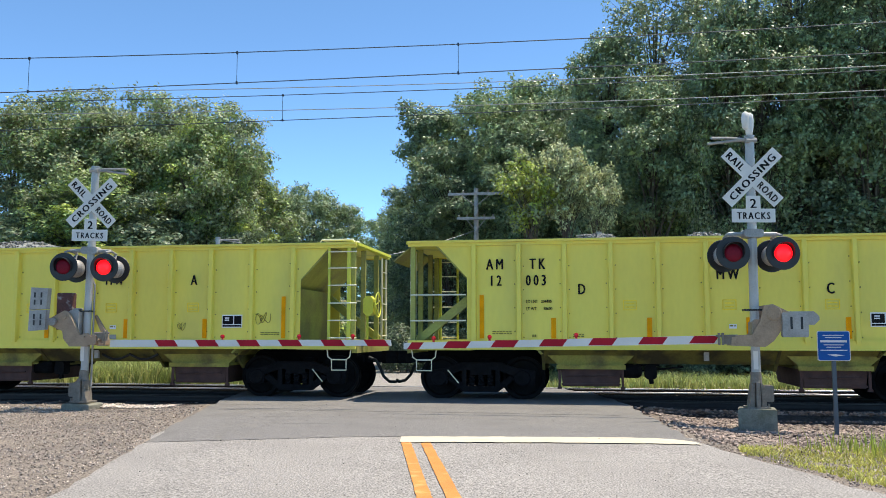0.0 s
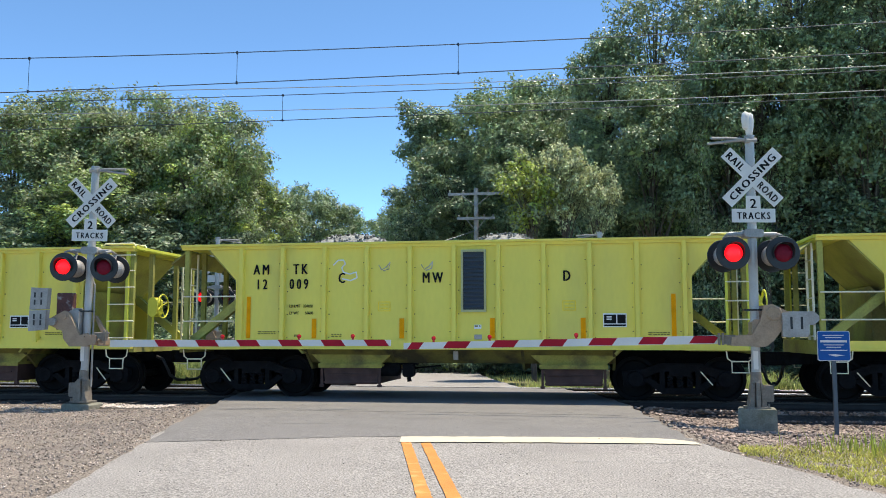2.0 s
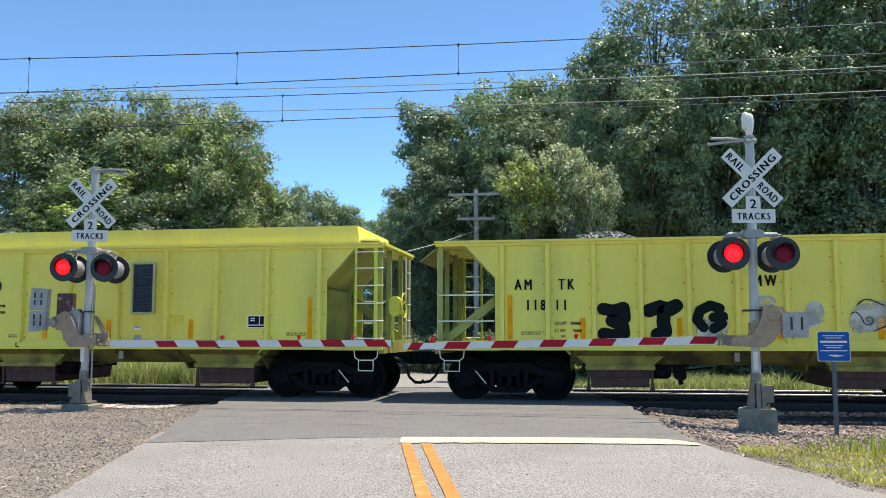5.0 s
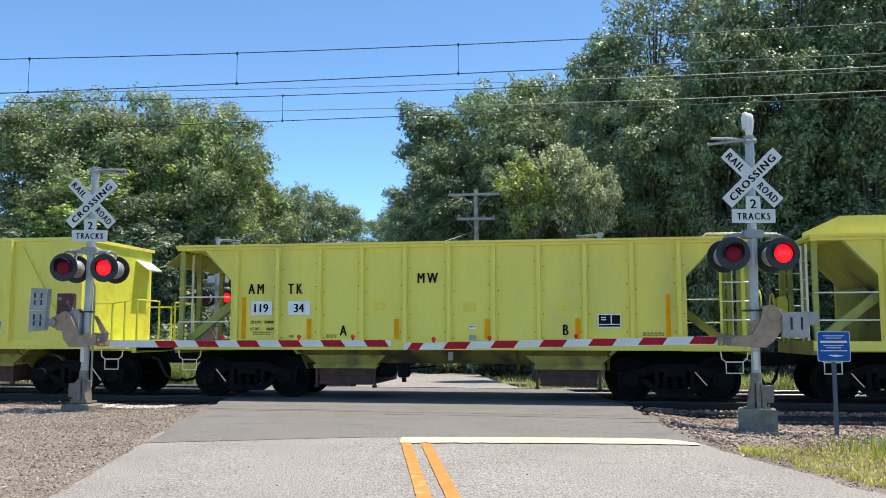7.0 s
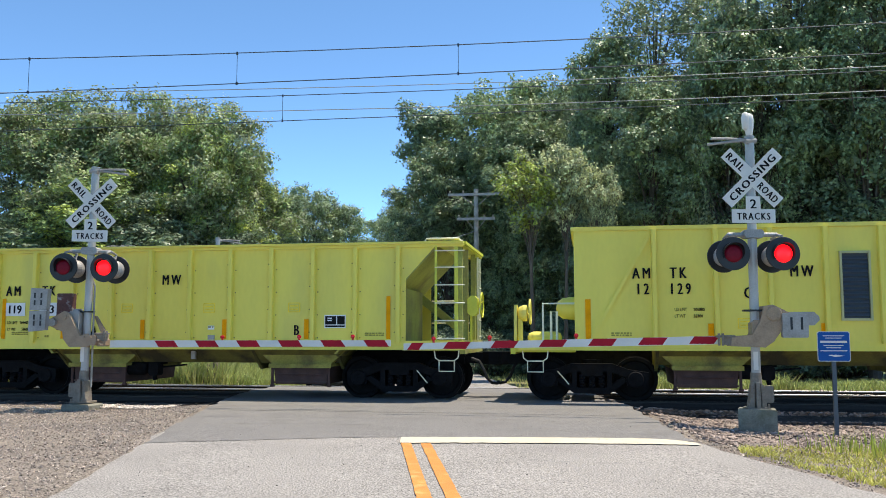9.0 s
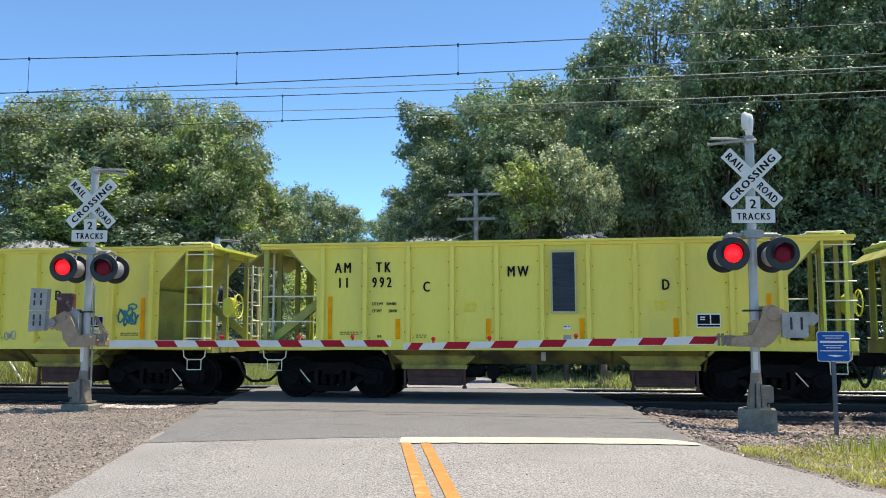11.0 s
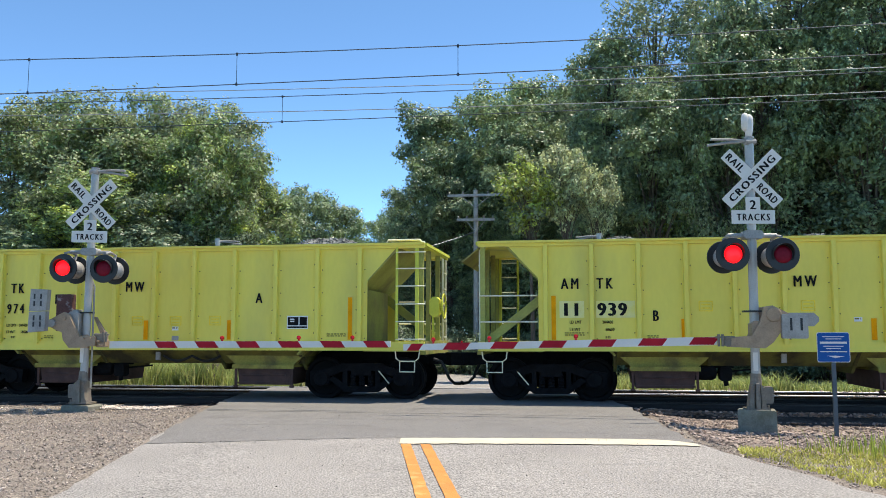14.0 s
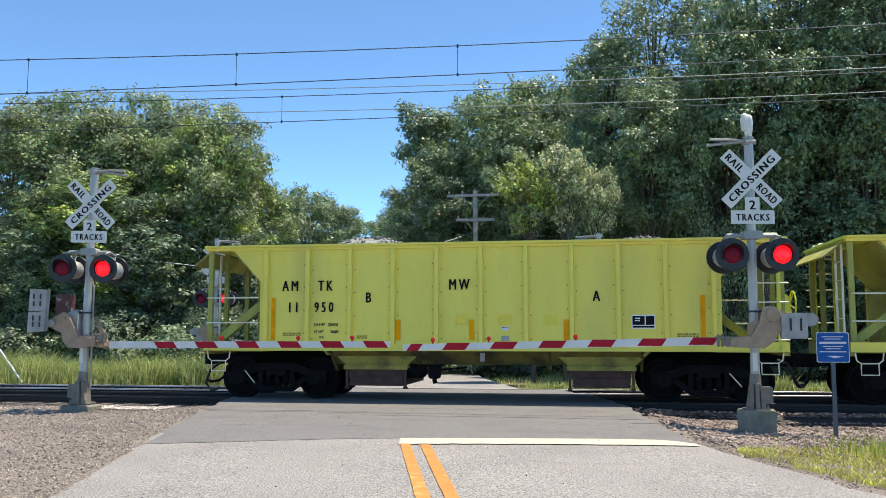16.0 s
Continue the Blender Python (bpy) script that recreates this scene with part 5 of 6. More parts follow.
def crossbuck(parent, z, head, front=-0.09):
    """Two crossed white blades lettered in black, with the count of tracks below."""
    for k, ang in enumerate((45, -45)):
        m = head @ pose(0, front - 0.008 * k, z, 0, ang, 0)
        bl = put("blade", shared("blade", lambda: Form().box(-0.61, 0.61, -0.003, 0.003, -0.114, 0.114).mesh("blade", SIGN_WHITE)), parent, m, "white crossbuck blade with black letters")
        words = (("RAIL", -0.56, 0.36), ("ROAD", 0.16, 0.40)) if ang == 45 else (("CROSSING", -0.52, 1.04),)
        for w, x0, wide in words:
            me = letters(w, 0.128, BLACK, 1.2, 0.007, 0.75)
            xs = [v.co.x for v in me.vertices]
            sc = wide / (max(xs) - min(xs))
            put("lettering", me, bl, Matrix.Translation((x0 - min(xs) * sc, -0.006, -0.0625)) @ Matrix.Diagonal((sc, 1, 1, 1)))
    s2 = put("count_sign", shared("count", lambda: Form().box(-0.12, 0.12, -0.003, 0.003, -0.15, 0.12).mesh("count_sign", SIGN_WHITE)), parent, head @ pose(0, front - 0.018, z - 0.44), "white sign with a black 2")
    write("2", 0, -0.006, -0.085, 0.16, BLACK, s2, 1, 0.006, 1, True)
    s3 = put("tracks_sign", shared("tracks", lambda: Form().box(-0.36, 0.36, -0.003, 0.003, -0.115, 0.115).mesh("tracks_sign", SIGN_WHITE)), parent, head @ pose(0, front - 0.022, z - 0.655), "white sign lettered TRACKS")
    write("TRACKS", 0, -0.006, -0.06, 0.12, BLACK, s3, 1.3, 0.006, 0.74, True)


def gate_arm(parent, x0, x1, z0, z1, y, first):
    """Tapered striped arm from the pivot at x0 to its tip at x1, with red lamps on top."""
    n = 64
    s = 1 if x1 > x0 else -1
    length = abs(x1 - x0)
    arm = put("gate_arm", Form().prism([(x0, z0 - 0.07), (x1, z1 - 0.055), (x1, z1 + 0.055), (x0, z0 + 0.07)], "y", y, y + 0.035).mesh("gate_arm", SIGN_WHITE), parent, None, "white gate arm with red diagonal stripes")
    d = first
    while d < length - 0.1:
        w = min(0.40, length - 0.06 - d)
        xa, xb = x0 + s * d, x0 + s * (d + w)
        za, zb = z0 + (z1 - z0) * d / length, z0 + (z1 - z0) * (d + w) / length
        h = 0.062
        pts = [(min(xa, xb) + 0.09 * (s > 0), za - h), (max(xa, xb) + 0.09 * (s > 0), za - h), (max(xa, xb) + 0.09 * (s < 0), za + h), (min(xa, xb) + 0.09 * (s < 0), za + h)]
        part("stripe", Form().prism(pts, "y", y - 0.004, y), STRIPE_RED, arm)
        d += 0.83
    for f in (0.436, 0.715, 0.90) if s < 0 else (0.412, 0.684, 0.87):
        x, z = x0 + (x1 - x0) * f, z0 + (z1 - z0) * f + 0.07
        fm = Form().tube([(x, y + 0.02, z - 0.03), (x, y + 0.02, z + 0.03)], 0.02, 8).lathe([(0.01, -0.045), (0.034, -0.032), (0.04, 0.0), (0.034, 0.032), (0.01, 0.045)], (x, y + 0.02, z + 0.055), "y", 14)
        part("arm_lamp", fm, ARM_LAMP, arm, "small red gate lamp")
    return arm


def signal(name_label, m, z_head, top_z, side, lamp_z, spread, arm, first, lean):
    """One crossing signal: mast on a foundation, crossbuck, four flashing lamps, gate mechanism, counterweights and arm. side: -1 where the arm reaches to the left."""
    head = pose(0, 0, 0, 0, lean, 0) @ pose(0, 0, 0, 0, 0, 7)  # signs and lamps face along the road
    sg = thing("crossing_signal", m, name_label, "railroad signal", "signals of the crossing")
    part("mast", Form().tube([(0, 0, 0.35), (0, 0, top_z)], 0.075, 16).tube([(0, 0, top_z), (0, 0, top_z + 0.02)], 0.085, 16), ALU, sg, "silver-painted steel mast", head)
    lift, k = (0.16, 0.70) if side < 0 else (0.0, 0.74)
    h = lambda pts: [(x, lift + k * z) for x, z in pts]
    fm = Form().tube([(0, 0, lift), (0, 0, lift + 0.85 * k)], 0.12, 12, 0.085)
    fm.prism(h([(-0.15, 0.02), (-0.06, 0.02), (-0.045, 0.60), (-0.09, 0.56)]), "y", -0.14, 0.1)
    fm.prism(h([(-0.035, 0.02), (0.035, 0.02), (0.03, 0.62), (-0.03, 0.62)]), "y", -0.18, -0.08)
    fm.prism(h([(0.06, 0.02), (0.14, 0.02), (0.09, 0.56), (0.045, 0.60)]), "y", -0.14, 0.1)
    fm.box(-0.19, 0.19, -0.18, 0.18, lift, lift + 0.03)
    base = part("mast_base", fm, BASE_STEEL, sg, "bolted grey mast base")
    part("junction_box", Form().box(-side * 0.18 - 0.075, -side * 0.18 + 0.075, -0.10, 0.12, lift + 0.11, lift + 0.38, 0.02), BASE_STEEL, base, "weathered grey junction box")
    for x in (-0.16, 0.16):
        part("bolt", Form().tube([(x, -0.15, lift + 0.025), (x, -0.15, lift + 0.085)], 0.018, 8), BASE_STEEL, base)
    found = Form().box(-0.30, 0.30, -0.24, 0.24, -0.45, lift + 0.003, 0.025) if side < 0 else Form().box(-0.30, 0.28, -0.25, 0.25, -0.3, -0.02, 0.03)
    part("foundation", found, CONCRETE, sg, "weathered concrete foundation", pose(0, 0, 0, 0, 0, -9) if side < 0 else None)
    crossbuck(sg, z_head, head)
    part("sticker", Form().box(-0.045, 0.03, -0.083, -0.078, 0.80, 1.10), SIGN_WHITE, sg, "small worn white sticker")
    arm_top = Form()
    za = top_z - 0.06
    for dz, w in ((0.0, 0.70), (-0.10, 0.76)):
        arm_top.tube([(0, -0.05, za), (side * 0.35, -0.12, za + 0.01 + dz * 0.5), (side * w, -0.22, za - 0.01 + dz)], 0.024, 8)
    arm_top.tube([(side * 0.1, -0.08, za - 0.02), (side * -0.10, 0.0, za)], 0.05, 8)
    part("top_bracket", arm_top, GALV, sg, "pale sideways bracket bars", head)
    xa = Form().tube([(-spread, -0.02, lamp_z + 0.34), (spread, -0.02, lamp_z + 0.34)], 0.04, 10).box(-0.16, 0.16, -0.12, 0.12, lamp_z + 0.28, lamp_z + 0.42, 0.03)
    for s in (-1, 1):
        for y in (-0.2, 0.2):
            xa.tube([(s * spread, -0.02, lamp_z + 0.34), (s * spread, y * 1.2, lamp_z + 0.30), (s * spread, y * 0.75, lamp_z + 0.10)], 0.028, 8)
    part("lamp_crossarm", xa, GALV, sg, "grey lamp crossarm", head)
    for s in (-1, 1):
        lamp_head(sg, s * spread, -0.30, lamp_z, 0, s > 0, head)
        lamp_head(sg, s * spread, 0.30, lamp_z, 180, s < 0, head)
    # gate mechanism: cast side plates, shaft box, counterweight arm
    o = -side
    mech = Form()
    if side < 0:
        front = [(-0.42, 1.19), (-0.40, 1.35), (-0.08, 1.37), (0.06, 1.62), (0.12, 1.85), (0.255, 1.87), (0.41, 1.79), (0.52, 1.73), (0.52, 1.56), (0.37, 1.43), (0.255, 1.27), (0.12, 1.17)]
        mech.prism(front, "y", -0.26, -0.20).prism(front, "y", 0.16, 0.22)
        mech.lathe([(0.11, -0.285), (0.125, -0.27), (0.125, -0.25)], (0.27, 0, 1.72), "y", 20)
        for k in range(6):
            mech.lathe([(0.012, -0.30), (0.016, -0.28)], (0.27 + 0.075 * math.cos(k * math.tau / 6), 0, 1.72 + 0.075 * math.sin(k * math.tau / 6)), "y", 6)
    else:
        mech.prism([(-0.60, 1.50), (-0.60, 1.64), (-0.30, 1.79), (-0.20, 1.74), (0.04, 1.30), (0.19, 1.35), (0.25, 1.24), (0.23, 1.09), (-0.17, 1.09), (-0.30, 1.24), (-0.33, 1.39), (-0.46, 1.44)], "y", -0.28, -0.21)
        mech.prism([(0.08, 1.70), (0.13, 1.70), (0.38, 1.33), (0.38, 1.25), (0.30, 1.25)], "y", 0.14, 0.20)
        mech.prism([(-0.70, 1.56), (-0.40, 1.74), (-0.33, 1.60), (-0.55, 1.46)], "y", 0.12, 0.18)
        mech.tube([(-0.28, -0.31, 1.67), (-0.28, 0.2, 1.67)], 0.045, 10)
        mech.tube([(-0.47, -0.30, 1.57), (-0.47, -0.2, 1.57)], 0.02, 8)
        mech.box(0.10, 0.40, -0.30, 0.12, 1.12, 1.32, 0.03).box(0.36, 0.56, -0.22, -0.06, 1.10, 1.26, 0.03)
        for x, z in ((0.16, 1.28), (0.30, 1.28), (0.46, 1.22), (0.50, 1.14)):
            mech.tube([(x, -0.34, z), (x, -0.2, z)], 0.02, 6)
    part("gate_mechanism", mech, MECH, sg, "weathered cast gate mechanism side plates")
    part("mechanism_box", Form().box(-0.07, 0.20, -0.19, 0.15, 1.26, 1.62, 0.05) if side < 0 else Form().box(-0.28, -0.06, -0.17, 0.13, 1.30, 1.80, 0.04).box(-0.24, -0.10, -0.10, 0.06, 1.80, 1.84, 0.02), GALV if side > 0 else MECH, sg, "brown-grey gate motor case")
    part("mast_clamp", Form().box(-0.17, 0.13, -0.10, 0.10, 1.765, 1.795), HOOD, sg)
    clamp = Form().box(side * 0.44 - 0.10, side * 0.44 + 0.10, -0.25, -0.10, 1.21, 1.37, 0.03).tube([(side * 0.35, -0.26, 1.35), (side * 0.66, -0.26, 1.35)], 0.018, 6)
    for x in (0.55, 0.61):
        clamp.tube([(side * x, -0.27, 1.20), (side * x, -0.27, 1.40)], 0.022, 6)
    part("arm_clamp", clamp, BASE_STEEL, sg, "bolted steel clamp at the arm's root")
    if side < 0:
        cw = Form().box(0.38, 0.78, -0.34, -0.20, 1.33, 1.73, 0.02).box(0.38, 0.98, -0.22, -0.12, 1.53, 1.75, 0.08)
    else:
        cw = Form().prism([(-0.94, 1.39), (-0.59, 1.42), (-0.57, 1.80), (-0.93, 1.79)], "y", -0.46, -0.34).prism([(-0.93, 1.805), (-0.57, 1.815), (-0.55, 2.22), (-0.91, 2.24)], "y", -0.46, -0.34).box(-0.90, -0.45, -0.34, -0.285, 1.50, 1.64, 0.04)
    c = part("counterweight", cw, GALV, sg, "galvanised counterweight plates")
    for z in ((1.46,) if side < 0 else (1.5, 1.62, 1.9, 2.04)):
        for x in ((0.50, 0.66) if side < 0 else (-0.84, -0.70)):
            yy = -0.346 if side < 0 else -0.465
            part("bolt_slot", Form().box(x, x + 0.035, yy, yy + 0.01, z, z + (0.20 if side < 0 else 0.10)), HOOD, c)
    if side > 0:
        w2 = part("counterweight", Form().box(-0.78, -0.44, 0.20, 0.34, 1.42, 2.16, 0.02), RUST_PLATE, sg, "rust-stained counterweight plates")
    gate_arm(sg, side * 0.62, arm[0], 1.29 if side < 0 else 1.15, arm[1], -0.16, first)
    return sg



sig_r = signal("railroad crossing signal with lowered gate beside gravel shoulder", pose(2.78, 15.2, 0), 4.01, 4.72, -1, 2.71, 0.405, (-5.93, 1.17), 0.06, 0.3)
sig_l = signal("railroad crossing signal with lowered gate across the road", pose(-9.77, 15.95, 0.05), 3.94, 4.67, 1, 2.64, 0.405, (6.22, 1.17), 0.93, 1.0)


def far_copy(src, m, label):
    c = copy_thing(src, m)
    for o in c.children_recursive:
        stem = o.name.split(".")[0]
        if stem == "reflector":
            front = o.parent.matrix_basis.translation.y < 0
            right = o.parent.matrix_basis.translation.x > 0
            FLASHERS.append((o, right == front))
    return tagged(c, label)


far_copy(sig_l, pose(0.56, 27.55, -0.12, 0, 0, 180), "grey back of a crossing signal beyond the tracks")
far_copy(sig_r, pose(-12.11, 27.47, -0.12, 0, 0, 180), "back of a crossing signal in grass beyond the tracks")

part("conduit", Form().tube([(0.13, 0.05, 0.3), (0.13, 0.05, 2.3), (0.05, 0.03, 2.5)], 0.02, 6), GALV, sig_l, "thin grey conduit up the mast")
stake = thing("fallen_stake", pose(-19.0, 26.6, ground_z(-19.0, 26.6)), "white-painted stake leaning in tall grass", "stake")
part("shaft", Form().tube([(-0.62, 0.0, 1.45), (-0.02, -0.02, 0.75), (0.55, -0.04, 0.05)], 0.032, 8), WHITE, stake)

part("finial", Form().lathe([(0.05, 4.72), (0.06, 4.80), (0.075, 4.88), (0.08, 5.02), (0.07, 5.10), (0.03, 5.13)], (0, 0, 0), "z", 14).lathe([(0.03, 4.84), (0.06, 4.88), (0.07, 5.05), (0.05, 5.13), (0.02, 5.15)], (-0.06, -0.03, 0), "z", 12), SIGN_WHITE, sig_r, "pale bell at the mast top", pose(0, 0, 0, 0, 0.3, 0), True)

# ---- blue notice sign ----
notice = thing("notice_sign", pose(3.85, 14.6, -0.12), "blue metal emergency notice sign on a grey post", "sign")
part("post", Form().box(-0.03, 0.03, -0.02, 0.03, -0.25, 1.15), GALV_DARK, notice)
pn = part("sign_panel", Form().box(-0.245, 0.245, -0.03, -0.024, 1.08, 1.55, 0.02), SIGN_WHITE, notice)
part("sign_face", Form().box(-0.235, 0.235, -0.034, -0.0305, 1.09, 1.54, 0.02), BLUE, pn, "blue face with white lines")
bars = Form()
for z, w, h in ((1.475, 0.32, 0.012), (1.44, 0.24, 0.012), (1.37, 0.40, 0.034), (1.325, 0.30, 0.012), (1.288, 0.22, 0.012), (1.24, 0.40, 0.014)):
    bars.box(-w / 2, w / 2, -0.037, -0.0345, z, z + h)
bars.prism([(-0.10, 1.18), (0.02, 1.15), (0.16, 1.17), (0.02, 1.185)], "y", -0.037, -0.0345)
part("printed_bar", bars, SIGN_WHITE, pn, "white printed bars")


# ---- overhead wires of the two tracks ----
def wire(name, pts, r, material, label, parent=None):
    return tagged(part(name, Form().tube(pts, r, 5), material, parent, label if parent is None else ""), category="wire" if parent is None else "")


def catenary(y, zm, zc, sag, label, hang, r=0.012):
    top = thing("overhead_line", pose(0, y, 0), label, "overhead line", "overhead lines above the tracks")
    xs = [-60 + i * 3 for i in range(37)]
    part("messenger_wire", Form().tube([(x, 0, zm + sag * (x - 3) ** 2) for x in xs], r, 5), WIRE, top)
    part("contact_wire", Form().tube([(x, 0, zc + sag * 0.25 * (x - 3) ** 2) for x in xs], r, 5), WIRE, top)
    for x in hang:
        z1, z0 = zm + sag * (x - 3) ** 2, zc + sag * 0.25 * (x - 3) ** 2
        part("hanger", Form().tube([(x, 0, z0), (x, 0, z1)], 0.007, 5).box(x - 0.02, x + 0.02, -0.02, 0.02, z0 - 0.03, z0 + 0.04).box(x - 0.02, x + 0.02, -0.02, 0.02, z1 - 0.04, z1 + 0.03), WIRE, top)


catenary(19.6, 8.10, 7.43, 0.00095, "dark catenary wires above the near track", (-19.4, -13.86, -8.28, -2.83))
catenary(23.8, 8.25, 7.56, 0.0006, "dark catenary wires above the second track", (-8.62, -20.0))
for yy, z0, sg_ in ((24.6, 8.61, 0.0008), (24.6, 7.94, 0.00072)):
    tagged(part("feeder_wire", Form().tube([(-60 + i * 3, yy, z0 + sg_ * (-60 + i * 3 - 6) ** 2) for i in range(37)], 0.012, 5), WIRE_PALE, None, "pale overhead feeder wire beyond the tracks"), category="wire")

# ---- utility pole by the far road ----
pole = thing("utility_pole", pose(-5.85, 47.3, -0.8), "weathered wooden utility pole with two crossarms", "utility pole")
part("pole_shaft", Form().tube([(0, 0, 0), (0, 0, 10.2)], 0.16, 10, 0.12), WOODPOLE, pole)
for z, w in ((9.88, 1.55), (8.52, 1.05)):
    ca = part("crossarm", Form().box(-w, w, -0.20, -0.10, z - 0.07, z + 0.07), WOODPOLE, pole)
    for x in (-w + 0.1, -w * 0.45, w * 0.45, w - 0.1):
        part("insulator", Form().lathe([(0.03, 0.0), (0.06, 0.04), (0.03, 0.07), (0.06, 0.11), (0.02, 0.15)], (x, -0.15, z + 0.07), "z", 8), GALV, ca)
    part("arm_brace", Form().tube([(-w * 0.5, -0.12, z - 0.05), (0, -0.16, z - 0.7)], 0.025, 5).tube([(w * 0.5, -0.12, z - 0.05), (0, -0.16, z - 0.7)], 0.025, 5), WOODPOLE, ca)
for x in (-1.45, 1.45):
    tagged(part("power_wire", Form().tube([(-5.85 + x + (-0.2 * t), 47.3 + t, 9.2 - 0.6 * math.sin(math.pi * t / 60)) for t in range(0, 61, 6)], 0.012, 5), WIRE, None, "thin power wire from the utility pole"), category="wire")


tagged(part("service_cable", Form().tube([(-21.3 + 15.45 * i / 18, 35.0 + 12.2 * i / 18, 5.14 - 3.64 * i / 18 + 5.57 * (i / 18) ** 2) for i in range(19)], 0.022, 6), WIRE_PALE, None, "pale cable sagging from trees to the utility pole"), category="wire")


# ---- grey saloon car waiting beyond the crossing ----
def saloon():
    car = thing("saloon_car", pose(-9.59, 32.4, road_z(32.4), 0, 0, 196), "silver-grey saloon car waiting at the crossing", "car")
    # built facing +y, 4.7 m long
    fm = Form()
    sect = [(2.30, 0.30, 0.62, 0.74), (2.22, 0.22, 0.74, 0.84), (1.9, 0.20, 0.83, 0.90), (1.1, 0.20, 0.97, 0.91), (0.6, 0.2, 1.0, 0.91), (-1.4, 0.2, 1.02, 0.91), (-2.2, 0.25, 1.0, 0.86), (-2.38, 0.35, 0.8, 0.8)]
    rings = []
    for y, z0, z1, w in sect:
        rings.append([fm.bm.verts.new((sx * w * k, y, z)) for sx, k, z in ((-1, 0.92, z0), (-1, 1.0, z0 + 0.15), (-1, 1.0, z1 - 0.16), (-1, 0.86, z1 - 0.02), (0, 0, z1 + 0.02), (1, 0.86, z1 - 0.02), (1, 1.0, z1 - 0.16), (1, 1.0, z0 + 0.15), (1, 0.92, z0))])
    for a, b in zip(rings, rings[1:]):
        for i in range(9):
            fm.bm.faces.new((a[i], a[(i + 1) % 9], b[(i + 1) % 9], b[i]))
    fm.bm.faces.new(rings[0]), fm.bm.faces.new(rings[-1][::-1])
    part("body", fm, CAR_GREY, car, smooth=True)
    cab = Form()
    prof = [(1.15, 0.96, 0.84), (0.2, 1.44, 0.64), (-0.9, 1.46, 0.64), (-1.75, 1.02, 0.82)]
    rr = [[cab.bm.verts.new((s * w, y, z)) for s in (-1, 1)] for y, z, w in prof]
    low = [[cab.bm.verts.new((s * 0.86, y, 0.93)) for s in (-1, 1)] for y, z, w in prof]
    for i in range(3):
        cab.bm.faces.new((rr[i][0], rr[i][1], rr[i + 1][1], rr[i + 1][0]))
        for s in (0, 1):
            cab.bm.faces.new((rr[i][s], rr[i + 1][s], low[i + 1][s], low[i][s]))
    part("cabin", cab, CARGLASS, car, "dark glazed cabin")
    part("roof", Form().prism([(0.15, 1.445), (-0.9, 1.465), (-0.9, 1.49), (0.15, 1.47)], "x", -0.62, 0.62), CAR_GREY, car)
    part("grille", Form().prism([(-0.42, 0.80), (0.42, 0.80), (0.24, 0.52), (-0.24, 0.52)], "y", 2.28, 2.325), HOOD, car, "black grille")
    part("grille_trim", Form().tube([(-0.46, 2.30, 0.82), (-0.27, 2.33, 0.50), (0.27, 2.33, 0.50), (0.46, 2.30, 0.82)], 0.028, 6), CHROME, car, "bright V-shaped grille trim")
    part("badge", Form().lathe([(0.075, 0.0), (0.075, 0.02)], (0, 2.32, 0.70), "y", 16), CHROME, car, "round bright badge")
    part("lower_intake", Form().box(-0.55, 0.55, 2.26, 2.315, 0.34, 0.44, 0.03), HOOD, car)
    part("plate", Form().box(-0.16, 0.16, 2.315, 2.335, 0.40, 0.55), PLATE, car, "pale blank number plate")
    for s in (-1, 1):
        part("headlight", Form().prism([(s * 0.50, 0.74), (s * 0.86, 0.80), (s * 0.84, 0.68), (s * 0.55, 0.64)], "y", 2.12, 2.285), HEADLIGHT, car, "swept clear headlight")
        part("mirror", Form().ball((s * 0.94, 0.75, 1.0), 0.075, 10), CAR_GREY, car)
        for y in (1.42, -1.42):
            w = part("wheel", Form().lathe([(0.18, -0.1), (0.30, -0.11), (0.33, -0.08), (0.33, 0.08), (0.30, 0.11), (0.18, 0.1)], (s * 0.80, y, 0.33), "x", 20), TYRE, car, "black tyre")
            part("rim", Form().lathe([(0.03, -0.12), (0.19, -0.115), (0.19, 0.115), (0.03, 0.12)], (s * 0.80, y, 0.33), "x", 14), CHROME, w)
    return car


saloon()
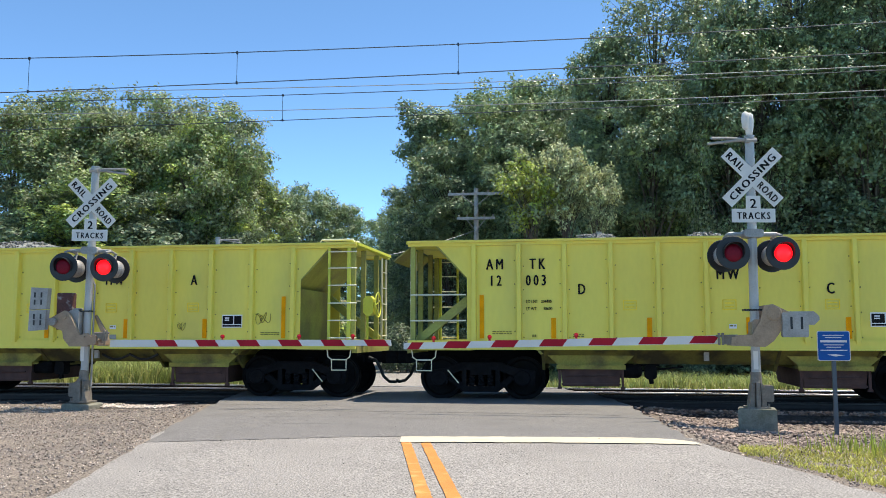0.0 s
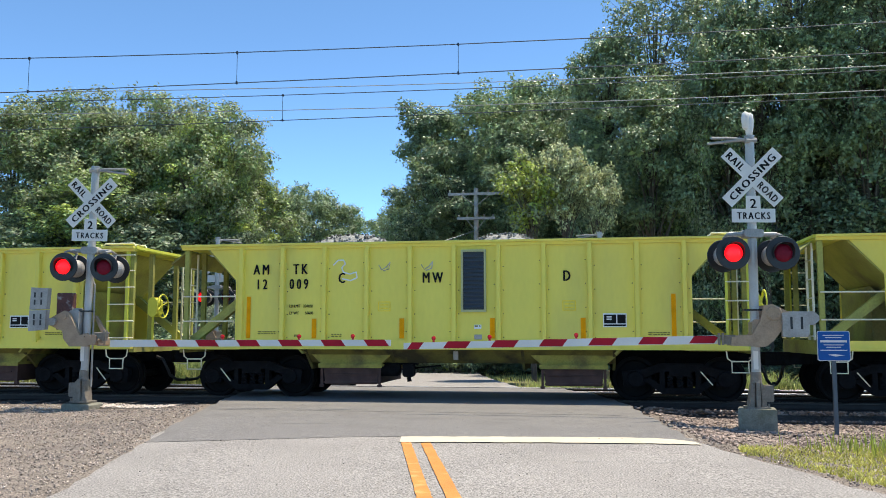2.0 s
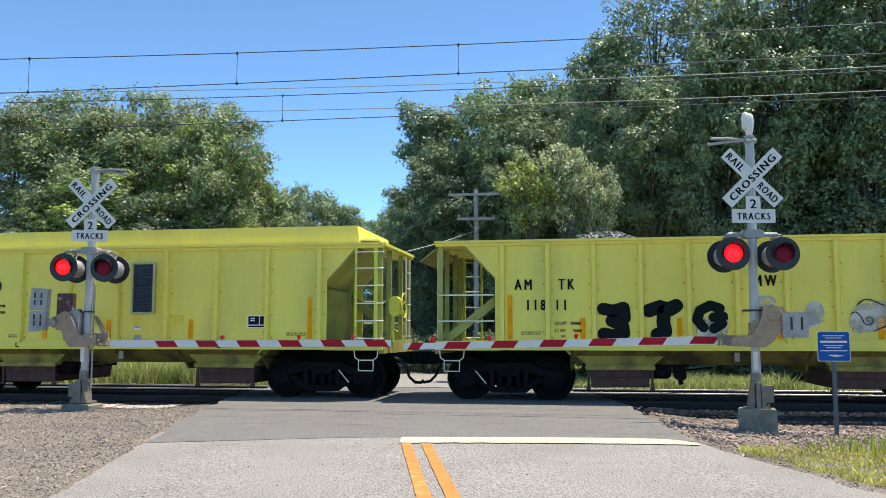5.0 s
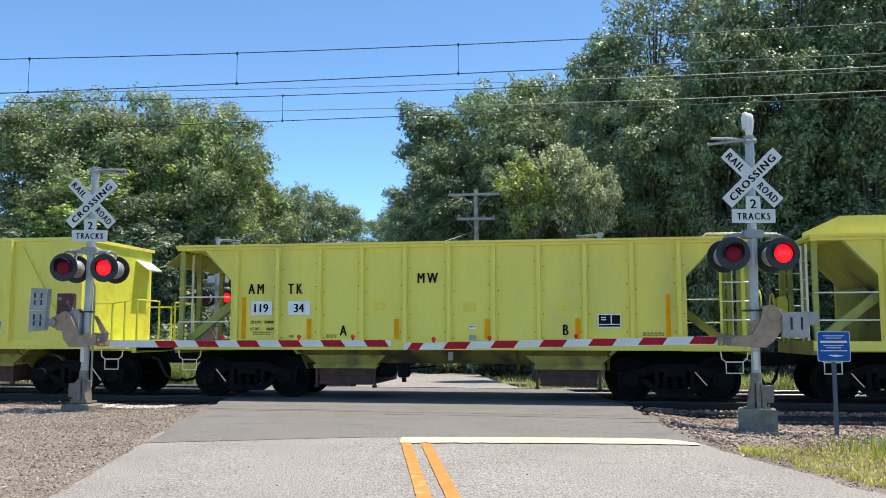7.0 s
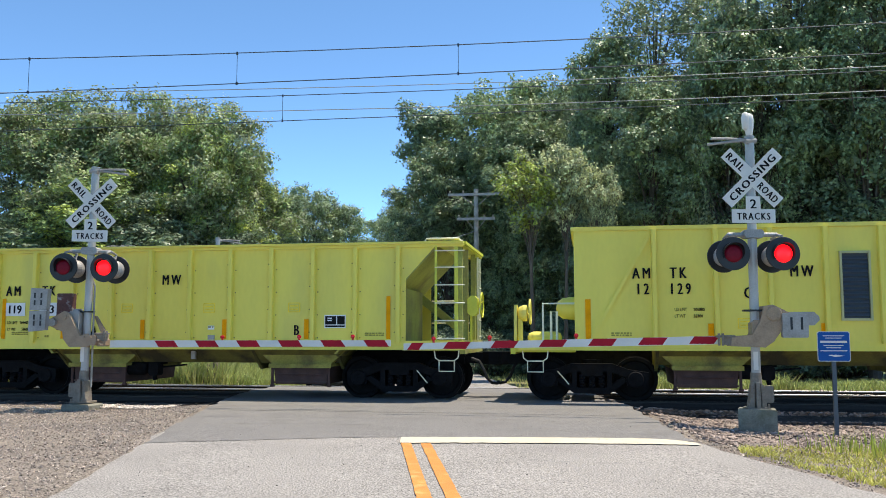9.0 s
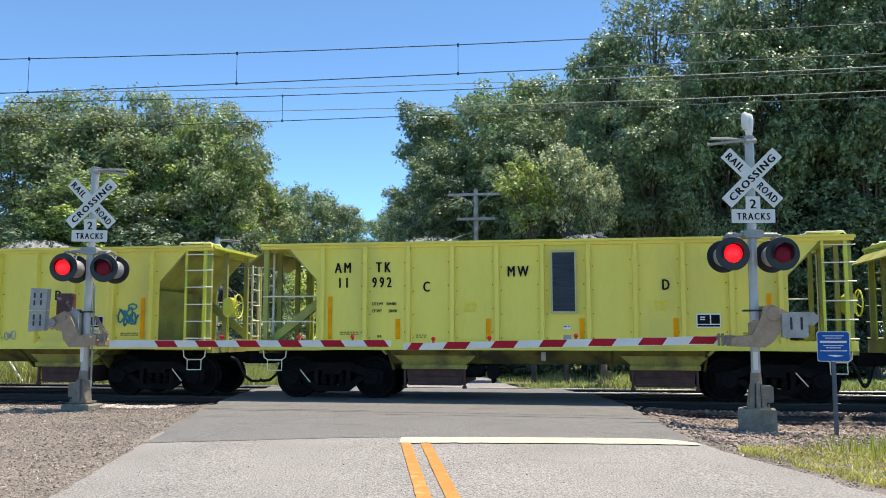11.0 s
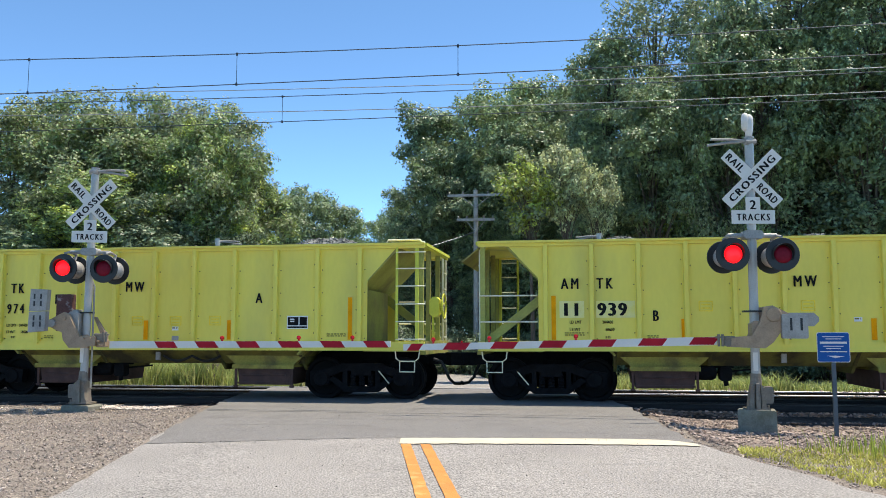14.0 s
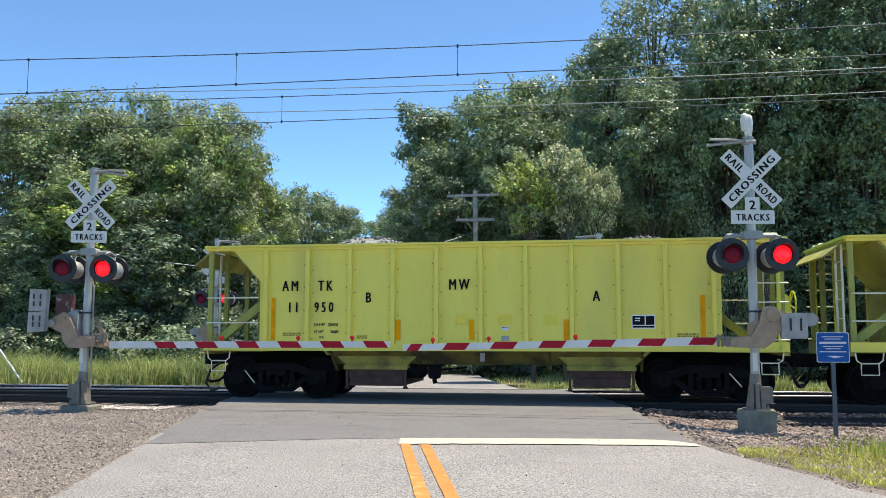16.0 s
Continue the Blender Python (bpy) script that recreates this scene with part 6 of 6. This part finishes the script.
# ---- trees, bushes and grass ----
def leaf_cards(centres, radii, total, size, seed, flat=0.8, loose=0.0):
    """Sprigs of four small leaves on the outer and upper shell of many lobes, so that each lobe is lit above and dark below."""
    rng = np.random.default_rng(seed)
    rad = np.asarray(radii, float)
    share = rad ** 2 * rng.uniform(0.7, 1.2, len(rad))
    lobe = np.repeat(np.arange(len(rad)), np.maximum(2, total / 4 * share / share.sum()).astype(int))
    n = len(lobe)
    d = rng.normal(size=(n, 3))
    d /= np.linalg.norm(d, axis=1)[:, None]
    d[(d[:, 2] < -0.15) & (rng.random(n) < 0.7), 2] *= -1
    phase = rng.uniform(0, math.tau, (len(rad), 3))[lobe]
    knobs = np.sin(d * 5.0 + phase).sum(1) * 0.10  # uneven surface of the lobe
    r = rad[lobe] * (0.62 + 0.42 * rng.random(n) ** 0.5 + knobs + loose * 0.25 * rng.random(n))
    p = np.asarray(centres, float)[lobe] + d * r[:, None] * np.array([1, 1, flat])
    up = d * 0.8 + np.array([0, 0, 0.34]) + rng.normal(size=(n, 3)) * 0.2
    v = []
    for k in range(4):
        nrm = up + rng.normal(size=(n, 3)) * 0.3
        nrm /= np.linalg.norm(nrm, axis=1)[:, None]
        a = np.cross(nrm, rng.normal(size=(n, 3)))
        a /= np.linalg.norm(a, axis=1)[:, None] + 1e-9
        b = np.cross(nrm, a)
        s = (size * (0.7 + 0.6 * rng.random(n)))[:, None]
        c = p + rng.normal(size=(n, 3)) * size * (0.95 + loose * 0.6)
        v.append(np.stack([c - a * s, c + a * s * 0.55 + b * s * 0.80, c + a * s * 0.75 - b * s * 0.62], 1))
    v, lobes_of = np.stack(v, 1).reshape(-1, 3), np.repeat(lobe, 4)
    heart = np.repeat(np.flatnonzero(rad > np.median(rad)), 28)  # big cards added inside the lobes to block light and deepen their shade
    m = len(heart)
    o = rng.normal(size=(m, 3))
    o /= np.linalg.norm(o, axis=1)[:, None]
    c = np.asarray(centres, float)[heart] + o * (rad[heart] * 0.5 * rng.random(m) ** 0.4)[:, None] * np.array([1, 1, flat])
    w = rng.normal(size=(m, 3, 3)) * (rad[heart] * 0.15)[:, None, None] * (1 - 0.5 * loose)
    return np.concatenate([v, (c[:, None] + w).reshape(-1, 3)]), np.concatenate([lobes_of, heart])


def leaf_mesh(name, cards, mats, seed):
    """One mesh of leaves; whole lobes take the second leaf colour, and some single leaves."""
    v, lobe = cards
    n = len(v) // 3
    me = bpy.data.meshes.new(name)
    me.vertices.add(len(v))
    me.vertices.foreach_set("co", v.astype(np.float32).ravel())
    me.loops.add(n * 3)
    me.loops.foreach_set("vertex_index", np.arange(n * 3, dtype=np.int32))
    me.polygons.add(n)
    me.polygons.foreach_set("loop_start", np.arange(0, n * 3, 3, dtype=np.int32))
    for m in mats:
        me.materials.append(m)
    rng = np.random.default_rng(seed + 77)
    which = (rng.random(lobe.max() + 1) < 0.28)[lobe] ^ (rng.random(n) < 0.14)
    me.polygons.foreach_set("material_index", which.astype(np.int32) * (len(mats) > 1))
    me.update()
    me.validate()
    return me


def make_tree(seed, height, spread, bare, mats, leaves, size, trunk_r=0.28, label="", open_crown=0.0, lean_by=None, lobes=26, lobe_r=(0.75, 1.25)):
    """A broad-leaved tree: tapered trunk, limbs, and a crown of leafy lobes on an uneven shell."""
    rng = random.Random(seed)
    tree = thing("tree", pose(0, -200, 0), label, "tree", "trees beyond the tracks")
    tree["size"] = (height, spread)
    fm = Form()
    lean = lean_by or (rng.uniform(-0.6, 0.6), rng.uniform(-0.4, 0.4))
    trunk = [(lean[0] * t * t, lean[1] * t * t, height * 0.86 * t - 0.5 * (1 - t)) for t in (0, 0.2, 0.4, 0.6, 0.8, 1.0)]
    fm.tube(trunk, trunk_r, 9, trunk_r * 0.15)
    centres, radii = [], []
    half = height * (1 - bare) / 2
    for i in range(lobes):
        u = -0.95 + 1.90 * (i + 0.5) / lobes
        a = i * 2.39996 + rng.uniform(-0.5, 0.5)
        ring = math.sqrt(1 - u * u) ** 0.8
        rr = rng.uniform(*lobe_r)
        d = max(0.0, spread * ring * rng.uniform(0.55, 1.04) - rr * 0.7)
        t = bare + (1 - bare) * (u + 1) / 2
        bt = max(0.15, t - rng.uniform(0.12, 0.28))
        bx, by, bz = lean[0] * bt ** 2, lean[1] * bt ** 2, height * 0.86 * bt
        e = (lean[0] * t * t + d * math.cos(a), lean[1] * t * t + d * math.sin(a), height * bare + half * (1 + u * 0.95) + rng.uniform(-0.5, 0.5) - rr * 0.4)
        mid = (bx + (e[0] - bx) * 0.5, by + (e[1] - by) * 0.5, bz + (e[2] - bz) * 0.62)
        fm.tube([(bx, by, bz), mid, e], trunk_r * 0.36 * (1 - 0.6 * t), 4, 0.015)
        centres.append(e)
        radii.append(rr)
        for k in range(4):
            b2 = a + rng.uniform(-1.9, 1.9)
            q = (e[0] + rr * 0.9 * math.cos(b2), e[1] + rr * 0.9 * math.sin(b2), e[2] + rng.uniform(-0.35, 0.9) * rr)
            centres.append(q)
            radii.append(rr * rng.uniform(0.34, 0.62))
            if k < 2:
                fm.tube([e, q], 0.02, 3, 0.008)
    part("trunk", fm, BARK, tree)
    put("crown", leaf_mesh("crown", leaf_cards(centres, radii, leaves, size, seed, loose=open_crown), mats, seed), tree, None, "")
    return tree


def make_bush(seed, w, h, mats, leaves, size, label):
    rng = random.Random(seed)
    bush = thing("bush", pose(0, -200, 0), label, "bush", "undergrowth beyond the tracks")
    fm = Form()
    centres, radii = [], []
    for i in range(12):
        a = rng.uniform(0, math.tau)
        d = w * 0.5 * math.sqrt(rng.random())
        z = h * rng.uniform(0.2, 0.85) * (1 - 0.4 * d / w)
        fm.tube([(d * 0.3 * math.cos(a), d * 0.3 * math.sin(a), -0.2), (d * math.cos(a), d * math.sin(a), z)], 0.03, 4, 0.01)
        centres.append((d * math.cos(a), d * math.sin(a), z))
        radii.append(w * rng.uniform(0.14, 0.26))
    part("stem", fm, BARK, bush)
    put("foliage", leaf_mesh("foliage", leaf_cards(centres, radii, leaves, size, seed, loose=0.4), mats, seed), bush)
    return bush


# tree kinds of each leaf family, from slender to broad
SLENDER_OAK = make_tree(13, 19, 3.0, 0.10, [LEAF[1], LEAF[0]], 31000, 0.096, 0.32, "tall slender dark green oak with dense foliage", 0.1, None, 64, (0.65, 1.15))
BROAD_OAK = make_tree(14, 18, 5.0, 0.12, [LEAF[0], LEAF[1]], 38000, 0.112, 0.34, "broad rounded green oak with layered foliage", 0.1, None, 70, (0.9, 1.6))
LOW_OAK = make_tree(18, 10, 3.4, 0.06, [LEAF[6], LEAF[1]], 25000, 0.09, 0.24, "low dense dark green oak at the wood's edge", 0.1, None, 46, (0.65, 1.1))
TALL_TREE = make_tree(15, 23, 3.8, 0.14, [LEAF[1], LEAF[3]], 17000, 0.10, 0.36, "very tall dark tree with sunlit flecks", 0.5, None, 66, (0.7, 1.3))
GREEN_TREE = make_tree(11, 14, 3.2, 0.12, [LEAF[5], LEAF[2]], 30000, 0.088, 0.24, "leafy bright green tree in full summer leaf", 0.2, None, 50, (0.6, 1.1))
DUSTY_TREE = make_tree(12, 14, 3.9, 0.10, [LEAF[3], LEAF[5]], 31000, 0.086, 0.20, "dusty green tree with a loose airy crown", 0.9, None, 54, (0.6, 1.15))
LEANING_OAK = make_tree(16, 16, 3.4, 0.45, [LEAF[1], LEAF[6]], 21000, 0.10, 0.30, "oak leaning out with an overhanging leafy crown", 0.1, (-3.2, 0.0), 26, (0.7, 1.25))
PALE_TREE = make_tree(17, 9.6, 1.5, 0.74, [LEAF[4], LEAF[3]], 6500, 0.085, 0.14, "slim pale glossy-leaved tree at the edge of the wood", 0.5, None, 22, (0.3, 0.6))
YELLOW_TREE = make_tree(21, 9.2, 1.35, 0.73, [LEAF[2], LEAF[3]], 6000, 0.085, 0.14, "slim yellow-green tree at the edge of the wood", 0.3, None, 22, (0.3, 0.6))
HIGH_OAK = make_tree(19, 19, 4.6, 0.5, [LEAF[1], LEAF[0]], 30000, 0.105, 0.34, "high-crowned oak shading the understorey", 0.15, None, 48, (0.8, 1.45))
KINDS = [HIGH_OAK, SLENDER_OAK, BROAD_OAK, LOW_OAK, TALL_TREE, GREEN_TREE, DUSTY_TREE, LEANING_OAK, PALE_TREE, YELLOW_TREE]
# the third shrub carries the shade under the trees in its leaf colour
BUSHES = [make_bush(31, 3.6, 3.0, [LEAF[5], LEAF[2]], 5600, 0.08, "tangled green undergrowth shrub beneath trees"), make_bush(32, 3.0, 2.2, [LEAF[3], LEAF[2]], 6500, 0.075, "pale dusty green leafy low shrub"), make_bush(33, 3.4, 2.6, [LEAF[6], LEAF[1]], 7600, 0.066, "dark green shrub coloured as shaded, at the edge of the wood")]
for k in KINDS + BUSHES:
    k["spare"] = 1


def tree_at(family, x, y, height, spread, turn):
    """The tree of the family whose build suits the height and spread best, set on the ground."""
    src = min(family, key=lambda k: abs(math.log(height / k["size"][0] * k["size"][1] / spread)))
    return plant(src, x, y, height / src["size"][0], spread / src["size"][1], turn)


def plant(src, x, y, h=1.0, w=1.0, turn=0.0):
    """Sets a copy of a tree or bush on the ground, scaled and turned."""
    place = pose(x, y, ground_z(x, y) - 0.1, 0, 0, turn)
    if src.get("spare"):
        del src["spare"]
        c = src
        c.matrix_basis = place
    else:
        c = copy_thing(src, place)
    c.scale = (w, w, h)
    return c


OAKS, TALL, GREEN, DUSTY, PALE = (SLENDER_OAK, BROAD_OAK, LOW_OAK, TALL_TREE), (TALL_TREE,), (GREEN_TREE,), (DUSTY_TREE,), (PALE_TREE,)
# left wood
for x, y, k, h, w, turn in ((-30.4, 42, DUSTY, 14.5, 4.6, 288), (-30.5, 45, DUSTY, 15.3, 4.8, 48), (-26.8, 42, DUSTY, 14.4, 4.6, 11), (-25.3, 43, DUSTY, 14.7, 4.6, 140), (-22.5, 44, DUSTY, 14.6, 4.4, 200), (-24.6, 45, DUSTY, 15.0, 4.4, 208), (-23.2, 42, DUSTY, 13.2, 3.6, 131), (-21.1, 43, DUSTY, 14.3, 4.0, 30), (-19.1, 42, DUSTY, 14.3, 3.8, 360), (-19.9, 45, DUSTY, 13.8, 3.8, 105), (-18.9, 46, GREEN, 11.8, 3.2, 133), (-19.4, 41, GREEN, 13.0, 2.6, 164), (-18.2, 41.5, GREEN, 12.4, 1.9, 40), (-16.4, 42, OAKS, 6.0, 2.2, 297), (-23.7, 39, GREEN, 10.1, 3.8, 262), (-26.7, 39, OAKS, 9.0, 4.1, 252), (-20.5, 39, OAKS, 8.6, 4.1, 345), (-17.2, 40, OAKS, 7.0, 2.5, 228)):
    tree_at(k, x, y, h, w, turn)
# far end of the road
for x, y, k, h, w, turn in ((-31.1, 86, OAKS, 17.6, 4.9, 112), (-29.2, 90, OAKS, 17.6, 5.2, 193), (-26.6, 92, OAKS, 16.2, 4.3, 226), ):
    tree_at(k, x, y, h, w, turn)
# middle right
for x, y, k, h, w, turn in ((-17.1, 78, OAKS, 13.8, 3.3, 59), (-20.0, 84, OAKS, 11.0, 2.6, 296), (-13.4, 68, OAKS, 14.3, 3.1, 314), (-5.3, 57, OAKS, 19.1, 5.5, 78), (-3.0, 56, OAKS, 18.9, 5.2, 142), (-1.6, 55, OAKS, 18.4, 4.1, 60), (-3.7, 52, OAKS, 16.2, 4.1, 265), (-10.4, 57, OAKS, 10.0, 3.1, 58), (-8.2, 53, OAKS, 9.2, 2.9, 8), (-2.9, 50, OAKS, 10.4, 2.6, 337), (-0.84, 38.2, PALE, 10.3, 1.3, 270), (-2.2, 38.0, (YELLOW_TREE,), 9.7, 1.3, 80), (0.65, 38.4, PALE, 9.5, 0.9, 150), (-5.4, 52, OAKS, 9.0, 2.6, 278), (0.0, 52, OAKS, 14.8, 3.5, 348)):
    tree_at(k, x, y, h, w, turn)
plant(LEANING_OAK, -6.9, 58, 1.15, 1.12, 0)
# tall wood at the right
for x, y, k, h, w, turn in ((3.4, 46, TALL, 21.6, 3.4, 35), (1.2, 45, OAKS, 18.6, 2.6, 206), (0.5, 48, OAKS, 16.4, 2.7, 43), (4.7, 45, GREEN, 14.6, 2.5, 85), (6.7, 42, DUSTY, 18.6, 2.7, 272), (6.9, 45, TALL, 20.5, 3.2, 182), (10.6, 44, TALL, 24.0, 4.3, 242), (13.2, 46, OAKS, 23.4, 4.6, 133), (14.5, 43, OAKS, 24.0, 4.9, 29), 
                       (5.8, 45, OAKS, 14.0, 3.2, 304), (13.2, 45, OAKS, 16.2, 4.1, 70),
                       (1.9, 46, OAKS, 9.9, 3.5, 325), (5.2, 46, OAKS, 11.6, 3.6, 181), (7.2, 44.5, OAKS, 11.2, 3.8, 90), (10.0, 46, OAKS, 12.0, 3.9, 128), (11.6, 44.5, OAKS, 11.2, 4.1, 324)):
    tree_at(k, x, y, h, w, turn)
for x, y, h, w, turn in ((-8.2, 53.0, 14.4, 3.6, 30), (-3.0, 51.0, 14.4, 3.8, 150), (3.3, 42.5, 14.8, 3.2, 80), (8.3, 42.0, 17.8, 3.5, 200), (12.8, 42.0, 19.0, 3.9, 310)):
    tree_at((HIGH_OAK,), x, y, h, w, turn)
# undergrowth
rb = random.Random(4)
for i in range(17):  # left wood
    x = -31.7 + 1.106 * i
    kind = BUSHES[2 * (rb.random() < 0.8)]
    plant(kind, x + rb.uniform(-0.4, 0.4), rb.uniform(35.5, 39.5), rb.uniform(0.9, 1.5), rb.uniform(0.9, 1.4), rb.uniform(0, 360))
for x0, step, n, y0 in ((-9.7, 1.175, 7, 46.0), (0.4, 1.000, 14, 42.5)):  # right wood
    for i in range(n):
        plant(BUSHES[2 - (rb.random() < 0.2)], x0 + step * i + rb.uniform(-0.4, 0.4), y0 + rb.uniform(0, 3), rb.uniform(0.8, 1.5), rb.uniform(0.9, 1.3), rb.uniform(0, 360))
for i in range(4):  # both sides of the road's far bend
    plant(BUSHES[0], -19.4 + 0.73 * i, rb.uniform(48, 56), rb.uniform(1.6, 2.3), rb.uniform(1.3, 1.8), rb.uniform(0, 360))
for i in range(1, 7):
    plant(BUSHES[2 * (i > 2)], -26.4 + 1.11 * i, rb.uniform(72, 88), rb.uniform(1.6, 2.3), rb.uniform(1.3, 1.8), rb.uniform(0, 360))
tree_at(DUSTY, -26.4, 37.0, 6.6, 2.3, 25)
tree_at(DUSTY, -28.6, 37.5, 6.0, 2.2, 70)
for x, y, h, w in ((-19.0, 34.6, 0.8, 0.7), (-15.6, 34.2, 0.9, 0.8)):
    plant(BUSHES[1], x, y, h, w, 40 * x)


def grass(name, spots_, heights, material, label, seed, width=0.012, lean=0.35):
    """Grass blades, each a bent strip of two quads' worth of triangles."""
    rng = np.random.default_rng(seed)
    p = np.asarray(spots_, float)
    h = np.asarray(heights, float)
    n = len(p)
    a = rng.random(n) * math.tau
    side = np.stack([np.cos(a), np.sin(a), np.zeros(n)], 1) * (width * (0.7 + 0.6 * rng.random(n)))[:, None]
    b = rng.random(n) * math.tau
    bend = np.stack([np.cos(b), np.sin(b), np.zeros(n)], 1) * (h * lean * rng.random(n))[:, None]
    up = np.stack([np.zeros(n), np.zeros(n), h], 1)
    v = np.stack([p - side, p + side, p + up * 0.55 + bend * 0.35 + side * 0.7, p + up * 0.55 + bend * 0.35 - side * 0.7, p + up * (1 - 0.2 * rng.random(n))[:, None] + bend], 1).reshape(-1, 3)
    i = (np.arange(n) * 5)[:, None]
    quads = (i + np.array([0, 1, 2, 3])).tolist()
    tris = (i + np.array([3, 2, 4])).tolist()
    me = bpy.data.meshes.new(name)
    me.from_pydata(v.tolist(), [], quads + tris)
    me.materials.append(material)
    return tagged(new(name, me), label, "grass", kind="stuff")


def grass_spots(n, x0, x1, y0, y1, seed, keep=lambda x, y: True):
    rng = random.Random(seed)
    out = []
    while len(out) < n:
        x, y = rng.uniform(x0, x1), rng.uniform(y0, y1)
        if road_x(y) - half_left(y) - 0.4 < x < road_x(y) + half_right(y) + 0.3 or not keep(x, y):
            continue
        out.append((x, y, ground_z(x, y) - 0.06))
    return out


rg = random.Random(21)
clumpy = lambda x, y: noise.noise((x * 0.5, y * 0.5, 4.0)) > -0.25
for nm, n, x0, x1, y0, y1, mat_, h0, h1, sd, lab in (
        ("tall_grass", 26000, -34, -9, 26.6, 33.5, GRASS_G, 0.25, 0.75, 1, "tall green grass along the far side of the tracks"),
        ("tall_grass", 9000, -34, -9, 26.4, 33.5, GRASS_Y, 0.2, 0.6, 2, "tall yellowing grass along the far side of the tracks"),
        ("tall_grass", 15000, -2, 18, 26.6, 34, GRASS_G, 0.2, 0.6, 3, "green grass beyond the tracks"),
        ("tall_grass", 6000, -3, 18, 26.4, 34, GRASS_Y, 0.15, 0.5, 4, "yellow-green grass beyond the tracks"),
        ("verge_grass", 9000, -20, 4, 34, 60, GRASS_Y, 0.2, 0.6, 8, "yellow-green grass verge by the far road")):
    sp = grass_spots(n, x0, x1, y0, y1, sd, clumpy)
    grass(nm, sp, [(1.75 if s[0] < -11.5 else 1.15 if 0.5 < s[0] < 6 else 0.6 if s[0] > -8 else 1.0) * rg.uniform(h0, h1) * (0.55 + 0.45 * (1 + noise.noise((s[0] * 0.4, s[1] * 0.4, 2.0)))) for s in sp], mat_, lab, sd, 0.016, 0.95)
edge = lambda x, y: x - road_x(y) - half_right(y)
patchy = lambda x, y: noise.noise((x * 0.7, y * 0.7, 8.0)) + 0.5 * noise.noise((x * 2.6, y * 2.6, 3.0))
near = grass_spots(30000, 1.9, 9.5, 6.5, 12.9, 5, lambda x, y: edge(x, y) > 0.22 + 0.35 * max(0, 10.8 - y) + 0.15 * noise.noise((x * 2, y * 2, 1)) and edge(x, y) > (y - 11.3) * 0.9 and patchy(x, y) > -0.22 - 0.12 * edge(x, y))
grass("verge_grass", near, [rg.uniform(0.06, 0.11) + 0.08 * max(0, patchy(s[0], s[1])) * rg.random() for s in near], GRASS_N, "short yellow-green grass carpet on the near verge", 6, 0.010, 1.1)
tuft = [(3.9 + rg.gauss(0, 0.45), 12.5 + rg.gauss(0, 0.35)) for _ in range(330)] + [(5.2 + rg.gauss(0, 0.6), 11.9 + rg.gauss(0, 0.4)) for _ in range(330)]
tuft = [(x, y, ground_z(x, y) - 0.05) for x, y in tuft if edge(x, y) > 0.5]
grass("grass_tuft", tuft, [rg.uniform(0.10, 0.36) for s in tuft], GRASS_V, "taller fresh green grass tufts in the gravel", 7, 0.008, 0.4)
for k in KINDS + BUSHES:
    if k.get("spare"):
        del k["spare"]


# ---- what moves: the train, its wheels, the flashing lamps ----
PITCH = 13.29  # metres from wagon to wagon
# the train's run: seconds, metres
RUN = [(0, 0.0), (0.5, 5.51), (1.0, 10.68), (1.5, 15.90), (2.0, 21.48), (2.5, 26.88), (3.0, 32.34), (3.5, 37.68), (4.0, 43.25), (5.0, 53.75), (6.0, 64.15), (6.5, 69.27), (7.0, 74.53), (7.5, 79.75), (8.0, 84.86),
       (8.5, 89.92), (9.0, 95.35), (10.0, 105.80), (11.0, 116.35), (11.5, 121.63), (12.0, 126.70), (12.5, 132.05), (13.0, 137.28), (13.5, 142.51), (14.0, 147.68), (14.5, 152.98), (15.0, 157.96), (15.5, 162.94), (16.0, 168.25)]
# moments at which the lamps have changed over
FLIPS = (0.42, 1.14, 1.87, 2.62, 3.30, 3.97, 4.72, 5.44, 6.16, 6.88, 7.62, 8.34, 9.12, 9.78, 10.48, 11.20, 11.92, 12.64, 13.37, 14.12, 14.84, 15.62)


def motions():
    for k, car in enumerate(WAGONS):
        walk(car, [(t, pose(2.40 - PITCH * k + d, TRACK_Y[0], 0)) for t, d in RUN])
    for ws, dx in WHEELSETS:
        walk(ws, [(i / 30, pose(dx, 0, WHEEL_R, 0, math.degrees(lerp(i / 30, RUN) / WHEEL_R) % 360, 0)) for i in range(481)])
    for ref, on in FLASHERS:
        rows = [(0.0, pose(0, 0, 0, 0, 0, 0 if on else 180))]
        for t in FLIPS:
            a = 0 if on else 180
            rows += [(t - (3 - i) / 30, pose(0, 0, 0, 0, 0, a + 60 * i)) for i in range(4)]
            on = not on
        rows.append((16.0, pose(0, 0, 0, 0, 0, 0 if on else 180)))
        walk(ref, rows)


motions()
